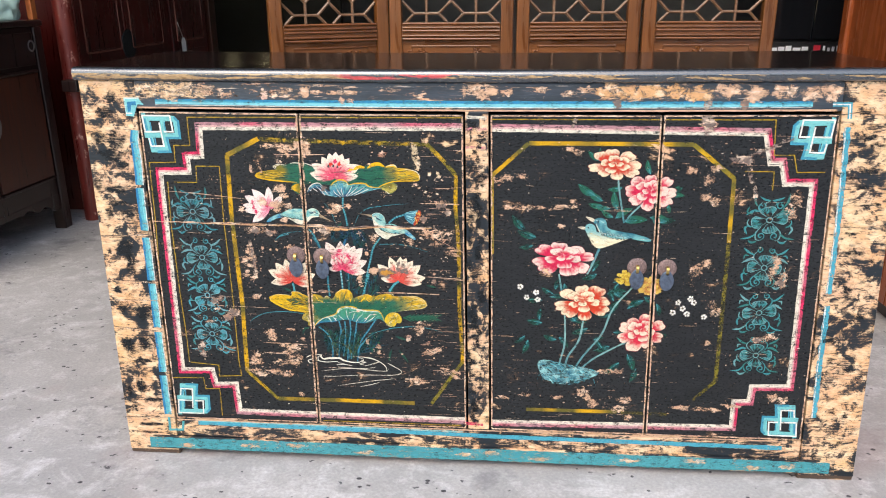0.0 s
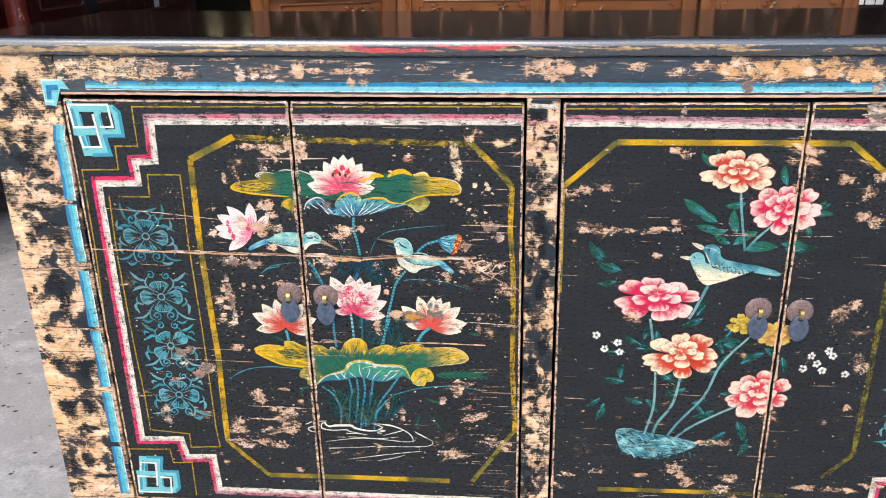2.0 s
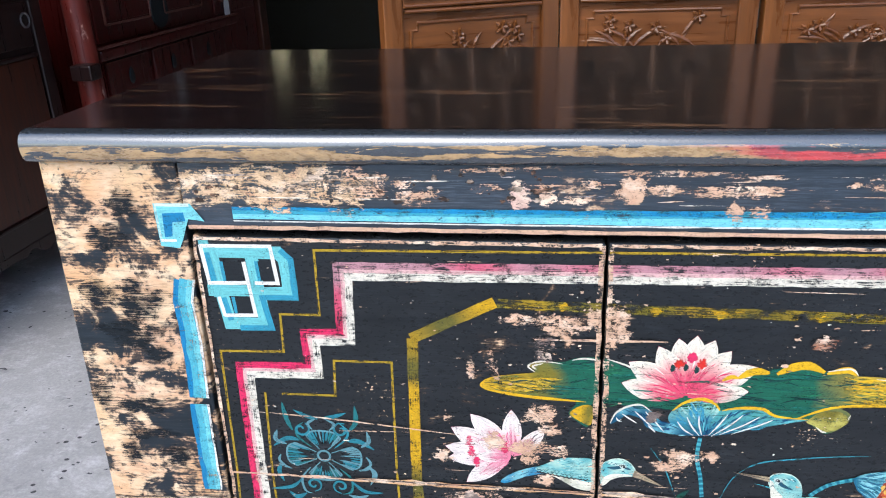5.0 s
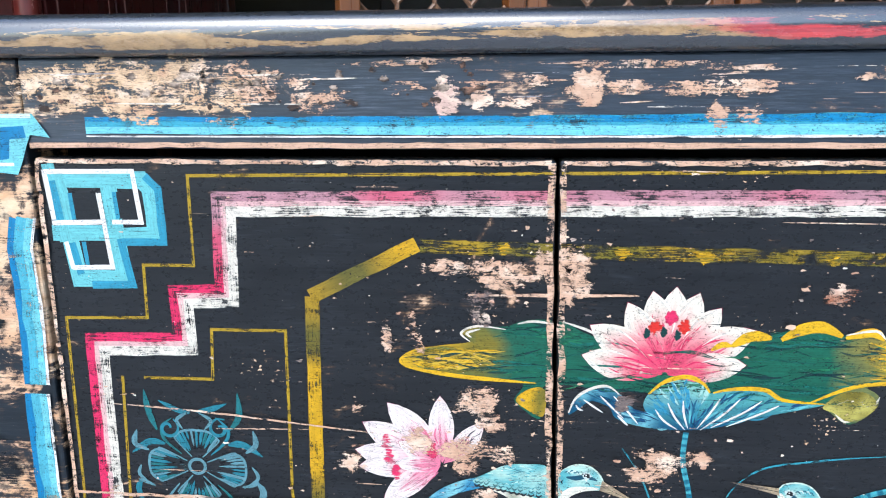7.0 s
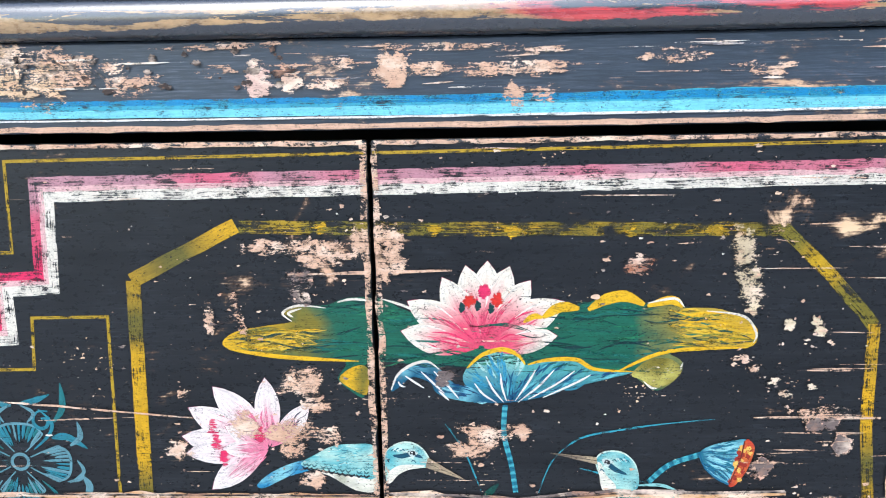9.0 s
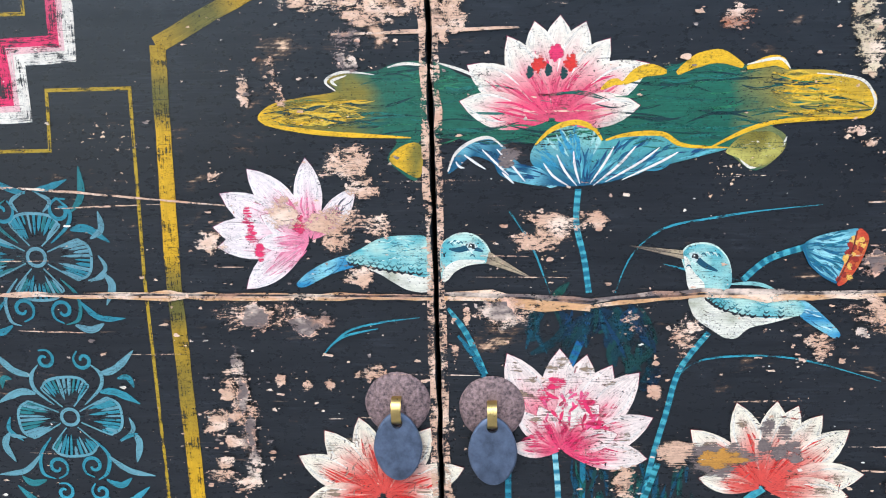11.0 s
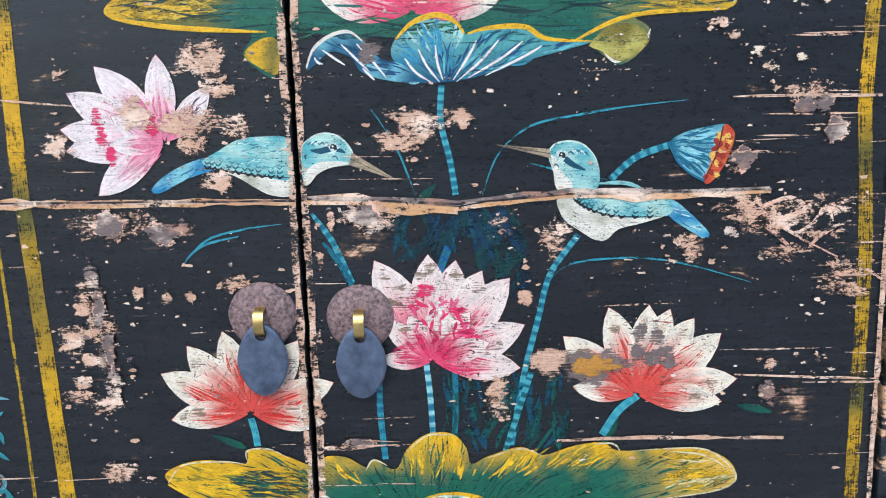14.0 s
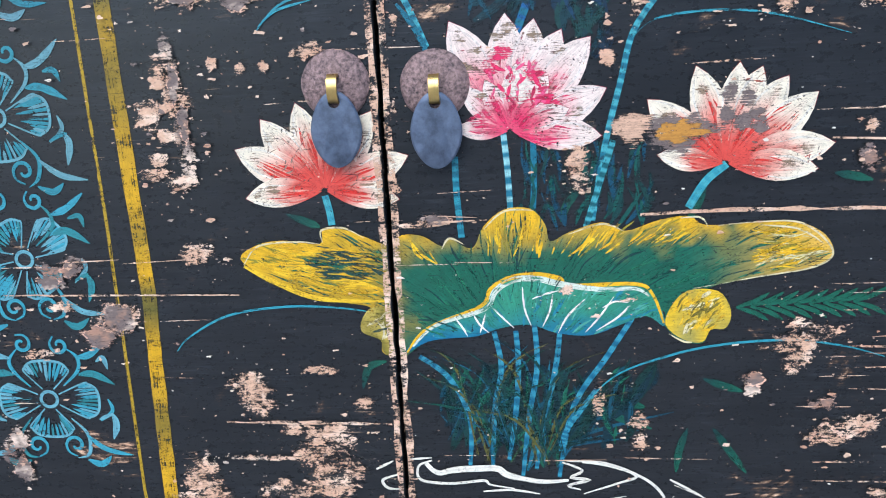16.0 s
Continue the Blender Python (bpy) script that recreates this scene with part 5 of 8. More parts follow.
b = lotus((0.039, 0.474), [(0.025, 0.529), (0.072, 0.522), (0.002, 0.520), (-0.016, 0.502), (0.093, 0.494), (0.051, 0.522), (-0.012, 0.471), (0.086, 0.467)], RED, lin(244, 233, 206), 0.34, ink=lin(96, 76, 66), mix=0.56)
dabs(b, [(-0.015, 0.502), (0.025, 0.527), (0.075, 0.521), (0.082, 0.468), (-0.011, 0.471)], 90, 0.8, (lin(150, 132, 116), lin(110, 98, 90)), 0.5, 6, 40, 60, 3)
rub_brown(b, [(-0.004, 0.496), (0.006, 0.508), (0.021, 0.515), (0.005, 0.476), (-0.004, 0.473), (0.066, 0.478), (0.074, 0.470), (0.066, 0.508), (0.081, 0.490)])
b.on_doors("lotus_bloom", "white lotus with red heart")
b = lotus((0.284, 0.481), [(0.266, 0.539), (0.291, 0.540), (0.304, 0.537), (0.319, 0.531), (0.238, 0.521), (0.336, 0.521), (0.244, 0.488), (0.347, 0.491), (0.338, 0.476)], RED, lin(244, 233, 206), 0.33, ink=lin(96, 76, 66), mix=0.56)
dabs(b, [(0.267, 0.536), (0.303, 0.536), (0.318, 0.528), (0.344, 0.490), (0.336, 0.477), (0.287, 0.483), (0.251, 0.491), (0.264, 0.518)], 130, 0.9, (lin(150, 132, 116), lin(170, 90, 70), lin(110, 98, 90)), 0.5, 6, 30, 60, 4)
b.blob(*(0.256, 0.500), 0.044, 0.024, CLAY, 0.85, 0.2, 2)
b.blob(*(0.256, 0.501), 0.03, 0.012, lin(196, 140, 60), 0.8, 0.2, 3)
b.blob(*(0.229, 0.504), 0.024, 0.02, PEACH, 0.8, 0.1, 6)
for k, p in enumerate([(0.286, 0.522), (0.296, 0.519), (0.301, 0.511), (0.293, 0.506), (0.285, 0.510), (0.304, 0.504)]):
    b.blob(*p, 0.011, 0.011, CLAY, 0.7, 0.2, k)
rub_brown(b, [(0.331, 0.489), (0.321, 0.481), (0.270, 0.526), (0.313, 0.522), (0.251, 0.513)])
b.on_doors("lotus_bloom", "white and red lotus worn in its centre")

# lower lily pad
pad = [(-0.020, 0.432), (-0.007, 0.441), (0.011, 0.443), (0.033, 0.440), (0.036, 0.450), (0.049, 0.449), (0.062, 0.444), (0.077, 0.438), (0.086, 0.444), (0.099, 0.443), (0.111, 0.436), (0.116, 0.441), (0.130, 0.434), (0.138, 0.448), (0.151, 0.458), (0.167, 0.458), (0.176, 0.448), (0.179, 0.437), (0.190, 0.442), (0.211, 0.448), (0.225, 0.442), (0.245, 0.448), (0.263, 0.450), (0.274, 0.444), (0.305, 0.445), (0.328, 0.444), (0.344, 0.436), (0.350, 0.424), (0.344, 0.418), (0.326, 0.413), (0.302, 0.410), (0.276, 0.404), (0.284, 0.398), (0.290, 0.389), (0.288, 0.379), (0.278, 0.377), (0.273, 0.368), (0.259, 0.371), (0.249, 0.381), (0.245, 0.392), (0.189, 0.403), (0.147, 0.389), (0.102, 0.375), (0.085, 0.364), (0.079, 0.363), (0.069, 0.366), (0.068, 0.375), (0.057, 0.380), (0.056, 0.387), (0.063, 0.397), (0.045, 0.401), (0.023, 0.408), (-0.003, 0.419)]
px = [p[0] for p in [(-0.021, 0.423), (0.024, 0.422), (0.061, 0.421), (0.090, 0.420), (0.218, 0.416), (0.276, 0.414), (0.350, 0.413)]]


z_top, z_mid = (0.156, 0.445)[1], (0.155, 0.433)[1]


def pad_tint(x, z):
    c = leaf_tint([(px[0], YELLOW), (px[1], blend(OLIVE, YELLOW, 0.6)), (px[2], blend(OLIVE, YELLOW, 0.5)), (px[3], GREEN), (px[3] + 0.02, GREEN), (px[4], GREEN), (px[5], GREEN), (px[6], blend(YELLOW, CREAM, 0.1))])(x, z)
    top = (z - z_mid) / (z_top - z_mid) + 1.6 * noise.noise(Vector((x * 120, z * 25, 9)))
    return blend(c, YELLOW, 0.9 * top)


b = Brush()
hub = (0.153, 0.366)
b.fill(pad, pad_tint, 0.97, grain=0.009, hub=hub)
gold = lin(242, 198, 40)
dabs(b, pad, 640, 1.2, (GREEN_D, lin(22, 84, 70), GREEN, lin(40, 116, 84)), 0.56, 26, 0, 6, 21, hub)
dabs(b, [(0.086, 0.443), (0.111, 0.436), (0.130, 0.434), (0.151, 0.458), (0.176, 0.448), (0.179, 0.437), (0.211, 0.447), (0.263, 0.450), (0.274, 0.444), (0.272, 0.434), (0.225, 0.430), (0.186, 0.426), (0.137, 0.430), (0.098, 0.423)], 420, 1.3, (YELLOW, gold, gold, LIME), 0.6, 20, 0, 10, 22, hub)
dabs(b, [(-0.018, 0.432), (-0.007, 0.441), (0.033, 0.440), (0.077, 0.435), (0.079, 0.413), (0.063, 0.403), (0.023, 0.410)], 260, 1.4, (YELLOW, gold, YELLOW, LIME), 0.6, 30, -12, 12, 23)
dabs(b, [(0.019, 0.434), (0.048, 0.436), (0.080, 0.430), (0.079, 0.417), (0.031, 0.414)], 110, 1.6, (GREEN_D, lin(40, 70, 60), GREEN), 0.52, 16, -12, 12, 24)
dabs(b, [(0.301, 0.442), (0.328, 0.443), (0.348, 0.426), (0.326, 0.414), (0.302, 0.413)], 180, 1.2, (YELLOW, gold, lin(226, 214, 160), LIME), 0.6, 28, 8, 14, 25)
for pts in ([(-0.018, 0.428), (-0.007, 0.440), (0.018, 0.442), (0.033, 0.440)], [(0.035, 0.441), (0.035, 0.449), (0.049, 0.450), (0.062, 0.443)], [(0.274, 0.443), (0.305, 0.445), (0.331, 0.443), (0.349, 0.426), (0.339, 0.416), (0.302, 0.410), (0.266, 0.404)], [(0.305, 0.443), (0.328, 0.440), (0.344, 0.430)], [(0.258, 0.449), (0.270, 0.449), (0.275, 0.443)], [(0.252, 0.375), (0.264, 0.369), (0.275, 0.374)], [(0.255, 0.386), (0.269, 0.382), (0.280, 0.391)], [(0.058, 0.382), (0.062, 0.391), (0.070, 0.386)], [(0.111, 0.434), (0.116, 0.441), (0.125, 0.437)], [(0.138, 0.446), (0.151, 0.457), (0.169, 0.457)], [(0.190, 0.441), (0.211, 0.447), (0.224, 0.442)]):
    b.stroke(pts, 1.2, lin(226, 214, 170), 0.66, (0.3, 0.2))
b.stroke([(-0.018, 0.427), (0.001, 0.416), (0.030, 0.404), (0.074, 0.401)], 3.4, gold, 0.8, (0.5, 0.3))
b.fill([(0.250, 0.381), (0.254, 0.394), (0.264, 0.403), (0.282, 0.402), (0.290, 0.389), (0.287, 0.378), (0.278, 0.377), (0.273, 0.369), (0.261, 0.371)], lambda x, z: blend(lin(228, 190, 40), lin(170, 160, 80), 0.3 + 2.0 * noise.noise(Vector((x * 70, z * 70, 3)))), 0.92, grain=0.006)
b.fill([(0.056, 0.387), (0.062, 0.396), (0.073, 0.397), (0.078, 0.391), (0.075, 0.365), (0.069, 0.368), (0.068, 0.375), (0.057, 0.380)], lambda x, z: blend(OLIVE, lin(214, 190, 90), 0.4 + 2.0 * noise.noise(Vector((x * 90, z * 90, 3)))), 0.86, grain=0.006)
dabs(b, [(0.254, 0.394), (0.264, 0.403), (0.282, 0.402), (0.290, 0.389), (0.287, 0.378), (0.261, 0.372)], 120, 1.5, (YELLOW, gold, lin(230, 218, 170), OLIVE), 0.6, 10, 50, 30, 27)
dabs(b, [(0.056, 0.387), (0.062, 0.396), (0.078, 0.395), (0.075, 0.367), (0.068, 0.375)], 60, 1.4, (OLIVE, GREEN_D, lin(226, 214, 170)), 0.62, 10, 50, 70, 28)
b.on_doors("lily_pad", "large yellow-edged green lily pad")
b = Brush()
cup = [(0.084, 0.366), (0.097, 0.381), (0.114, 0.390), (0.134, 0.395), (0.140, 0.406), (0.151, 0.414), (0.166, 0.416), (0.181, 0.413), (0.189, 0.407), (0.211, 0.408), (0.231, 0.407), (0.241, 0.401), (0.248, 0.390), (0.249, 0.380), (0.238, 0.387), (0.221, 0.381), (0.203, 0.375), (0.182, 0.377), (0.165, 0.383), (0.146, 0.381), (0.131, 0.376), (0.114, 0.375), (0.099, 0.373)]
b.fill(cup, rise((0.153, 0.373)[1], (0.154, 0.393)[1], lin(24, 112, 150), lin(60, 146, 116), 0.5), 1.0, grain=0.007, hub=(0.164, 0.358))
dabs(b, cup, 200, 1.6, (lin(90, 170, 150), lin(44, 126, 110), lin(40, 130, 150)), 0.7, 12, 0, 10, 26, (0.164, 0.358))
b.stroke([(0.085, 0.366), (0.099, 0.382), (0.134, 0.396), (0.141, 0.407), (0.153, 0.414), (0.169, 0.416), (0.184, 0.413), (0.191, 0.408), (0.231, 0.408), (0.242, 0.401), (0.249, 0.382)], 3.2, YELLOW, 0.85, (0.4, 0.4))
b.stroke([(0.089, 0.370), (0.105, 0.384), (0.136, 0.394), (0.144, 0.406), (0.156, 0.413), (0.171, 0.413), (0.186, 0.409), (0.211, 0.405), (0.231, 0.405), (0.240, 0.400)], 4.0, lin(214, 228, 210), 0.62, (0.3, 0.3))
for pts in ([(0.161, 0.408), (0.162, 0.394), (0.166, 0.382)], [(0.180, 0.403), (0.178, 0.392), (0.173, 0.381)], [(0.140, 0.397), (0.148, 0.388), (0.155, 0.381)], [(0.167, 0.400), (0.175, 0.403), (0.184, 0.405)], [(0.200, 0.399), (0.189, 0.388), (0.183, 0.377)], [(0.218, 0.400), (0.209, 0.387), (0.200, 0.377)], [(0.117, 0.389), (0.122, 0.382), (0.125, 0.376)], [(0.128, 0.393), (0.133, 0.384), (0.139, 0.378)], [(0.231, 0.398), (0.221, 0.387), (0.207, 0.378)], [(0.137, 0.391), (0.135, 0.384), (0.133, 0.378)], [(0.211, 0.393), (0.219, 0.397), (0.227, 0.396)]):
    b.stroke(pts, 1.2, WHITE, 0.72, (0.3, 0.2))
b.on_doors("leaf_underside", "green cupped leaf with white veins")

# water rings
b = Brush()
for pts, mm in (([(0.093, 0.287), (0.101, 0.280), (0.113, 0.282), (0.139, 0.283), (0.148, 0.278), (0.169, 0.273), (0.188, 0.274)], 4.4), ([(0.097, 0.289), (0.088, 0.285), (0.089, 0.275), (0.108, 0.272), (0.131, 0.274), (0.136, 0.271), (0.152, 0.268)], 1.9), ([(0.184, 0.287), (0.197, 0.281), (0.190, 0.276), (0.201, 0.274), (0.188, 0.270), (0.196, 0.267)], 2.0), ([(0.187, 0.288), (0.212, 0.286), (0.232, 0.277), (0.222, 0.272), (0.198, 0.264)], 1.9), ([(0.197, 0.287), (0.219, 0.283), (0.239, 0.274), (0.250, 0.262), (0.251, 0.252)], 1.9), ([(0.059, 0.283), (0.071, 0.289)], 2.0), ([(0.074, 0.279), (0.063, 0.275), (0.066, 0.269), (0.075, 0.268)], 1.9), ([(0.254, 0.274), (0.275, 0.262)], 1.8), ([(0.082, 0.290), (0.097, 0.291)], 1.6), ([(0.131, 0.266), (0.150, 0.267), (0.169, 0.264)], 1.7)):
    b.stroke(pts, mm, lin(240, 236, 218), 0.9, (0.6, 0.4), rag=0.12)
for pts in ([(0.092, 0.247), (0.161, 0.257), (0.243, 0.252), (0.257, 0.262)], [(0.098, 0.232), (0.188, 0.240), (0.270, 0.243), (0.286, 0.254), (0.257, 0.270)], [(0.131, 0.210), (0.214, 0.225), (0.269, 0.233)], [(0.098, 0.235), (0.133, 0.235)], [(0.134, 0.260), (0.189, 0.257), (0.226, 0.262)], [(0.186, 0.209), (0.214, 0.216), (0.235, 0.223)]):
    b.stroke(pts, 1.5, CREAM, 0.7, (0.4, 0.3))
b.on_doors("water_ring", "white ripple lines")


# ---- birds ----
def scallops(b, line, n, size, c=INK, a=0.85, mm=1.1):
    """A row of small arcs along a line, like the edges of feathers."""
    line = curve(line, 8)
    for k in range(n):
        p = Vector(line[int(k * (len(line) - 1) / n)])
        b.stroke([(p.x - size, p.y + 0.7 * size), (p.x - 0.2 * size, p.y - 0.3 * size), (p.x + size, p.y + 0.5 * size)], mm, c, a, (0.4, 0.4))


def kingfisher(q, head, throat, body, wing, tail, beak, stripe_, eye, edge, label):
    """A kingfisher in brushed paint: cream belly, scalloped turquoise wing, dark eye stripe, long beak."""
    b = Brush()

    def on(pts):
        return [q(*p) for p in pts]

    teal, light, cream = lin(92, 178, 182), lin(182, 220, 204), lin(234, 230, 210)
    b.fill(on(tail), lambda x, z: blend(lin(48, 136, 176), lin(136, 200, 206), 0.5 + 2 * noise.noise(Vector((x * 60, z * 200, 1)))), 0.92, grain=0.005)
    dabs(b, on(tail), 50, 0.9, (lin(36, 104, 140), lin(196, 226, 222)), 0.7, 12, 0, 14, 7, q(*wing[0]))
    b.fill(on(body), lambda x, z: blend(cream, lin(176, 176, 150), 0.15 + 1.6 * noise.noise(Vector((x * 90, z * 120, 4)))), 0.95, grain=0.005)
    dabs(b, on(body), 60, 0.6, (lin(130, 124, 108), lin(196, 190, 168), WHITE), 0.6, 4, -20, 30, 6)
    b.fill(on(wing), lambda x, z: blend(teal, light, 0.5 + 1.9 * noise.noise(Vector((x * 70, z * 110, 2)))), 0.96, grain=0.005)
    dabs(b, on(wing), 90, 0.7, (lin(60, 136, 146), lin(196, 228, 214), teal), 0.62, 6, 0, 24, 5)
    for k, sh in enumerate((0.0, 0.0028, 0.0054)):
        scallops(b, [(x, z + sh) for x, z in on(edge)], 11 - k, 0.0021 - 0.0003 * k, blend(INK, teal, 0.3 * k), 0.9 - 0.12 * k, 1.3 - 0.25 * k)
    b.stroke(on(edge), 0.9, INK, 0.75, (0.4, 0.4))
    b.fill(on(head), lambda x, z: blend(teal, light, 0.55 + 1.8 * noise.noise(Vector((x * 90, z * 90, 1)))), 0.97, grain=0.005)
    b.fill(on(throat), cream, 0.95, grain=0.006)
    b.stroke(on(head[1:-2]), 1.1, lin(206, 226, 208), 0.75, (0.3, 0.3))
    c0 = Vector(q(*eye))
    for k in range(9):
        u = k / 8
        p = Vector(q(*head[2])).lerp(Vector(q(*head[-3])), u) * 0.72 + c0 * 0.28 + Vector((0, 0.004 * math.sin(math.pi * u)))
        b.stroke([(p.x - 0.0018, p.y + 0.001), (p.x, p.y + 0.0022), (p.x + 0.0018, p.y)], 0.9, lin(220, 234, 220) if k % 2 else lin(40, 104, 118), 0.75, (0.4, 0.4))
    b.stroke(on(stripe_), 3.6, lin(24, 78, 98), 0.85, (0.2, 0.3))
    b.blob(*c0, 0.0056, 0.005, lin(206, 222, 212), 1.0, 0.7, 2)
    b.chip(*c0, 0.0042, 0.0038, INK, 5)
    b.chip(c0.x - 0.0006, c0.y + 0.0006, 0.0012, 0.0012, WHITE, 5)
    b.fill(on(beak), lambda x, z: blend(lin(186, 166, 132), lin(132, 116, 98), 0.4 + 2 * noise.noise(Vector((x * 90, z * 300, 1)))), 0.96, False, 0.004)
    b.stroke([q(*beak[1]), q(*(0.5 * (beak[0][0] + beak[2][0]), 0.5 * (beak[0][1] + beak[2][1])))], 0.7, INK, 0.7, (0.3, 0.6))
    b.on_doors("kingfisher", label)


kingfisher(lambda u, v: (0.027 + (u - 160) * 0.00031, 0.648 - (v - 75) * 0.000315),
           [(337, 165), (334, 120), (337, 92), (356, 76), (380, 69), (405, 74), (424, 90), (434, 110), (428, 128), (400, 128), (368, 140), (352, 158)],
           [(338, 166), (342, 140), (366, 124), (400, 122), (424, 124), (418, 130), (390, 134), (364, 146), (350, 162)],
           [(150, 118), (200, 110), (312, 120), (312, 182), (272, 184), (240, 168), (212, 150), (180, 136)],
           [(142, 116), (176, 96), (214, 77), (262, 72), (312, 80), (312, 152), (260, 148), (208, 138), (160, 128)],
           [(158, 108), (178, 118), (172, 130), (112, 148), (56, 174), (38, 168), (66, 142), (110, 120)],
           [(432, 106), (522, 163), (426, 130)], [(352, 100), (372, 102), (396, 98), (420, 106)], (398, 96),
           [(152, 128), (200, 137), (250, 146), (310, 151)], "turquoise painted kingfisher")
kingfisher(lambda u, v: (0.238 + (u - 220) * 0.0003, 0.606 - (v - 205) * 0.00031),
           [(286, 182), (291, 150), (281, 120), (256, 96), (226, 90), (200, 97), (190, 116), (200, 150), (208, 182), (246, 186)],
           [(206, 182), (198, 140), (194, 116), (204, 122), (214, 146), (236, 170), (234, 184)],
           [(208, 200), (250, 198), (330, 232), (425, 236), (380, 252), (332, 263), (306, 284), (280, 282), (250, 263), (225, 246), (212, 226)],
           [(245, 200), (300, 196), (380, 196), (424, 205), (440, 222), (428, 239), (380, 243), (330, 239), (280, 225), (255, 212)],
           [(420, 206), (446, 212), (490, 250), (514, 276), (505, 286), (478, 272), (432, 240)],
           [(192, 104), (78, 92), (194, 122)], [(204, 110), (216, 118), (236, 134), (262, 146)], (217, 117),
           [(246, 204), (272, 222), (326, 238), (426, 240)], "turquoise painted kingfisher with cream breast")
b = Brush()
b.stroke([(0.259, 0.616), (0.274, 0.616), (0.285, 0.6125)], 2.4, lin(140, 196, 190), 0.8, (0.4, 0.3))
b.on_doors("wing_tip", "turquoise brush stroke")
b = Brush()
pod = [(0.301, 0.640), (0.312, 0.646), (0.323, 0.648), (0.333, 0.649), (0.330, 0.638), (0.328, 0.624), (0.322, 0.616), (0.311, 0.622), (0.304, 0.630)]
b.fill(pod, lambda x, z: blend(CYAN_D, lin(130, 196, 204), 0.5 + 2.5 * noise.noise(Vector((x * 120, z * 60, 1)))), 0.96, grain=0.005, hub=(0.297, 0.639))
dabs(b, pod, 150, 1.4, (CYAN_D, lin(150, 210, 214), lin(30, 100, 130)), 0.75, 16, 0, 8, 14, (0.292, 0.640))
seat = [(0.332, 0.648), (0.337, 0.647), (0.339, 0.641), (0.334, 0.626), (0.326, 0.615), (0.322, 0.616), (0.326, 0.629)]
b.fill(seat, lambda x, z: blend(lin(196, 70, 44), lin(226, 130, 60), 0.4 + 2 * noise.noise(Vector((x * 150, z * 150, 1)))), 0.97, grain=0.005)
rng = random.Random(8)
for k in range(26):
    p = Vector((0.334, 0.646)).lerp(Vector((0.326, 0.618)), rng.random())
    b.blob(p.x + rng.uniform(-0.004, 0.004), p.y, 0.003, 0.003, rng.choice((lin(240, 190, 90), lin(160, 50, 36))), 0.95, 0.7, k)
b.stroke([(0.332, 0.648), (0.329, 0.633), (0.322, 0.616)], 1.0, lin(110, 40, 30), 0.75)
b.stroke([(0.301, 0.640), (0.305, 0.629), (0.313, 0.621), (0.322, 0.616)], 1.4, lin(30, 100, 130), 0.8)
b.on_doors("seed_pod", "turquoise lotus seed pod")


# ---- peonies on the second pair of doors ----
def fan(b, c, an, r, half, inner, outer, flat, seed, a=0.97, start=0.5):
    """One round peony petal, deep at its foot, with a pale rim and a shallow notch."""
    cx, cz = c
    pts = [(cx, cz)]
    notch = 0.07 if seed % 3 else 0.0
    for j in range(21):
        u = -1 + j / 10
        d = r * (0.52 + 0.48 * math.sqrt(max(0.0, 1 - abs(u) ** 2.3))) * (1 - notch * math.exp(-(u / 0.22) ** 2) + 0.07 * noise.noise(Vector((u * 1.6, seed, 5))))
        pts.append((cx + math.cos(an + half * u) * d, cz + math.sin(an + half * u) * d * flat))

    def tint(px_, pz_):
        dx, dz = px_ - cx, (pz_ - cz) / flat
        d, w = math.hypot(dx, dz) / r, math.atan2(dz, dx) - an
        w = math.atan2(math.sin(w), math.cos(w)) / half
        return blend(inner, outer, (d - start) / 0.24 + 0.2 * abs(w) ** 3 + 0.9 * noise.noise(Vector((w * 5, d * 1.5, seed))) + 0.5 * noise.noise(Vector((w * 13, d * 2, seed))))

    dark = [(cx + (px_ - cx) * 1.03, cz + (pz_ - cz) * 1.03) for px_, pz_ in pts]
    b.fill(dark, blend(inner, INK, 0.5), 0.75, False, 0.02)
    b.fill(pts, tint, a, False, 0.0035, c)
    b.stroke(pts[2:-1], 0.9, blend(outer, WHITE, 0.2), 0.5, (0.3, 0.3))


def peony(c, r, inner, outer, seed, flat=0.75, a=0.97):
    """Round petals with pale rims about a cup of smaller ones and a dark heart."""
    b = Brush()
    rng = random.Random(seed)
    cx, cz = c
    for n, rr, half, up, start in ((8, 0.97, 0.42, 0.0, 0.63), (5, 0.6, 0.52, 0.05, 0.54), (4, 0.36, 0.62, 0.12, 0.42)):
        turn = rng.uniform(0, 1)
        for k in sorted(range(n), key=lambda k: -math.sin(2 * math.pi * (k + turn) / n)):
            an = 2 * math.pi * (k + turn) / n + rng.uniform(-0.13, 0.13)
            fan(b, (cx, cz + up * r), an, r * rr * rng.uniform(0.86, 1.06), half * rng.uniform(0.88, 1.12), inner, outer, flat, seed * 31 + n * 7 + k, a, start + rng.uniform(-0.12, 0.1))
    for k in range(14):
        p, h_ = rng.uniform(-0.26, 0.26) * r, rng.uniform(0.04, 0.2) * r
        b.stroke([(cx + p, cz + h_), (cx + p * 1.3, cz + h_ + 0.05 * r)], 1.3, rng.choice((lin(110, 30, 40), lin(150, 110, 50), INK)), 0.8, (0.6, 0.2))
    b.on_doors("peony", "painted peony bloom")


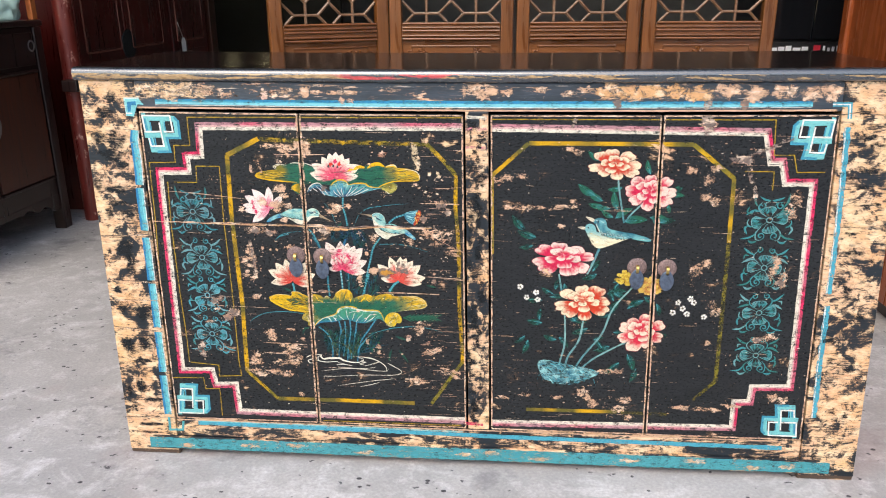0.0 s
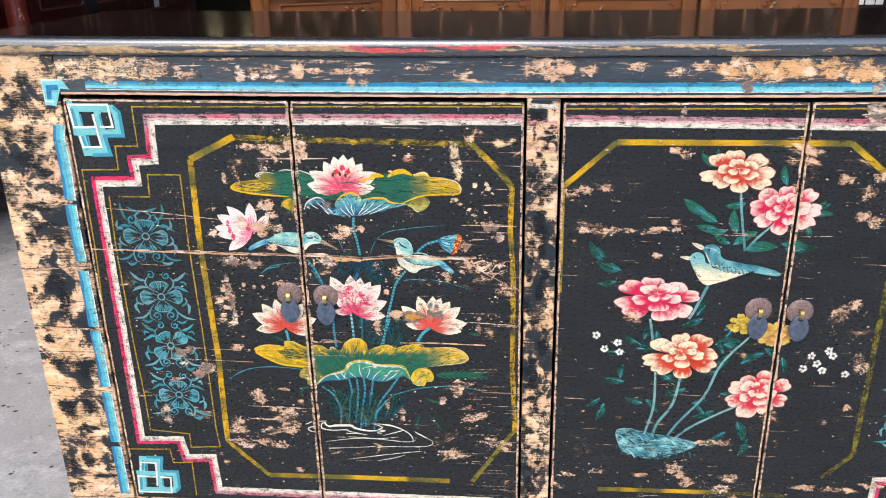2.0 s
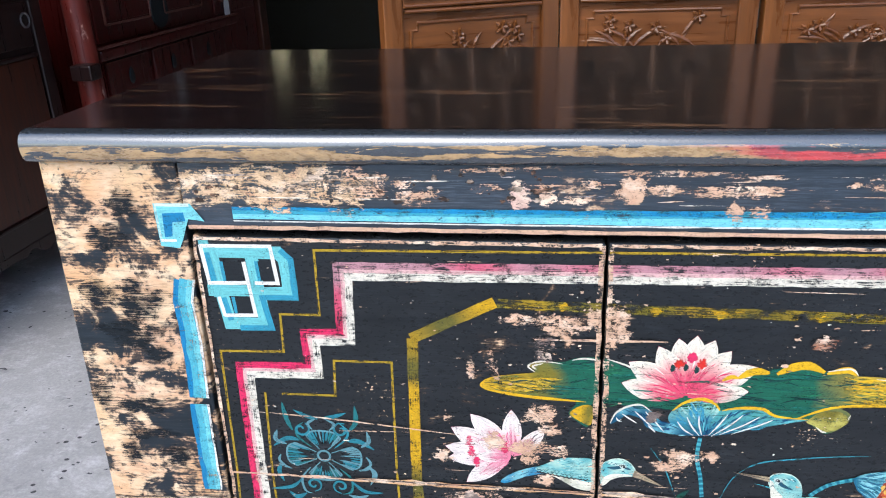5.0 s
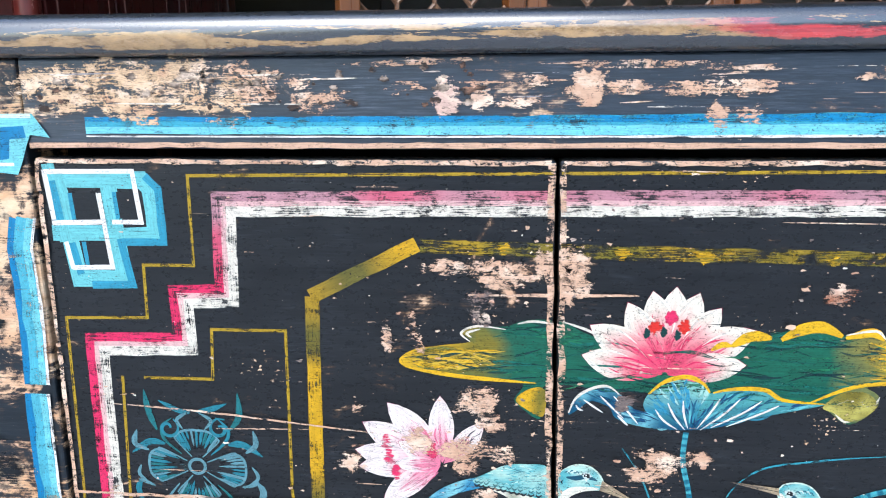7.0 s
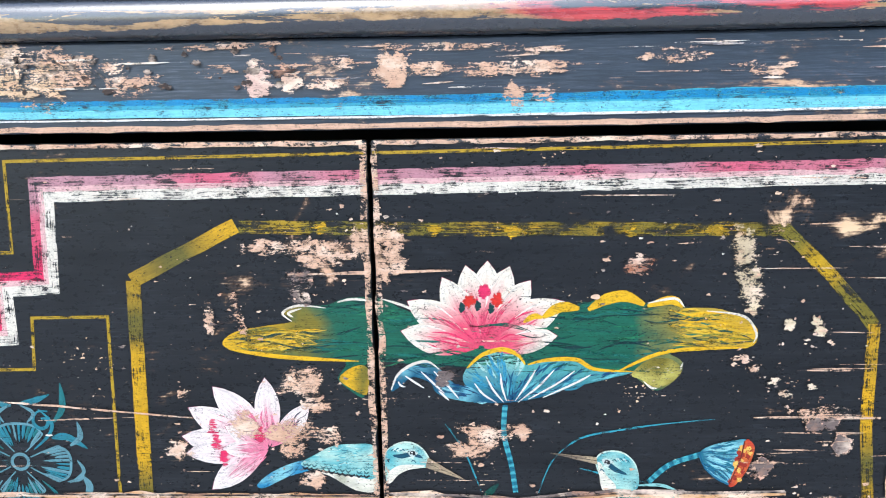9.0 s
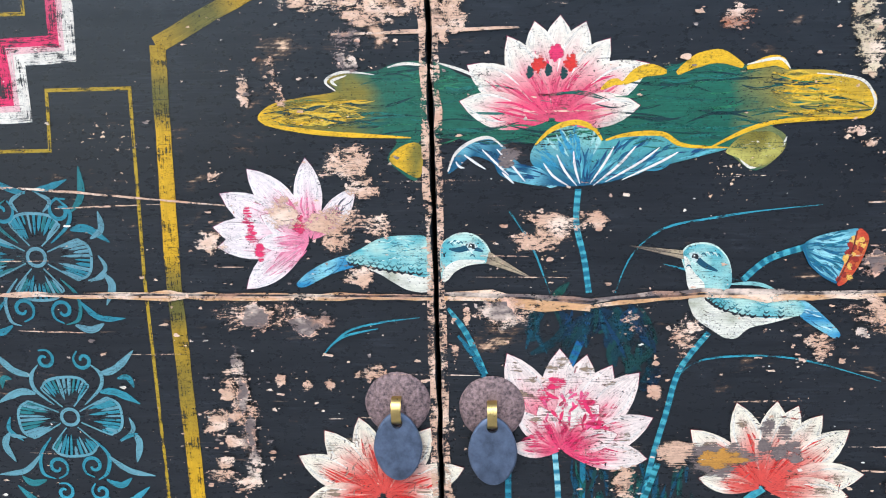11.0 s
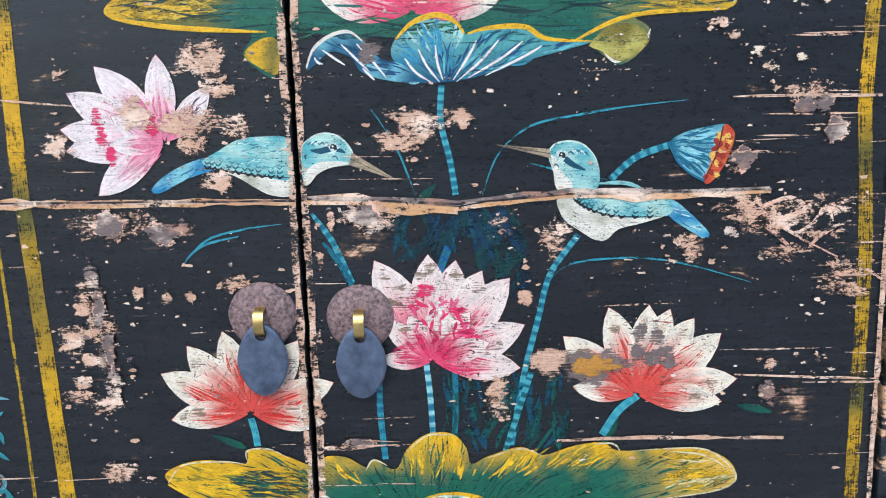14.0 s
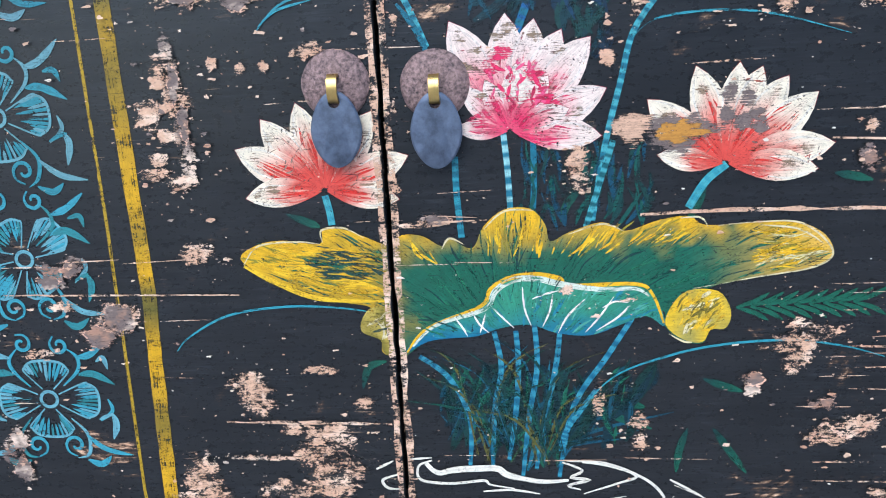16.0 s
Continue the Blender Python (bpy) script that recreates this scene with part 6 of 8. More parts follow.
def leaves(spots, c=GREEN, a=0.75, ln=0.05, seed=0):
    b = Brush()
    rng = random.Random(seed)
    for x, z, an, *long_ in spots:
        t = radians(an)
        l = long_[0] if long_ else ln * rng.uniform(0.8, 1.2)
        tip = (x + math.cos(t) * l, z + math.sin(t) * l)
        b.petal((x, z), tip, 0.36, blend(c, TEAL, 0.35), c, a, 0.45, 0.06, None, 0.4)
        b.stroke([(x, z), tip], 1.3, blend(TEAL, CYAN_L, 0.2), 0.58, (1, 0.2))
    b.on_doors("peony_leaf", "dark green brushed leaves", kind="stuff")


def spots(pts, angles):
    return [(x, z, an) for (x, z), an in zip(pts, angles)]


leaves([(0.733, 0.676, 146, 0.04), (0.716, 0.688, 146, 0.045), (0.749, 0.660, 175, 0.032), (0.735, 0.664, 170, 0.034), (0.765, 0.657, 103, 0.042), (0.773, 0.706, 187, 0.032), (0.762, 0.638, 33, 0.042), (0.781, 0.631, 5, 0.05), (0.835, 0.641, -8, 0.042), (0.842, 0.634, -42, 0.024), (0.724, 0.765, 145, 0.034), (0.727, 0.768, 105, 0.024), (0.829, 0.736, 105, 0.032), (0.873, 0.690, 0, 0.032), (0.879, 0.694, 55, 0.022), (0.868, 0.672, -70, 0.024), (0.757, 0.640, 150, 0.03)], GREEN, 0.74, 0.04, 1)
leaves(spots([(0.568, 0.608), (0.593, 0.592), (0.587, 0.573), (0.766, 0.489), (0.755, 0.462), (0.737, 0.447), (0.801, 0.428), (0.836, 0.457), (0.764, 0.413), (0.676, 0.397), (0.716, 0.377), (0.647, 0.346), (0.613, 0.388), (0.582, 0.344), (0.857, 0.352), (0.809, 0.315), (0.792, 0.293), (0.769, 0.335), (0.831, 0.279), (0.611, 0.444), (0.635, 0.459), (0.720, 0.515), (0.853, 0.629), (0.872, 0.686)], (130, 160, 190, 20, 10, 200, 30, 320, 60, 350, 200, 160, 170, 250, 20, 290, 220, 200, 250, 180, 150, 60, 10, 40)), blend(GREEN, GREEN_D, 0.5), 0.58, 0.038, 2)
more = [(x, z, (k * 67) % 360) for k, (x, z) in enumerate([(0.628, 0.452), (0.639, 0.469), (0.682, 0.513), (0.730, 0.509), (0.659, 0.485), (0.770, 0.463), (0.809, 0.431), (0.770, 0.445), (0.765, 0.411), (0.778, 0.489), (0.652, 0.354), (0.730, 0.348), (0.606, 0.395), (0.687, 0.397), (0.575, 0.355), (0.865, 0.441), (0.774, 0.369), (0.808, 0.329), (0.752, 0.328), (0.836, 0.448), (0.711, 0.467)])]
leaves(more, lin(20, 74, 62), 0.62, 0.03, 5)
for pts, mm in (([(0.761, 0.735), (0.768, 0.691), (0.781, 0.628)], 4.5), ([(0.819, 0.673), (0.797, 0.650), (0.784, 0.632)], 4.5), ([(0.646, 0.507), (0.654, 0.466)], 5), ([(0.708, 0.508), (0.717, 0.529), (0.732, 0.569)], 6), ([(0.663, 0.411), (0.666, 0.340), (0.656, 0.288), (0.654, 0.258)], 5), ([(0.707, 0.419), (0.698, 0.348), (0.674, 0.303), (0.667, 0.256)], 5.5), ([(0.810, 0.479), (0.770, 0.427), (0.748, 0.363), (0.707, 0.304), (0.681, 0.252)], 5), ([(0.819, 0.354), (0.758, 0.318), (0.720, 0.290), (0.690, 0.252)], 5)):
    one("peony_stem", "pale turquoise stem")(pts, 0.85 * mm, lin(142, 186, 182), 0.72, (0.8, 1), c2=lin(70, 136, 146))
b = Brush()
b.fill([(0.606, 0.287), (0.627, 0.295), (0.656, 0.288), (0.721, 0.276), (0.748, 0.265), (0.723, 0.249), (0.678, 0.232), (0.638, 0.240), (0.618, 0.250)], lambda x, z: blend(CYAN_D, CYAN_L, 0.5 + 2 * noise.noise(Vector((x * 60, z * 90, 2)))), 0.58)
dabs(b, [(0.601, 0.289), (0.655, 0.294), (0.750, 0.268), (0.723, 0.243), (0.671, 0.226), (0.615, 0.239)], 120, 2.4, (CYAN_L, TEAL, CYAN_D, GREEN_D), 0.7, 16, -20, 40, 31)
for k in range(12):
    x, z = Vector((0.611, 0.257)).lerp(Vector((0.736, 0.249)), k / 11)
    b.stroke([(x, z), (x - 0.006 + 0.001 * k, z - 0.016)], 1.6, TEAL, 0.55, (1, 0.1))
b.on_doors("painted_rock", "turquoise brushed rock")
peony((0.755, 0.755), 0.058, lin(204, 58, 36), lin(242, 224, 190), 1, 0.62)
peony((0.834, 0.697), 0.058, lin(216, 30, 76), lin(242, 216, 200), 2, 0.78)
peony((0.654, 0.543), 0.072, lin(214, 30, 78), lin(242, 216, 202), 3, 0.6)
peony((0.703, 0.440), 0.066, lin(206, 62, 36), lin(242, 226, 190), 4, 0.7)
peony((0.837, 0.370), 0.057, lin(212, 40, 66), lin(242, 218, 194), 5, 0.84)
peony((0.849, 0.484), 0.032, lin(190, 130, 70), lin(226, 190, 90), 6, 0.75, 0.8)
peony((0.793, 0.501), 0.026, lin(180, 140, 40), lin(224, 196, 80), 7, 0.75, 0.8)
b = Brush()
plume = lin(112, 182, 184)
b.fill([(0.837, 0.594), (0.836, 0.586), (0.792, 0.594), (0.776, 0.605), (0.798, 0.605)], lambda x, z: blend(CYAN_D, plume, 0.5 + 2 * noise.noise(Vector((x * 60, z * 140, 1)))), 0.95, grain=0.006)
b.fill([(0.701, 0.606), (0.698, 0.617), (0.707, 0.625), (0.719, 0.620), (0.726, 0.606), (0.751, 0.611), (0.781, 0.602), (0.799, 0.596), (0.778, 0.586), (0.748, 0.574), (0.729, 0.569), (0.715, 0.580)], rise((0.728, 0.587)[1], (0.726, 0.606)[1], lin(244, 232, 196), blend(plume, CYAN_L, 0.3), 0.3), 0.97, grain=0.006)
b.fill([(0.716, 0.632), (0.730, 0.639), (0.742, 0.632), (0.749, 0.615), (0.781, 0.607), (0.805, 0.596), (0.778, 0.591), (0.749, 0.596), (0.732, 0.604), (0.723, 0.619)], lambda x, z: blend(lin(48, 118, 136), plume, 0.6 + 2.2 * noise.noise(Vector((x * 70, z * 70, 1)))), 0.96, grain=0.006)
for tip, base in (((0.698, 0.641), (0.718, 0.631)), ((0.682, 0.617), (0.700, 0.614))):
    b.petal(base, tip, 0.34, lin(240, 232, 206), lin(226, 214, 186), 0.95, 0.3)
    b.stroke([base, tip], 0.7, INK, 0.7, (1, 0.3))
b.stroke([(0.721, 0.626), (0.728, 0.611), (0.737, 0.600)], 1.6, lin(232, 232, 214), 0.8, (0.4, 0.3))
for p in [(0.726, 0.629), (0.705, 0.616)]:
    b.chip(*p, 0.0048, 0.0048, INK, 3)
for k in range(9):
    x, z = Vector((0.733, 0.604)).lerp(Vector((0.782, 0.594)), k / 8)
    b.stroke([(x - 0.002, z + 0.004), (x + 0.002, z - 0.005)], 2.6, INK, 0.95, (0.4, 0.4))
    b.stroke([(x + 0.001, z + 0.005), (x + 0.005, z - 0.003)], 1.2, CREAM, 0.8, (0.4, 0.4))
dabs(b, [(0.735, 0.615), (0.781, 0.606), (0.805, 0.596), (0.778, 0.593), (0.747, 0.598)], 60, 1.1, (lin(30, 96, 124), lin(160, 212, 214), INK), 0.75, 9, -12, 14, 32)
dabs(b, [(0.708, 0.604), (0.737, 0.593), (0.773, 0.587), (0.729, 0.573)], 50, 1.0, (lin(206, 186, 130), lin(250, 246, 226)), 0.7, 9, -25, 20, 33)
scallops(b, [(0.737, 0.600), (0.757, 0.593), (0.784, 0.590), (0.802, 0.594)], 13, 0.0024, INK, 0.95, 1.5)
scallops(b, [(0.742, 0.606), (0.762, 0.600), (0.790, 0.598)], 9, 0.0022, lin(40, 100, 116), 0.85, 1.1)
scallops(b, [(0.722, 0.633), (0.734, 0.630), (0.744, 0.622)], 6, 0.0016, lin(190, 222, 216), 0.8, 0.9)
scallops(b, [(0.708, 0.594), (0.714, 0.586), (0.720, 0.582)], 4, 0.002, INK, 0.9, 1.5)
b.on_doors("songbird", "pair of turquoise and cream painted songbirds")
b = Brush()
for k, p in enumerate([(0.561, 0.475), (0.576, 0.450), (0.597, 0.462), (0.601, 0.444), (0.912, 0.445), (0.923, 0.431), (0.902, 0.421), (0.938, 0.455), (0.933, 0.418), (0.971, 0.412), (0.946, 0.446)]):
    for j in range(5):
        an = 2 * math.pi * j / 5 + k
        b.blob(p[0] + 0.0044 * math.cos(an), p[1] + 0.0044 * math.sin(an), 0.0054, 0.0054, WHITE, 0.85, 0.3, j)
    b.chip(*p, 0.0022, 0.0022, OLIVE, k)
b.on_doors("small_blossom", "small white blossoms", kind="stuff")

# ---- frame paint, worn edges and patches ----
PARTS = {o.name.split(".")[0]: o for o in side.children}
rail, low_rail, plinth, mid_post = PARTS["top_rail"], PARTS["bottom_rail"], PARTS["base_board"], PARTS["middle_post"]
stiles = [o for o in side.children if o.name.startswith("stile")]
BLUE = lin(70, 168, 190)
b = Brush()
stripe = [(x, 0.8835 + sag(x)) for x in (-0.236, -0.12, 0.0, 0.13, 0.27, 0.45, 0.63, 0.8, 0.96, 1.141)]
b.stroke(stripe, 14, BLUE, 0.7, (0.6, 0.6), round_=False, rag=0.1)
b.stroke([(x, z + 0.004) for x, z in stripe], 5, lin(32, 136, 184), 0.56, (0.6, 0.6), round_=False, rag=0.2)
b.stroke([(x, z - 0.0032) for x, z in stripe], 7, lin(126, 210, 222), 0.76, (0.6, 0.6), round_=False, rag=0.15)
b.stroke([(x, z - 0.0072) for x, z in stripe], 1.6, WHITE, 0.7, (0.6, 0.6), round_=False, rag=0.4)
b.stroke([(x, 0.8705 + sag(x)) for x in (-0.277, -0.12, 0.05, 0.25, 0.45, 0.65, 0.85, 1.0, 1.19)], 3.6, PEACH, 0.86, round_=False, rag=0.3)
b.stroke([(1.180, 0.884), (1.214, 0.884), (1.217, 0.855)], 9, BLUE, 0.8, round_=False)
b.stroke([(1.180, 0.884), (1.214, 0.884), (1.217, 0.855)], 2.5, WHITE, 0.8, round_=False)
b.on("turquoise_stripe", rail, M_PAINT_STILE)
b = Brush()
LIGHT, DEEP = lin(126, 208, 214), lin(30, 128, 176)
b.fill([(-0.306, 0.893), (-0.273, 0.893), (-0.262, 0.877), (-0.276, 0.879), (-0.280, 0.870), (-0.284, 0.860), (-0.288, 0.852), (-0.305, 0.854)], LIGHT, 0.95, False)
b.fill([(-0.299, 0.884), (-0.280, 0.885), (-0.279, 0.877), (-0.291, 0.876), (-0.293, 0.863), (-0.300, 0.862)], DEEP, 0.9, False)
b.stroke([(-0.305, 0.8915), (-0.274, 0.8915)], 2.4, lin(214, 232, 224), 0.85, round_=False, rag=0.2)
b.stroke([(-0.3045, 0.859), (-0.290, 0.859)], 2.4, WHITE, 0.9, round_=False, rag=0.2)
b.stroke([(-0.3045, 0.891), (-0.304, 0.860)], 2.0, lin(190, 226, 220), 0.7, round_=False, rag=0.2)
for pts in ([(-0.292, 0.822), (-0.297, 0.800), (-0.296, 0.773), (-0.296, 0.737), (-0.298, 0.699)], [(-0.299, 0.692), (-0.300, 0.640), (-0.300, 0.592)], [(-0.300, 0.575), (-0.300, 0.470)], [(-0.300, 0.462), (-0.301, 0.350)], [(-0.301, 0.338), (-0.302, 0.232)], [(-0.303, 0.222), (-0.303, 0.115)]):
    b.stroke([(x - 0.0035, z) for x, z in pts], 6.5, DEEP, 0.8, round_=False, rag=0.2)
    pts = [(x + 0.0045, z) for x, z in pts]
    b.stroke(pts, 13.0, blend(BLUE, LIGHT, 0.25), 0.74, round_=False, rag=0.25)
    b.stroke([(x + 0.003, z) for x, z in pts], 5.0, LIGHT, 0.66, round_=False, rag=0.4)
    b.stroke([(x + 0.0068, z) for x, z in pts], 2.2, WHITE, 0.62, round_=False, rag=0.6)
b.on("turquoise_stripe", stiles[0], M_PAINT_STILE)
b = Brush()
for pts in ([(-0.405, 0.577), (-0.285, 0.583)], [(-0.405, 0.470), (-0.29, 0.465)], [(-0.408, 0.419), (-0.289, 0.420)], [(-0.405, 0.350), (-0.287, 0.340)], [(-0.411, 0.104), (-0.286, 0.106)]):
    b.stroke(pts, 1.4, INK, 0.95, round_=False, rag=0.4)
    b.stroke([(x, z - 0.0016) for x, z in pts], 1.6, lin(228, 190, 156), 0.6, round_=False, rag=0.6)
tagged(b.on("joint_line", stiles[0], M_FLAKE), kind="stuff")
b = Brush()
for pts in ([(1.200, 0.863), (1.230, 0.868), (1.283, 0.863)], [(1.244, 0.271), (1.338, 0.267)], [(1.222, 0.626), (1.306, 0.625)]):
    b.stroke(pts, 1.4, INK, 0.95, round_=False, rag=0.4)
tagged(b.on("joint_line", stiles[1], M_FLAKE), kind="stuff")
b = Brush()
for pts in ([(1.216, 0.838), (1.228, 0.616), (1.231, 0.473)], [(1.233, 0.446), (1.236, 0.321), (1.243, 0.167)]):
    b.stroke(pts, 12, BLUE, 0.7, round_=False, rag=0.25)
    b.stroke([(x - 0.004, z) for x, z in pts], 3, WHITE, 0.55, round_=False, rag=0.5)
b.on("turquoise_stripe", stiles[1], M_PAINT_STILE)
b = Brush()
b.stroke([(-0.226, 0.094), (0.432, 0.088), (0.498, 0.086), (1.182, 0.084)], 11, BLUE, 0.78, round_=False, rag=0.15)
b.stroke([(-0.225, 0.100), (0.432, 0.096)], 3, CYAN_L, 0.7, round_=False, rag=0.2)
b.stroke([(-0.275, 0.1015), (1.19, 0.1015)], 3, PEACH, 0.75, round_=False, rag=0.3)
b.stroke([(-0.300, 0.107), (-0.301, 0.071), (-0.268, 0.073), (-0.264, 0.097)], 6, CYAN, 0.8, round_=False)
b.on("turquoise_stripe", low_rail, M_PAINT_STILE)
b = Brush()
b.stroke([(-0.355, 0.0365), (1.295, 0.0365)], 32, lin(72, 158, 168), 0.72, (0.9, 0.9), round_=False, rag=0.1)
ob = b.on("turquoise_coat", plinth, M_PAINT_STILE)
ob.location.y = -0.0042
b = Brush()
for z in (0.79, 0.83):
    b.stroke([(0.437, z), (0.481, z)], 6, ROSE, 0.5, round_=False, rag=0.2)
b.stroke([(0.437, 0.855), (0.481, 0.853)], 7, CREAM, 0.6, round_=False, rag=0.2)
b.stroke([(0.437, 0.12), (0.481, 0.118)], 8, PINK, 0.6, round_=False, rag=0.2)
tagged(b.on("paint_rest", mid_post, M_PAINT_STILE), kind="stuff")
M_REST = film("lacquer_rest", None)
SOOT = tuple(1.4 * c for c in BLACK)
b = Brush()
rng = random.Random(12)
for k in range(46):
    z = 0.12 + 0.73 * (k + rng.random()) / 46
    b.blob(rng.uniform(0.443, 0.476), z, rng.uniform(0.01, 0.03), rng.uniform(0.008, 0.034), SOOT, 0.6, 0.08, k)
tagged(b.on("lacquer_rest", mid_post, M_REST, "islands of old black lacquer"), kind="stuff")

# worn door edges
for k, (lo, hi, d) in enumerate(DOORS):
    b = Brush()
    xl, xr = splay(lo + 0.0025, 0, ZD0)[0], splay(hi - 0.0025, 0, ZD0)[0]
    xa_, xb_ = splay(lo + 0.0025, 0, ZD1)[0], splay(hi - 0.0025, 0, ZD1)[0]
    za, zb = ZD1 + sag(xa_) - 0.002, ZD1 + sag(xb_) - 0.002
    for pts, mm, a in (([(xa_, za), (xb_, zb)], 3.0, 0.66), ([(xl, ZD0 + 0.002), (xr, ZD0 + 0.002)], 3.2, 0.64), ([(xa_, za), (xl, ZD0 + 0.002)], 3.2, 0.6), ([(xb_, zb), (xr, ZD0 + 0.002)], 3.2, 0.62)):
        if (k == 0 and pts[0][0] == xb_) or (k == 1 and pts[1][0] == xl and pts[0][0] == xa_):
            mm, a = 4.2, 0.5
        b.stroke(pts, mm, PEACH, a, round_=False, rag=0.45, seed=k)
    b.on("worn_edge", d, M_FLAKE)

# rests of lacquer, and pale rubbed places, on the corner posts
for post_, dx, mir in ((stiles[0], 0.0, 1), (stiles[1], 0.918, -1)):
    b = Brush()
    rng = random.Random(5 + mir)
    for k, (x, z, w, h) in enumerate(((-0.334, 0.893, 30, 24), (-0.357, 0.861, 34, 22), (-0.372, 0.805, 40, 30), (-0.336, 0.80, 50, 40), (-0.35, 0.765, 56, 30), (-0.326, 0.745, 30, 16), (-0.392, 0.70, 20, 24), (-0.355, 0.687, 44, 18), (-0.353, 0.656, 50, 12), (-0.331, 0.63, 30, 22), (-0.376, 0.633, 22, 30), (-0.351, 0.548, 44, 44), (-0.342, 0.506, 22, 44), (-0.389, 0.54, 12, 16), (-0.384, 0.445, 24, 18), (-0.33, 0.388, 46, 40), (-0.378, 0.398, 24, 18), (-0.378, 0.300, 32, 44), (-0.333, 0.308, 30, 36), (-0.35, 0.26, 50, 12), (-0.392, 0.18, 18, 40), (-0.36, 0.19, 22, 40), (-0.34, 0.155, 40, 10), (-0.385, 0.13, 20, 26), (-0.345, 0.085, 70, 10), (-0.35, 0.062, 60, 8))):
        x = x if mir > 0 else dx - x + rng.uniform(-0.012, 0.012)
        z = z if mir > 0 else z + rng.uniform(-0.03, 0.03)
        b.blob(x, min(max(z, 0.05), 0.91), w * (0.0011 if mir > 0 else 0.0009), h * (0.0011 if mir > 0 else 0.0005), SOOT, 0.62 if mir > 0 else 0.54, 0.08, k * 3 + (mir < 0))
    tagged(b.on("lacquer_rest", post_, M_REST, "islands of old black lacquer"), kind="stuff")

# rests of bare wood on the top rail, with streaks of painted sheen
RNG = random.Random(77)
b = Brush()


def rub(pts, w, h, c=PEACH, a=0.7):
    for k, (x, z) in enumerate(pts if isinstance(pts, list) else [pts]):
        b.blob(x, min(max(z, 0.874 + sag(x) + h / 2300), 0.926 + sag(x) - h / 2300), w / 1000, h / 1000, c, a * 0.86, 0.02, int(abs(x * 700)) % 89 + k)


rub([(-0.248, 0.910), (-0.220, 0.914), (-0.193, 0.911), (-0.165, 0.912), (-0.139, 0.908), (-0.205, 0.904), (-0.15, 0.902)], 66, 34, lin(224, 190, 152), 0.7)
rub([(-0.117, 0.905), (-0.101, 0.912), (-0.080, 0.899), (-0.131, 0.918)], 44, 16, PEACH, 0.62)
rub((0.006, 0.901), 20, 26, lin(226, 190, 172), 0.98)
rub((0.028, 0.901), 15, 20, lin(222, 186, 160), 0.95)
rub((0.093, 0.906), 24, 24, PEACH, 0.86)
rub([(0.061, 0.910), (0.052, 0.897), (-0.021, 0.907)], 26, 8, PEACH, 0.66)
rub([(0.106, 0.920), (0.153, 0.919), (0.183, 0.916), (-0.029, 0.922), (-0.008, 0.923)], 60, 5, PEACH, 0.6)
rub([(0.166, 0.906), (0.154, 0.903), (0.184, 0.903)], 40, 8, PEACH, 0.52)
rub([(0.192, 0.889), (0.174, 0.888)], 20, 14, PEACH, 0.8)
rub([(0.460, 0.906), (0.442, 0.912), (0.478, 0.900), (0.460, 0.917), (0.489, 0.912)], 34, 28, PEACH, 0.72)
rub([(0.524, 0.906), (0.594, 0.912), (0.652, 0.903), (0.686, 0.912)], 40, 16, PEACH, 0.64)
rub([(0.738, 0.912), (0.778, 0.907), (0.823, 0.915), (0.869, 0.907), (0.914, 0.904)], 60, 36, lin(222, 172, 122), 0.82)
rub([(0.969, 0.913), (1.026, 0.904), (1.081, 0.908), (1.137, 0.904), (1.170, 0.908)], 60, 34, PEACH, 0.78)
rub([(0.193, 0.905), (0.277, 0.911), (0.336, 0.902), (0.120, 0.905)], 40, 10, PEACH, 0.62)
rub([(0.934, 0.879), (1.007, 0.879), (0.751, 0.878)], 22, 20, CLAY, 0.9)
# Thin streaks: peach and cream for wood, grey to imitate the sheen.
for k in range(80):
    x, z = RNG.uniform(-0.27, 1.13), RNG.uniform(0.893, 0.922)
    l = RNG.uniform(0.012, 0.07)
    b.stroke([(x, z), (x + l, z + RNG.uniform(-0.001, 0.001))], RNG.uniform(0.4, 1.4), RNG.choice((PEACH, PEACH, CREAM, lin(150, 150, 156))), RNG.uniform(0.4, 0.58), (0.2, 0.2), rag=0.4, seed=k)
tagged(b.on("bare_patch", rail, M_RUB, "peach bare wood, with grey streaks for the rail's sheen"), kind="stuff")
b = Brush()
for k in range(70):
    x, z = RNG.uniform(-0.27, 0.03), RNG.uniform(0.895, 0.92)
    w = RNG.uniform(0.0012, 0.0045)
    b.blob(x, z, w * RNG.uniform(0.8, 2.2), w, lin(60, 48, 42), 0.9, 0.5, k)
for k in range(26):
    x, z = -0.14 + RNG.uniform(-0.04, 0.05), RNG.uniform(0.908, 0.92)
    b.stroke([(x, z), (x + 0.012, z - 0.012)], 0.8, INK, 0.6, (0.3, 0.2))
tagged(b.on("dark_pit", rail, M_FLAKE, "dark pits and scratches in the bare wood"), kind="stuff")
b = Brush()
for k, x in enumerate((-0.26, -0.1, 0.02, 0.19, 0.44, 0.5, 0.62, 0.83, 0.98, 1.12, 1.2)):
    b.blob(x, 0.03 + 0.006 * (k % 3), 0.05, 0.012, lin(206, 172, 138), 0.66, 0.1, k)
ob = tagged(b.on("bare_patch", plinth, M_FLAKE), kind="stuff")
ob.location.y = -0.0042

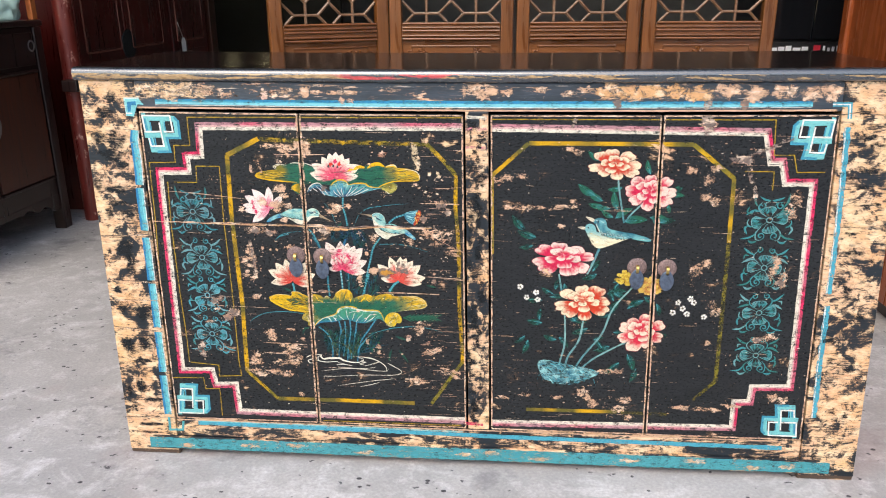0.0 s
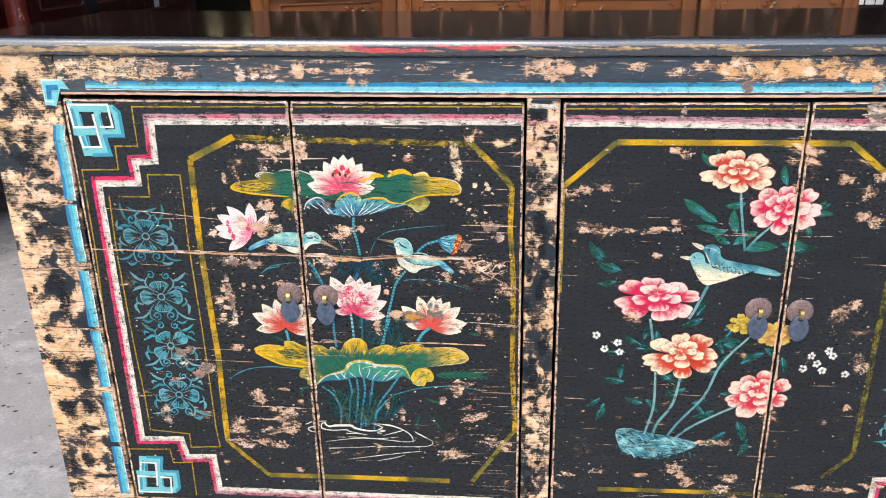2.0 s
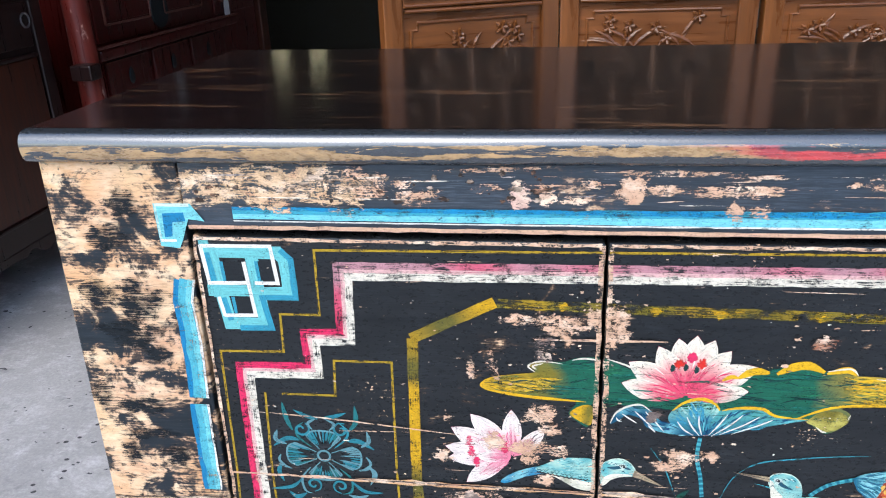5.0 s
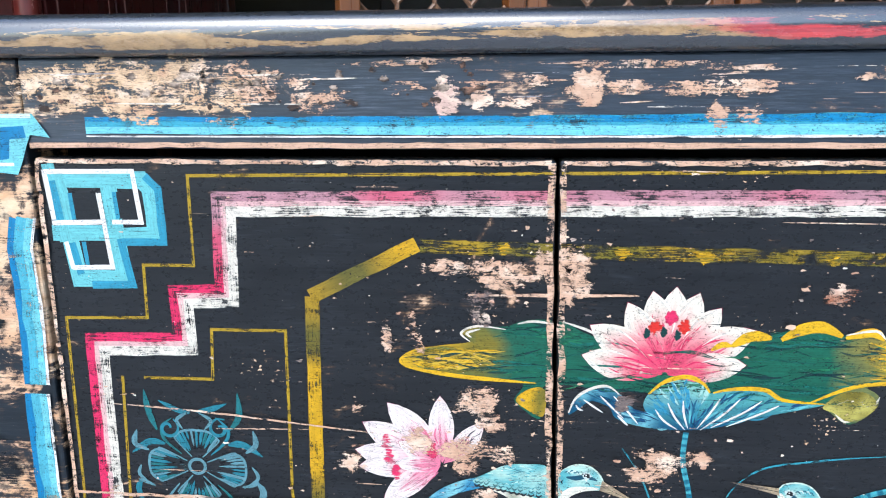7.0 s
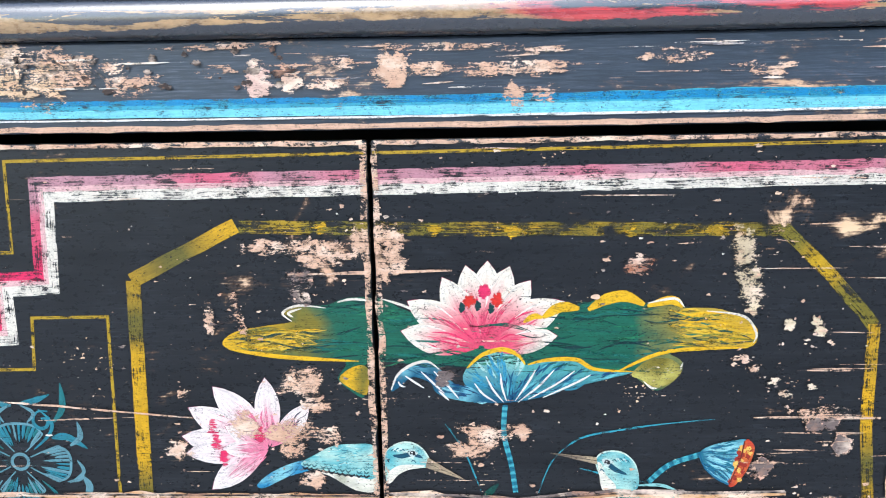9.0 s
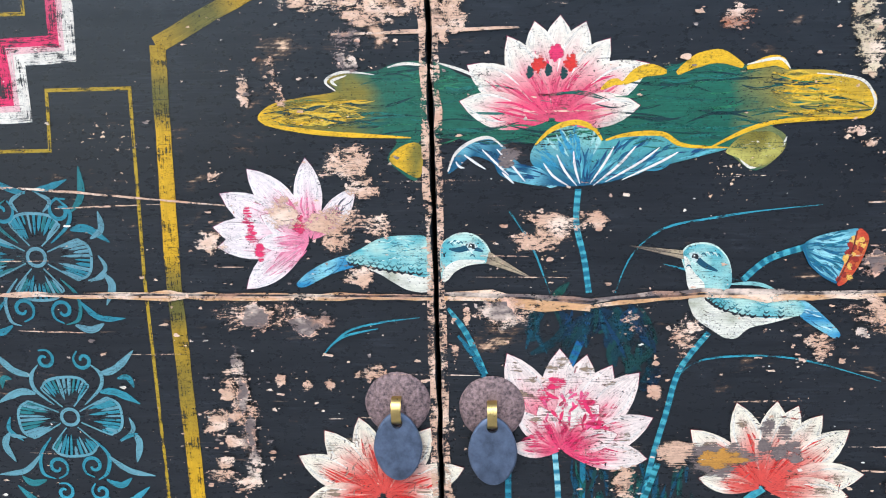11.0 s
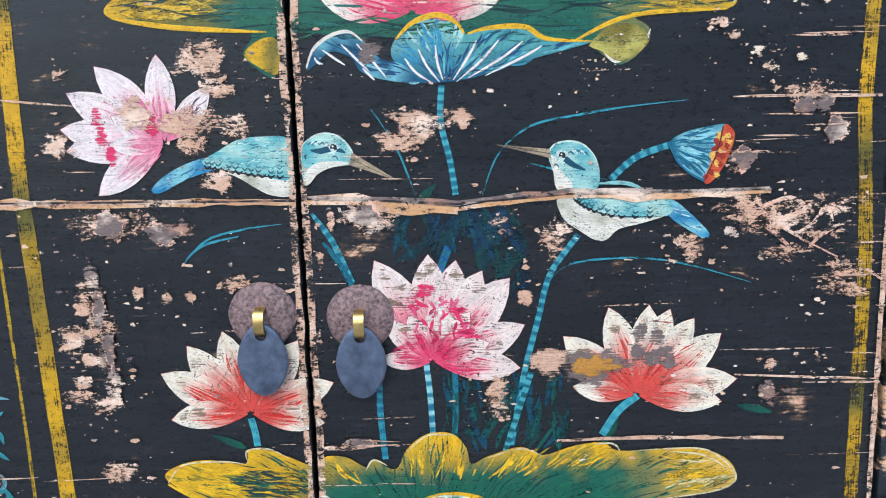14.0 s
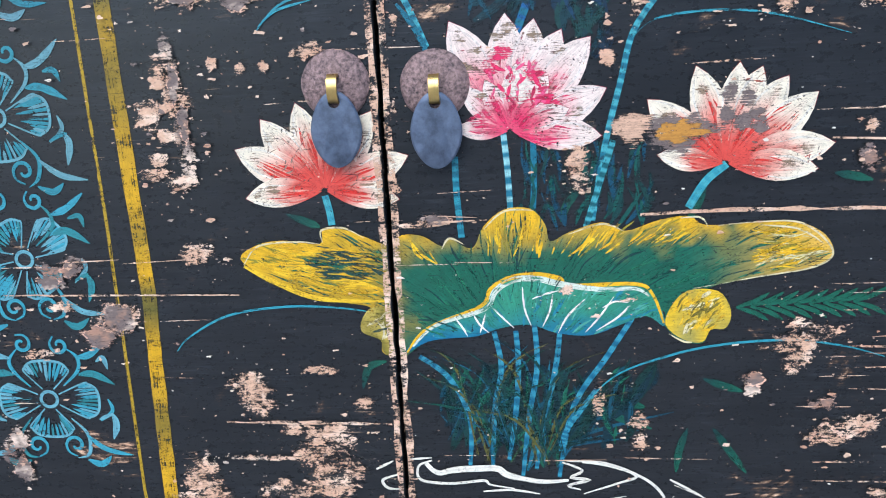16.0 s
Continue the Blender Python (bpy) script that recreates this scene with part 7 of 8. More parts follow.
# splits between the boards of the doors
split = one("split_line", "rubbed split between boards", M_FLAKE)
for pts, mm, a in (([(-0.181, 0.613), (0.078, 0.609)], 5.0, 0.86), ([(0.083, 0.610), (0.113, 0.610), (0.133, 0.606), (0.174, 0.602)], 7.0, 0.84), ([(0.174, 0.603), (0.205, 0.607), (0.241, 0.610), (0.281, 0.607), (0.362, 0.609)], 4.5, 0.86),
                   ([(-0.238, 0.686), (-0.173, 0.682), (-0.086, 0.673), (-0.046, 0.669)], 1.4, 0.7), ([(0.337, 0.665), (0.372, 0.665), (0.424, 0.664)], 2.0, 0.75), ([(0.085, 0.450), (0.117, 0.452)], 4, 0.66), ([(0.234, 0.452), (0.291, 0.453), (0.378, 0.451)], 2.6, 0.7),
                   ([(0.345, 0.494), (0.399, 0.491), (0.440, 0.489)], 1.6, 0.7), ([(-0.187, 0.412), (-0.023, 0.408)], 1.2, 0.6), ([(-0.041, 0.319), (0.072, 0.316)], 2.4, 0.55), ([(0.019, 0.771), (0.075, 0.771), (0.131, 0.772)], 2.0, 0.7), ([(-0.304, 0.615), (0.076, 0.610)], 3.0, 0.75)):
    split(pts, mm, lin(216, 166, 116) if mm > 4 else PEACH, a, (0.6, 0.6), round_=False, rag=0.6, seed=int(mm * 10))
for pts, mm, c in (([(0.083, 0.612), (0.174, 0.607), (0.241, 0.612), (0.291, 0.612)], 3.2, CLAY), ([(0.241, 0.612), (0.307, 0.610), (0.361, 0.611)], 2.4, CLAY)):
    split(pts, mm, c, 0.85, (0.5, 0.5), round_=False, rag=0.5)
b = Brush()
b.stroke([(-0.181, 0.614), (0.078, 0.610)], 1.3, INK, 1.0, round_=False, rag=0.4)
b.stroke([(0.083, 0.611), (0.174, 0.606), (0.241, 0.610), (0.362, 0.610)], 1.3, INK, 1.0, round_=False, rag=0.4)
b.on_doors("split_groove", "", M_FLAKE)

# bare patches where the frames of the doors were rubbed
b = Brush()


SPOTS = []


def patch(pts, w, h, c=PEACH, a=0.72, turn=0):
    for k, (x, z) in enumerate(pts if isinstance(pts, list) else [pts]):
        SPOTS.append((x, z, w / 1000, h / 1000))
        b.blob(x, z, w / 1000, h / 1000, c, a * 0.84, 0.02, int(abs(x * 900 + z * 300)) % 97 + k, turn)


patch([(0.007, 0.789), (0.037, 0.790), (0.044, 0.781)], 40, 12)
patch([(0.069, 0.792), (0.078, 0.787), (0.083, 0.799), (0.092, 0.793), (0.093, 0.781), (0.083, 0.776)], 14, 22, PEACH, 0.8)
patch([(0.327, 0.779), (0.326, 0.790), (0.331, 0.764), (0.333, 0.754)], 16, 22, lin(204, 184, 150), 0.72)
patch([(0.255, 0.772), (0.257, 0.776)], 22, 10, lin(170, 110, 80), 0.66)
patch([(-0.037, 0.741), (-0.019, 0.747)], 8, 26, PEACH, 0.6)
patch((0.027, 0.763), 20, 26, CLAY, 0.55)
patch([(0.026, 0.694), (0.016, 0.658), (-0.015, 0.665)], 30, 22)
patch([(0.023, 0.696), (0.033, 0.679), (-0.065, 0.646), (0.017, 0.646), (0.042, 0.656), (0.030, 0.624)], 19, 15)
patch([(0.148, 0.649), (0.153, 0.656), (0.141, 0.645)], 30, 14)
patch([(-0.036, 0.598), (-0.004, 0.593)], 26, 12, CLAY, 0.8)
patch([(-0.044, 0.600), (-0.022, 0.598)], 36, 16, PEACH, 0.55)
patch([(-0.053, 0.560), (-0.053, 0.537), (-0.049, 0.519), (-0.047, 0.499)], 10, 32, PEACH, 0.7)
patch([(0.115, 0.601), (0.122, 0.597)], 24, 16, CLAY, 0.85)
patch((0.119, 0.599), 36, 20, PEACH, 0.6)
patch([(0.357, 0.591), (0.347, 0.597)], 40, 18, PEACH, 0.62)
patch([(0.316, 0.574), (0.312, 0.578)], 14, 14, PEACH, 0.7)
patch([(0.344, 0.630), (0.341, 0.627)], 14, 12, CLAY, 0.85)
patch([(0.355, 0.590), (0.376, 0.597), (0.393, 0.585), (0.373, 0.572), (0.399, 0.600)], 30, 12, PEACH, 0.6)
patch([(0.407, 0.564), (0.411, 0.557), (0.405, 0.550), (0.412, 0.546)], 26, 7, PEACH, 0.6)
patch([(0.233, 0.583), (0.235, 0.586)], 16, 22, PEACH, 0.6)
patch([(0.189, 0.405), (0.228, 0.399)], 10, 6, PEACH, 0.7)
patch([(-0.066, 0.528), (-0.070, 0.523)], 20, 14, PEACH, 0.72)
patch([(-0.053, 0.561), (-0.051, 0.544), (-0.048, 0.522), (-0.046, 0.498)], 10, 30, CLAY, 0.75)
patch([(-0.056, 0.551), (-0.049, 0.533)], 16, 24, PEACH, 0.6)
patch([(-0.046, 0.438), (-0.050, 0.434)], 22, 12, PEACH, 0.68)
patch([(-0.022, 0.346), (-0.019, 0.338), (-0.015, 0.332)], 24, 18, PEACH, 0.72)
patch((0.026, 0.355), 24, 7, PEACH, 0.72)
patch([(0.029, 0.308), (0.020, 0.292), (0.035, 0.284), (0.030, 0.269), (0.022, 0.275)], 34, 16, PEACH, 0.66)
patch([(-0.066, 0.276), (-0.060, 0.284), (-0.057, 0.271)], 20, 24, PEACH, 0.55)
patch([(-0.011, 0.292), (-0.027, 0.293)], 40, 4, PEACH, 0.7)
patch([(-0.107, 0.394), (-0.104, 0.395)], 26, 20, PEACH, 0.85)
patch([(-0.122, 0.380), (-0.112, 0.388)], 24, 12, CLAY, 0.9)
patch([(-0.165, 0.370), (-0.145, 0.403)], 22, 9, PEACH, 0.7)
patch([(-0.151, 0.428), (-0.148, 0.420), (-0.132, 0.431)], 16, 12, CLAY, 0.8)
patch([(-0.191, 0.310), (-0.200, 0.298), (-0.192, 0.283)], 14, 18, CLAY, 0.75)
patch([(0.331, 0.377), (0.333, 0.360), (0.328, 0.355), (0.338, 0.369)], 14, 18, PEACH, 0.62)
patch((0.208, 0.330), 9, 22, PEACH, 0.85)
patch([(0.234, 0.316), (0.234, 0.302)], 12, 14, PEACH, 0.6)
patch([(0.347, 0.305), (0.354, 0.303), (0.374, 0.314)], 22, 12, PEACH, 0.66)
patch([(0.346, 0.326), (0.304, 0.344)], 16, 8, CLAY, 0.75)
patch([(0.196, 0.487), (0.198, 0.477)], 13, 18, PEACH, 0.62)
patch([(0.365, 0.483), (0.369, 0.479)], 9, 14, CLAY, 0.8)
patch([(0.033, 0.560), (-0.069, 0.488), (-0.052, 0.482)], 20, 10, PEACH, 0.62)
patch([(0.054, 0.331), (0.004, 0.313)], 14, 10, PEACH, 0.6)
patch([(-0.003, 0.267), (0.027, 0.298), (0.008, 0.237), (-0.019, 0.244)], 40, 16, PEACH, 0.6)
patch([(-0.066, 0.265), (-0.048, 0.235), (-0.068, 0.242)], 40, 14, PEACH, 0.58)
patch([(0.317, 0.232), (0.330, 0.225)], 44, 16, PEACH, 0.66)
patch([(0.391, 0.257), (0.411, 0.250)], 26, 26, PEACH, 0.55)
patch([(0.365, 0.308), (0.326, 0.366), (0.346, 0.374)], 30, 14, PEACH, 0.55)
patch([(-0.025, 0.341), (0.174, 0.658), (0.039, 0.184)], 20, 14, PEACH, 0.7)
patch([(0.381, 0.667), (0.368, 0.595), (0.400, 0.602)], 44, 12, PEACH, 0.55)
patch([(0.591, 0.660), (0.627, 0.660), (0.542, 0.659), (0.657, 0.663)], 60, 10, PEACH, 0.66)
patch([(0.673, 0.674), (0.647, 0.619)], 18, 12, PEACH, 0.72)
patch([(0.510, 0.722), (0.528, 0.726), (0.558, 0.730)], 26, 14, PEACH, 0.62)
patch([(0.658, 0.788), (0.676, 0.783)], 22, 14, PEACH, 0.66)
patch([(0.761, 0.269), (0.780, 0.270)], 50, 12, PEACH, 0.62)
patch([(0.725, 0.201), (0.711, 0.215), (0.739, 0.186)], 26, 22, PEACH, 0.6)
patch([(0.811, 0.196), (0.800, 0.173), (0.821, 0.151)], 34, 18, PEACH, 0.62)
patch([(0.526, 0.194), (0.579, 0.203), (0.653, 0.198)], 30, 12, PEACH, 0.55)
patch([(0.941, 0.520), (0.964, 0.540), (0.947, 0.527)], 24, 24, PEACH, 0.68)
patch([(0.967, 0.678), (0.948, 0.687), (0.913, 0.745), (0.965, 0.749)], 26, 18, PEACH, 0.66)
patch([(0.987, 0.440), (0.994, 0.426), (0.950, 0.724)], 22, 30, PEACH, 0.55)
patch([(0.989, 0.180), (1.015, 0.178), (1.052, 0.190), (0.943, 0.182)], 44, 12, PEACH, 0.66)
patch((0.984, 0.349), 16, 14, PEACH, 0.72)
patch([(1.104, 0.523), (1.131, 0.504), (1.113, 0.543)], 22, 40, PEACH, 0.62)
patch([(1.101, 0.360), (1.119, 0.367)], 34, 18, PEACH, 0.66)
patch([(1.145, 0.216), (1.165, 0.209)], 30, 26, PEACH, 0.7)
patch([(1.008, 0.770), (1.018, 0.768)], 30, 18, CLAY, 0.95)
patch([(1.035, 0.738), (1.050, 0.695)], 10, 50, CLAY, 0.6, 12)
patch([(1.047, 0.786), (1.074, 0.796), (1.100, 0.810)], 34, 10, CLAY, 0.8, 20)
patch([(0.940, 0.838), (0.936, 0.855)], 24, 34, CLAY, 0.85)
patch((0.664, 0.842), 10, 30, CLAY, 0.8, -20)
patch([(1.135, 0.684), (1.127, 0.659)], 26, 40, PEACH, 0.55)
patch([(0.333, 0.743), (0.358, 0.731), (0.377, 0.732), (0.379, 0.726)], 8, 9, lin(226, 206, 170), 0.95)
patch([(0.327, 0.708), (0.335, 0.700)], 12, 5, PEACH, 0.8)
patch([(0.350, 0.691), (0.356, 0.683), (0.376, 0.687), (0.360, 0.681)], 7, 5, lin(230, 210, 180), 0.9)
patch([(0.202, 0.588), (0.198, 0.595)], 10, 8, PEACH, 0.6)
patch([(-0.061, 0.546), (-0.070, 0.528), (-0.060, 0.513), (-0.065, 0.498), (-0.053, 0.482)], 12, 9, PEACH, 0.9)
patch([(-0.025, 0.555), (-0.007, 0.551), (0.008, 0.552), (0.027, 0.558)], 7, 8, PEACH, 0.85)
patch([(-0.058, 0.687), (-0.017, 0.742), (-0.014, 0.733)], 9, 9, PEACH, 0.7)
patch([(0.097, 0.597), (0.089, 0.573), (0.085, 0.523), (0.084, 0.473)], 5, 12, PEACH, 0.8)
patch([(0.316, 0.575), (0.235, 0.587), (0.214, 0.546)], 9, 11, PEACH, 0.85)
patch([(0.198, 0.491), (0.196, 0.480), (0.367, 0.501), (0.398, 0.506)], 9, 8, PEACH, 0.75)


def scab(pts, w, h, seed=0):
    """A grey-brown filled spot with a broken peach rim."""
    for k, (x, z) in enumerate(pts if isinstance(pts, list) else [pts]):
        b.blob(x, z, w / 1000 * 1.35, h / 1000 * 1.4, lin(230, 186, 158), 0.72, 0.05, seed + 3 * k)
        b.blob(x, z, w / 1000, h / 1000, lin(120, 106, 100), 1.15, 0.85, seed + 3 * k)


scab((-0.039, 0.597), 15, 13, 1)
scab([(-0.006, 0.591), (0.117, 0.600)], 17, 10, 2)
scab([(0.379, 0.659), (0.390, 0.660)], 10, 8, 3)
scab([(0.398, 0.645), (0.345, 0.629)], 11, 11, 4)
scab([(0.366, 0.482), (0.338, 0.585)], 6, 5, 5)
scab([(-0.047, 0.520), (-0.051, 0.544)], 6, 18, 6)
scab((-0.122, 0.381), 17, 12, 7)
scab((-0.108, 0.394), 18, 14, 8)
scab([(-0.136, 0.428), (-0.152, 0.420)], 12, 8, 9)
scab([(0.367, 0.481), (0.351, 0.326), (0.306, 0.344), (0.304, 0.336)], 8, 6, 10)
scab([(-0.192, 0.308), (-0.192, 0.285)], 10, 14, 11)
scab((0.108, 0.453), 14, 5, 12)
scab([(1.026, 0.768), (0.941, 0.844)], 20, 14, 13)
scab([(1.126, 0.497), (1.095, 0.359), (0.481, 0.610)], 14, 12, 14)
for pts in ([(0.350, 0.589), (0.358, 0.600), (0.373, 0.605), (0.382, 0.598), (0.369, 0.590), (0.383, 0.579), (0.406, 0.567)], [(0.351, 0.596), (0.366, 0.583), (0.376, 0.574)], [(0.379, 0.583), (0.389, 0.590), (0.395, 0.599), (0.400, 0.590)], [(0.361, 0.603), (0.368, 0.593), (0.366, 0.585)], [(0.386, 0.574), (0.396, 0.583), (0.405, 0.579)], [(0.404, 0.557), (0.421, 0.560), (0.432, 0.553)], [(0.396, 0.555), (0.410, 0.551)], [(0.341, 0.301), (0.350, 0.313), (0.364, 0.303), (0.379, 0.314)]):
    b.stroke(pts, 2.4, lin(224, 178, 150), 0.62, (0.4, 0.3), rag=0.5, seed=len(pts))
b.on_doors("bare_patch", "patches rubbed to bare wood and filler", M_FLAKE, kind="stuff")

# scattered chips
b = Brush()
rng = random.Random(21)
for k in range(1500):
    x, z = rng.uniform(-0.27, 1.21), rng.uniform(0.11, 0.86)
    w = 0.0006 + 0.0026 * rng.random() ** 5
    b.chip(x, z, w * rng.uniform(0.9, 2.6), w * rng.uniform(0.6, 1.1), rng.choice((PEACH, PEACH, lin(232, 196, 166), CREAM, CLAY)), k)
for k, (x, z, w, h) in enumerate(SPOTS):
    for m in range(7):
        cx, cz = rng.gauss(x, 0.75 * w + 0.006), rng.gauss(z, 0.7 * h + 0.005)
        d = 0.0006 + 0.0026 * rng.random() ** 3
        b.chip(cx, cz, d * rng.uniform(0.9, 2.4), d * rng.uniform(0.6, 1.3), rng.choice((PEACH, PEACH, lin(232, 196, 166), lin(196, 150, 122), CLAY)), k * 7 + m)
for k in range(210):
    x, z = rng.uniform(-0.27, 1.15) if k % 3 else rng.uniform(0.33, 0.43), rng.uniform(0.11, 0.86)
    l = rng.uniform(0.01, 0.07)
    b.stroke([(x, z), (x + l, z + rng.uniform(-0.002, 0.002))], rng.uniform(0.5, 1.2), PEACH, rng.uniform(0.4, 0.62), (0.2, 0.2), rag=0.5, seed=k)
b.on_doors("chip", "small chips in the lacquer", M_FLAKE, kind="stuff")


# ---- iron pulls ----
def pull(x, z, door):
    """Round hammered plate, brass staple and an oval iron drop."""
    bm = bmesh.new()
    n, R = 40, 0.0212
    rim = []
    for ring, (rr, y) in enumerate(((0.0, -0.0052), (0.35, -0.005), (0.7, -0.0042), (0.93, -0.0028), (1.0, -0.0008))):
        row = []
        for i in range(1 if rr == 0 else n):
            an = 2 * math.pi * i / n
            w = 1 + 0.02 * noise.noise(Vector((math.cos(an) * 2, math.sin(an) * 2, x * 9)))
            h = 0.0004 * noise.noise(Vector((rr * math.cos(an) * 7, rr * math.sin(an) * 7, x * 20)))
            row.append(bm.verts.new((x + R * rr * w * math.cos(an), y + h, z + R * rr * w * math.sin(an))))
        rim.append(row)
    for i in range(n):
        bm.faces.new((rim[0][0], rim[1][i], rim[1][(i + 1) % n]))
    for a, c in zip(rim[1:], rim[2:]):
        for i in range(n):
            bm.faces.new((a[i], c[i], c[(i + 1) % n], a[(i + 1) % n]))
    plate = smooth(part("pull_plate", bm, M_IRON, door, "round hammered rusty iron plate"))
    # oval drop with a hole near its top
    bm = bmesh.new()
    zc = z - 0.027
    outer, inner = [], []
    for i in range(n):
        an = 2 * math.pi * i / n
        s = math.sin(an)
        wd = 0.0158 * (1 - 0.12 * s) if s > 0 else 0.0158 * (1 - 0.10 * (-s) ** 2)
        outer.append((x + wd * math.cos(an), zc + 0.0232 * s))
        inner.append((x + 0.0036 * math.cos(an), zc + 0.0165 + 0.0036 * s))
    rows = []
    for pts, y in ((outer, -0.0062), (outer, -0.0082), ([(x + (a - x) * 0.93, zc + (c - zc) * 0.94) for a, c in outer], -0.0092), (inner, -0.0092), (inner, -0.0062)):
        rows.append([bm.verts.new((a, y, c)) for a, c in pts])
    for a, c in zip(rows, rows[1:]):
        for i in range(n):
            bm.faces.new((a[i], a[(i + 1) % n], c[(i + 1) % n], c[i]))
    smooth(part("pull_drop", bm, M_DROP, plate, "oval blue-grey iron drop"))
    bm = bmesh.new()
    prof = [(-0.0040, 0.0055), (-0.0085, 0.0052), (-0.0118, 0.0025), (-0.0126, -0.002), (-0.0122, -0.0065), (-0.0098, -0.0098), (-0.0065, -0.0105)]
    rows = []
    for i, (y, u) in enumerate(prof):
        y0, u0 = prof[max(i - 1, 0)]
        y1, u1 = prof[min(i + 1, len(prof) - 1)]
        d = Vector((y1 - y0, u1 - u0)).normalized()
        ny, nu = d.y * 0.0009, -d.x * 0.0009
        rows.append([bm.verts.new((x + s * 0.0031, y + k * ny, z + u + k * nu)) for s, k in ((-1, 1), (1, 1), (1, -1), (-1, -1))])
    for a, c in zip(rows, rows[1:]):
        for i in range(4):
            bm.faces.new((a[i], a[(i + 1) % 4], c[(i + 1) % 4], c[i]))
    bm.faces.new(rows[0])
    bm.faces.new(rows[-1])
    smooth(part("staple", bm, M_BRASS, plate, "small bent brass staple"), 50)


pull(*(0.051, 0.539), DOORS[0][2])
pull(*(0.112, 0.536), DOORS[1][2])
pull(*(0.816, 0.527), DOORS[2][2])
pull(*(0.881, 0.525), DOORS[3][2])

# ---- things behind ----
def screen_leaf(width, height=2.5):
    """One leaf of a folding screen: frame, octagon lattice above, carved panel below."""
    leaf = thing("screen_leaf", "brown hardwood screen leaf with octagon lattice and a carved lower panel", "folding screen", "screen leaves")
    st, d = 0.047, 0.02
    for x in (0, width - st):
        part("stile", box((x, -d, 0.0), (x + st, d, height), 0.004), M_TEAK, leaf)
    zs = [(0.12, 0.19), (0.315, 0.355), (0.946, 0.994), (height - 0.12, height - 0.05)]
    for z0, z1 in zs:
        part("rail", box((st + 0.001, -d + 0.003, z0), (width - st - 0.001, d, z1), 0.003), M_TEAK_X, leaf)
    for z in (0.940, 0.952, 0.970, 0.982, 0.997):
        bm = bmesh.new()
        add_tube(bm, [(st + 0.004, -d, z), (width - st - 0.004, -d, z)], 0.0045)
        part("moulding", bm, M_TEAK_X, leaf)
    panel = part("carved_panel", box((st - 0.004, -0.006, 0.35), (width - st + 0.004, 0.006, 0.946), 0.001), M_TEAK_X, leaf, "recessed panel with carved orchids")
    bm = bmesh.new()
    x0, x1, z0, z1, c = st + 0.02, width - st - 0.02, 0.38, 0.913, 0.017
    ring = [(x0 + c, z1), (x1 - c, z1), (x1 - c, z1 - c), (x1, z1 - c), (x1, z0 + c), (x1 - c, z0 + c), (x1 - c, z0), (x0 + c, z0), (x0 + c, z0 + c), (x0, z0 + c), (x0, z1 - c), (x0 + c, z1 - c), (x0 + c, z1)]
    add_tube(bm, [(x, -0.0075, z) for x, z in ring], 0.004, 6)
    part("bead", bm, M_TEAK_X, panel)
    rng = random.Random(int(width * 1000))
    bm = bmesh.new()
    cx = width / 2
    for k in range(11):
        a = radians(rng.uniform(25, 155))
        ln = rng.uniform(0.06, 0.11)
        bx = cx + rng.uniform(-0.1, 0.1)
        pts = [(bx + math.cos(a) * ln * s + 0.25 * ln * math.cos(a) * s * s, -0.008, 0.823 + math.sin(a) * ln * s - 0.3 * ln * s * s) for s in (0, 0.25, 0.5, 0.75, 1)]
        add_tube(bm, pts, 0.004, 6, [0.002, 0.0055, 0.006, 0.004, 0.001])
    for k in range(6):
        fx, fz = cx + rng.uniform(-0.13, 0.13), 0.858 + rng.uniform(-0.02, 0.04)
        for j in range(5):
            a = 2 * math.pi * j / 5
            add_tube(bm, [(fx, -0.009, fz), (fx + 0.012 * math.cos(a), -0.011, fz + 0.012 * math.sin(a)), (fx + 0.02 * math.cos(a), -0.008, fz + 0.02 * math.sin(a))], 0.004, 6, [0.002, 0.005, 0.001])
    part("orchid_carving", bm, M_TEAK_X, panel)
    # lattice: diamonds on a chequer, joined by straight bars
    inner = width - 2 * st
    p = inner / 4
    h = p * 0.5
    zb, zt_ = 1.0, height - 0.12
    r = 0.0056
    bars = []
    nz = int((zt_ - zb) / p) + 2
    for i in range(0, 5):
        for j in range(-1, nz):
            cxx, cz = st + i * p, zb + 0.35 * p + j * p
            if (i + j) % 2 == 0:
                for sx, sz in ((1, 1), (1, -1), (-1, 1), (-1, -1)):
                    bars.append(((cxx + sx * h, cz), (cxx, cz + sz * h)))
                bars.append(((cxx + h, cz), (cxx + 2 * p - h, cz)))
                bars.append(((cxx, cz + h), (cxx, cz + 2 * p - h)))
    for (ax, az), (bx, bz) in bars:
        lo, hi = st + 0.001, width - st - 0.001
        if max(ax, bx) < lo + 0.004 or min(ax, bx) > hi - 0.004:
            continue
        seg = [(ax, az), (bx, bz)]
        t0, t1 = 0.0, 1.0
        for q0, dq, mn, mx in ((ax, bx - ax, lo, hi), (az, bz - az, zb, zt_)):
            if abs(dq) < 1e-9:
                if q0 < mn or q0 > mx:
                    t1 = -1
                continue
            u, w = sorted(((mn - q0) / dq, (mx - q0) / dq))
            t0, t1 = max(t0, u), min(t1, w)
        if t1 - t0 < 0.05:
            continue
        a = (ax + (bx - ax) * t0, 0, az + (bz - az) * t0)
        b = (ax + (bx - ax) * t1, 0, az + (bz - az) * t1)
        bm = bmesh.new()
        add_tube(bm, [a, b], r, 6)
        part("lattice_bar", bm, M_LATTICE, leaf)
    return leaf


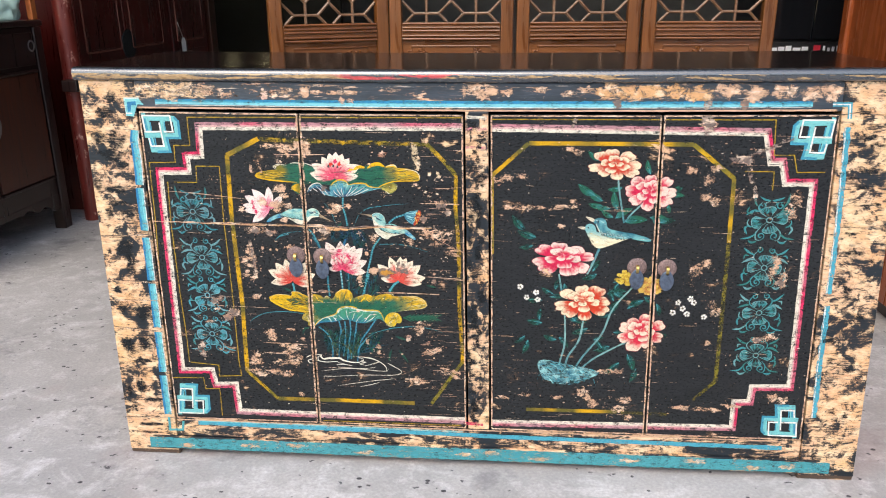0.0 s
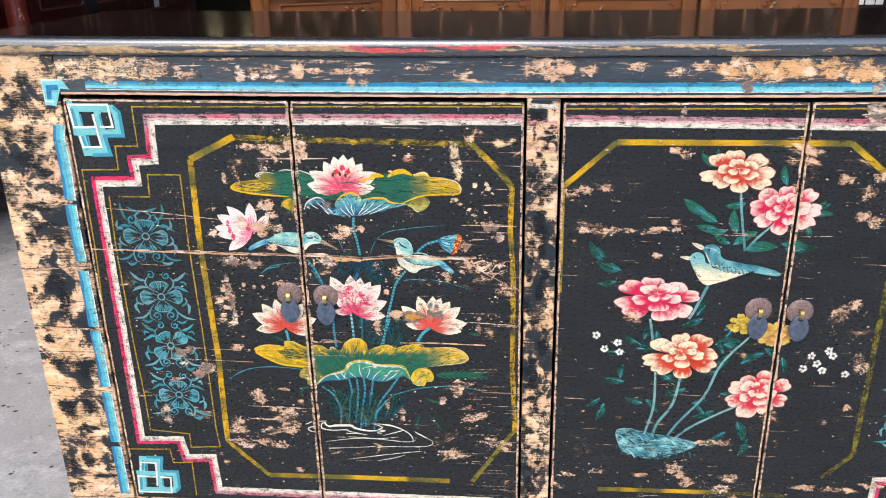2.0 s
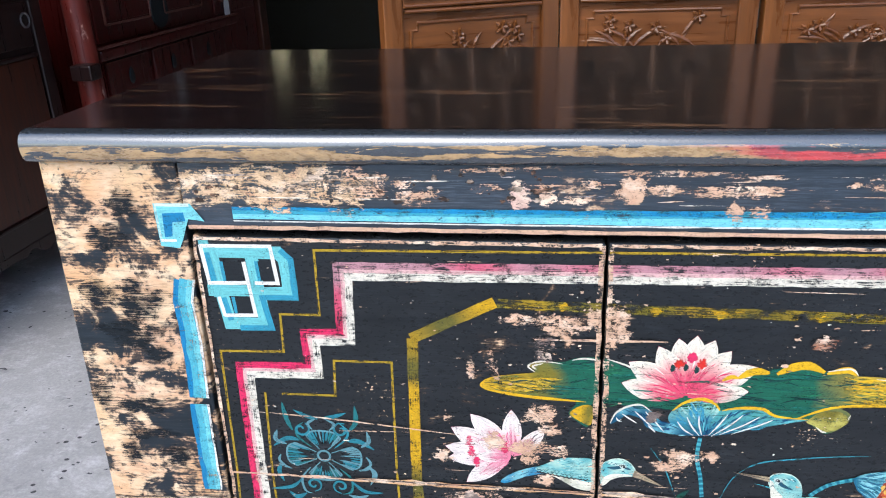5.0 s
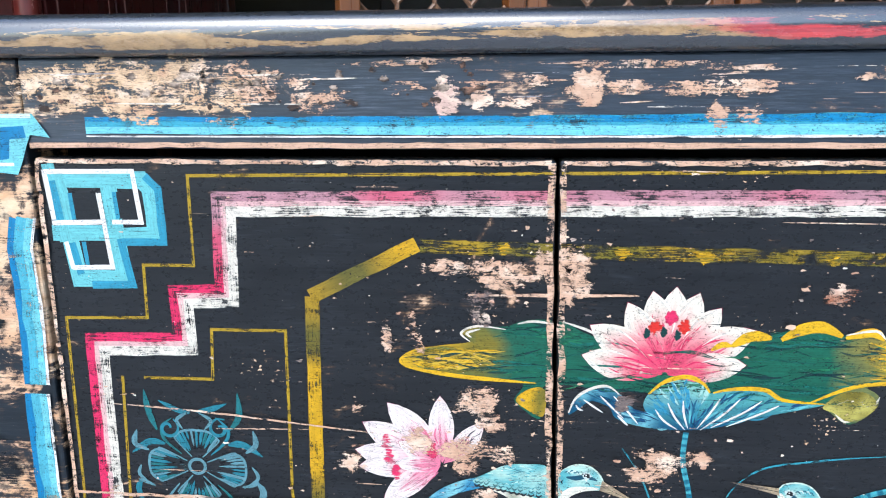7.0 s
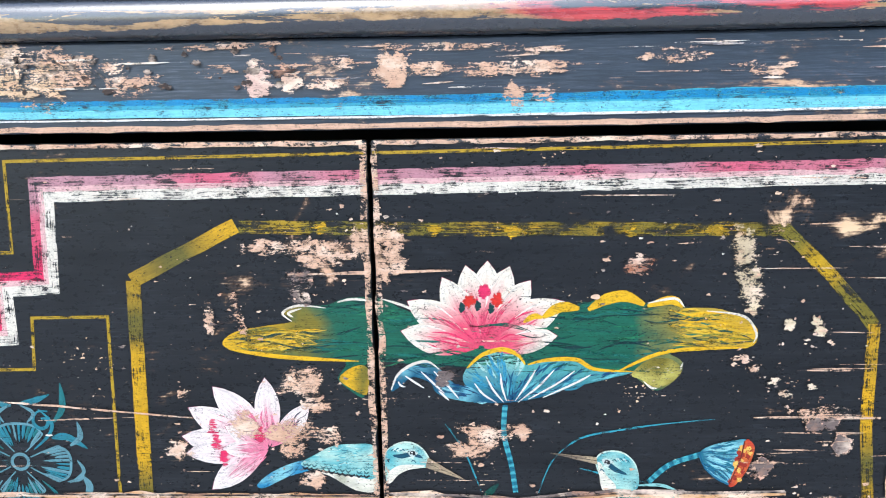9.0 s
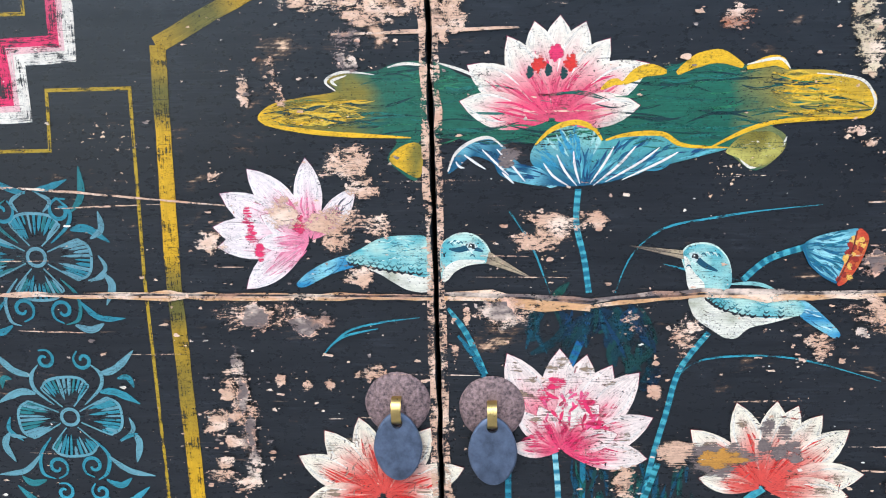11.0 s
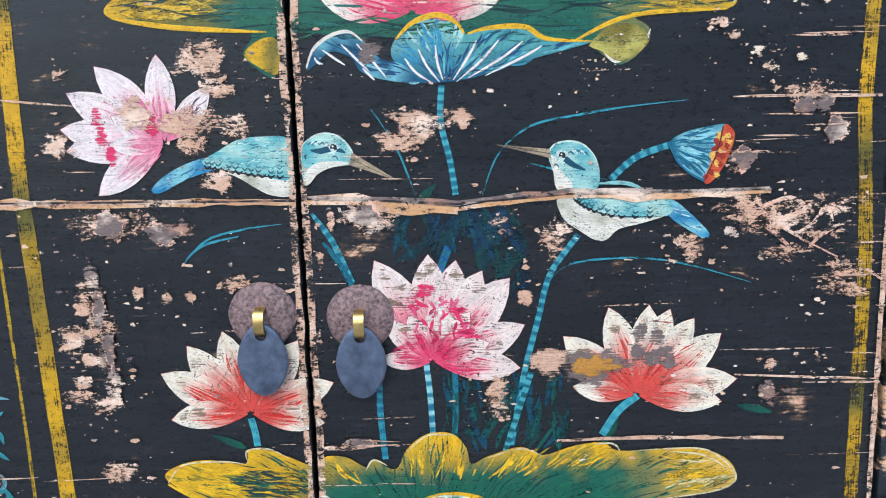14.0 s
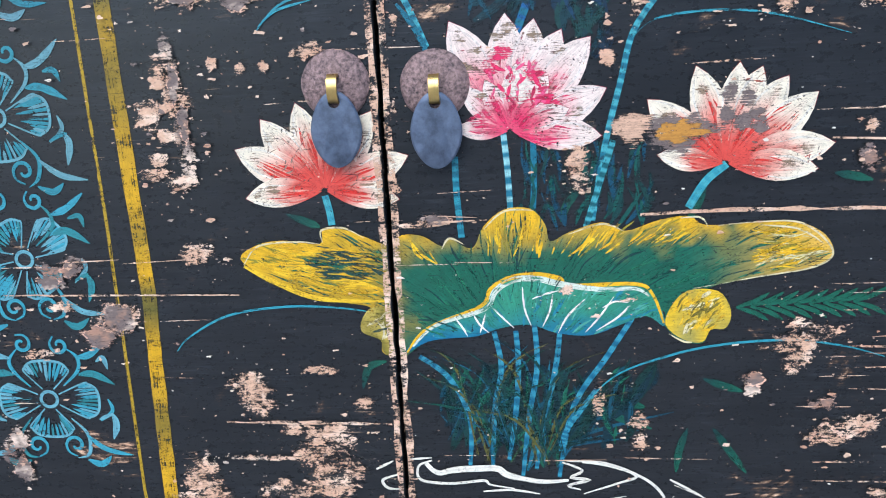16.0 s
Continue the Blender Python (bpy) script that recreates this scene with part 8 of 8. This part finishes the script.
corners = [(-0.338, 1.205), (0.072, 1.425), (0.556, 1.423), (1.03, 1.45), (1.525, 1.45)]
for (ax, ay), (bx, by) in zip(corners, corners[1:]):
    ln = math.hypot(bx - ax, by - ay) - 0.012
    leaf = screen_leaf(ln)
    leaf.matrix_world = pose(ax, ay, 0, 0, 0, math.degrees(math.atan2(by - ay, bx - ax)))

# polished wood cabinet beside the sideboard
wardrobe = thing("wardrobe", "tall polished orange-brown wooden wardrobe standing beside the sideboard", "wardrobe")
part("body", box((1.86, 0.80, 0.05), (2.7, 1.62, 2.3), 0.006), M_ORANGE, wardrobe)
part("corner_post", box((1.845, 1.621, 0.0), (1.905, 1.68, 2.32), 0.008), M_ORANGE, wardrobe)
part("plinth", box((1.88, 0.82, 0.0), (2.68, 1.60, 0.049), 0.003), M_DARKWOOD, wardrobe)

# dark glazed cabinet
glazed = thing("display_cabinet", "black display cabinet with dark glass doors and a label strip", "display cabinet")
part("body", box((1.66, 2.05, 0.0), (2.4, 2.5, 2.2), 0.006), M_SHADE, glazed)
for x in (1.68, 1.875, 2.07):
    part("glass_door", box((x, 2.035, 0.90), (x + 0.19, 2.049, 2.1), 0.003), M_GLASSY, glazed)
strip = part("label_strip", box((1.70, 2.03, 0.828), (2.04, 2.049, 0.89), 0.003), M_SHADE, glazed, "black strip with white print")
part("red_mark", box((1.885, 2.027, 0.85), (1.915, 2.0295, 0.876), 0.001), simple("red_print", lin(200, 40, 60), 0.6), strip)
for k, (xa, xb) in enumerate(((1.705, 1.728), (1.732, 1.76), (1.764, 1.79), (1.796, 1.83), (1.834, 1.862), (1.925, 1.936), (1.945, 1.956), (1.964, 1.976), (1.984, 1.995), (2.004, 2.015))):
    part("print_bar", box((xa, 2.0275, 0.85), (xb, 2.0295, 0.866 + 0.004 * (k % 3)), 0.001), M_PAPER, strip)

# dark cabinet by the wall, with drawers
dark = thing("dark_cabinet", "dark brown wooden cabinet with ring pulls standing against the wall", "cabinet")
part("body", box((-2.4, 0.98, 0.17), (-1.715, 1.96, 0.945), 0.006), M_DARKWOOD, dark)
part("top", box((-2.42, 0.95, 0.946), (-1.70, 1.98, 0.972), 0.006), M_DARKWOOD, dark)
for y in (0.985, 1.90):
    part("leg", box((-1.76, y, 0.0), (-1.70, y + 0.06, 0.945), 0.006), M_DARKWOOD, dark)
    part("leg", box((-2.4, y, 0.0), (-2.34, y + 0.06, 0.169), 0.006), M_DARKWOOD, dark)
# wavy apron
bm = bmesh.new()
n_ = 40
top_, low_ = [], []
for i in range(n_ + 1):
    y = 1.046 + (1.899 - 1.046) * i / n_
    s_ = abs(2 * i / n_ - 1)
    z = 0.15 - 0.05 * s_ ** 3 + 0.012 * math.sin(i * 0.95) * (s_ > 0.3)
    top_.append(y)
    low_.append(z)
for x in (-1.735, -1.712):
    for i in range(n_):
        bm.faces.new([bm.verts.new(c) for c in ((x, top_[i], 0.175), (x, top_[i + 1], 0.175), (x, top_[i + 1], low_[i + 1]), (x, top_[i], low_[i]))])
for i in range(n_):
    bm.faces.new([bm.verts.new(c) for c in ((-1.735, top_[i], low_[i]), (-1.735, top_[i + 1], low_[i + 1]), (-1.712, top_[i + 1], low_[i + 1]), (-1.712, top_[i], low_[i]))])
bmesh.ops.remove_doubles(bm, verts=bm.verts, dist=0.0001)
part("apron", bm, M_DARKWOOD, dark)
M_NICKEL = simple("dull_steel", lin(150, 150, 155), 0.35, 0.9, 0.15, 60)


def ring_pull(y, z, parent, r=0.022):
    bm = bmesh.new()
    add_tube(bm, [(-1.70, y + r * math.cos(a), z - r + r * math.sin(a)) for a in [k * math.pi / 10 for k in range(21)]], 0.0035, 6)
    part("ring_pull", bm, M_NICKEL, parent, "steel ring pull")


for y in (1.055, 1.48):
    d = part("drawer", box((-1.714, y, 0.78), (-1.704, y + 0.405, 0.92), 0.003), M_DARKWOOD, dark)
    ring_pull(y + 0.38 if y > 1.2 else y + 0.2, 0.885, d)
    d = part("door", box((-1.714, y, 0.27), (-1.704, y + 0.405, 0.745), 0.003), M_DARKPANEL, dark)
    for z0, z1 in ((0.255, 0.268), (0.747, 0.76)):
        part("moulding", box((-1.714, y, z0), (-1.698, y + 0.405, z1), 0.004), M_DARKWOOD, dark)
bm = bmesh.new()
bmesh.ops.create_cone(bm, cap_ends=True, segments=32, radius1=0.075, radius2=0.07, depth=0.006, matrix=pose(-1.701, 1.475, 0.56, 0, 90, 0))
smooth(part("lock_plate", bm, M_NICKEL, dark, "round steel lock plate"))

# crumpled bag on the dark cabinet
bm = bmesh.new()
bmesh.ops.create_icosphere(bm, subdivisions=4, radius=1.0)
for v in bm.verts:
    w = 1 + 0.35 * noise.noise(v.co * 1.7) + 0.16 * noise.noise(v.co * 5)
    v.co = Vector((-1.845 + 0.12 * v.co.x * w, 1.865 + 0.09 * v.co.y * w, max(0.973, 1.05 + 0.12 * v.co.z * w)))
bag = thing("plastic_bag", "crumpled white and mint plastic bag on the dark cabinet", "bag")
smooth(part("bag_skin", bm, simple("mint_plastic", lin(196, 226, 214), 0.35, 0, 0.12, 12), bag), 70)
crate = thing("orange_carton", "small orange cardboard carton on the dark cabinet", "carton")
part("carton_body", box((-1.742, 1.935, 0.973), (-1.716, 1.975, 1.2), 0.004), simple("orange_card", lin(176, 96, 44), 0.7, 0, 0.2, 30), crate)

for ob in (dark, bag, crate):
    ob.location = (0.04, 0, 0.03 if ob is not dark else 0)
dark.scale = (1, 1, 1.031)

# red post
bm = bmesh.new()
add_tube(bm, [(-1.615, 2.09, 0.0), (-1.615, 2.09, 1.0), (-1.615, 2.09, 2.4)], 0.045, 20)
post = thing("red_post", "round red-lacquered post, scuffed pale", "post")
smooth(part("shaft", bm, M_REDPOST, post))
part("peg", box((-1.625, 1.99, 0.665), (-1.545, 2.06, 0.72), 0.006), M_DARKWOOD, post)

# red cabinet with panelled doors over a row of drawers
red = thing("red_cabinet", "dark red lacquered cabinet with panelled doors and small drawers", "cabinet")
part("body", box((-2.5, 2.25, 0.0), (-1.78, 4.12, 2.2), 0.006), M_RED, red)
part("ledge", box((-1.779, 2.2, 0.70), (-1.70, 3.62, 0.745), 0.012, 3), M_RED, red)
part("ledge_edge", box((-1.72, 2.19, 0.7455), (-1.697, 3.62, 0.752), 0.003), M_REDEDGE, red, "strip in a paler red along the ledge")
M_DARKIRON = simple("dark_iron_fitting", lin(52, 58, 62), 0.45, 0.6, 0.2, 90)
for y0, y1 in ((2.33, 2.68), (2.73, 3.09), (3.14, 3.5)):
    d = part("drawer", box((-1.779, y0, 0.53), (-1.765, y1, 0.68), 0.004), M_RED, red)
    for z in (0.532, 0.674):
        part("edge_bead", box((-1.7645, y0, z), (-1.7605, y1, z + 0.004), 0.001), M_REDEDGE, d)
    bm = bmesh.new()
    bmesh.ops.create_uvsphere(bm, u_segments=16, v_segments=10, radius=1.0)
    for v in bm.verts:
        v.co = Vector((-1.760 + 0.006 * v.co.x, (y0 + y1) / 2 + 0.022 * v.co.y * (1 - 0.25 * v.co.z), 0.605 + 0.036 * v.co.z))
    smooth(part("drop_pull", bm, M_DARKIRON, d, "dark teardrop iron pull"))
for y0, y1 in ((2.31, 2.82), (2.83, 3.38), (3.48, 4.06)):
    d = part("door", box((-1.779, y0, 0.755), (-1.766, y1, 2.1), 0.004), M_RED, red)
    part("panel", box((-1.7655, y0 + 0.07, 0.83), (-1.760, y1 - 0.07, 2.0), 0.003), M_RED, d)
    # These beads put the door frames' bevel highlights into a paler colour.
    for ya in (y0 + 0.06, y1 - 0.07):
        part("edge_bead", box((-1.7655, ya, 0.82), (-1.757, ya + 0.009, 2.0), 0.002), M_REDEDGE, d)
    part("edge_bead", box((-1.7655, y0 + 0.07, 0.815), (-1.757, y1 - 0.071, 0.824), 0.002), M_REDEDGE, d)
bm = bmesh.new()
bmesh.ops.create_cone(bm, cap_ends=True, segments=32, radius1=0.085, radius2=0.08, depth=0.005, matrix=pose(-1.762, 2.85, 0.84, 0, 90, 0))
smooth(part("lock_plate", bm, M_DARKIRON, red, "large round dark iron lock plate"))
tag = thing("price_tag", "white card price tag hanging from the red cabinet's door", "tag")
bm = bmesh.new()
out = [(-0.035, 0.0), (0.035, 0.0), (0.035, 0.09), (0.018, 0.12), (-0.018, 0.12), (-0.035, 0.09)]
fr_ = [bm.verts.new((-1.742, 2.93 + u, 1.40 + w)) for u, w in out]
bk_ = [bm.verts.new((-1.7435, 2.93 + u, 1.40 + w)) for u, w in out]
bm.faces.new(fr_)
bm.faces.new(bk_[::-1])
for i in range(6):
    bm.faces.new((fr_[i], bk_[i], bk_[(i + 1) % 6], fr_[(i + 1) % 6]))
part("card", bm, M_PAPER, tag)
bm = bmesh.new()
add_tube(bm, [(-1.743, 2.93, 1.515), (-1.75, 2.91, 1.57), (-1.757, 2.895, 1.62)], 0.0015, 5)
part("string", bm, M_PAPER, tag)
copy_thing(tag, Matrix.Translation((0.085, 0.66, -0.68)))

for ob in (red, tag):
    ob.location.x = 0.085

# brown post at the opening
bm = box((-1.78, 4.15, 0), (-1.67, 4.27, 2.6), 0.008)
jamb = thing("door_post", "plain brown wooden post at the inner opening", "post")
part("shaft", bm, M_DARKPANEL, jamb)
glow = Nodes("lamp_tube")
glow.bsdf.inputs["Emission Color"].default_value = (1.0, 0.9, 0.55, 1)
glow.bsdf.inputs["Emission Strength"].default_value = 3.0
for x in (-2.19, -1.86):
    lamp = thing("tube_lamp", "short glowing yellowish tube lamp on the dark board partition", "lamp", "tube lamps")
    bm = bmesh.new()
    add_tube(bm, [(x - 0.06, 6.04, 1.79), (x + 0.07, 6.04, 1.74)], 0.022, 10)
    smooth(part("tube", bm, glow.mat, lamp))
    part("bracket", box((x - 0.02, 6.06, 1.735), (x + 0.03, 6.0995, 1.795), 0.003), M_SHADE, lamp)
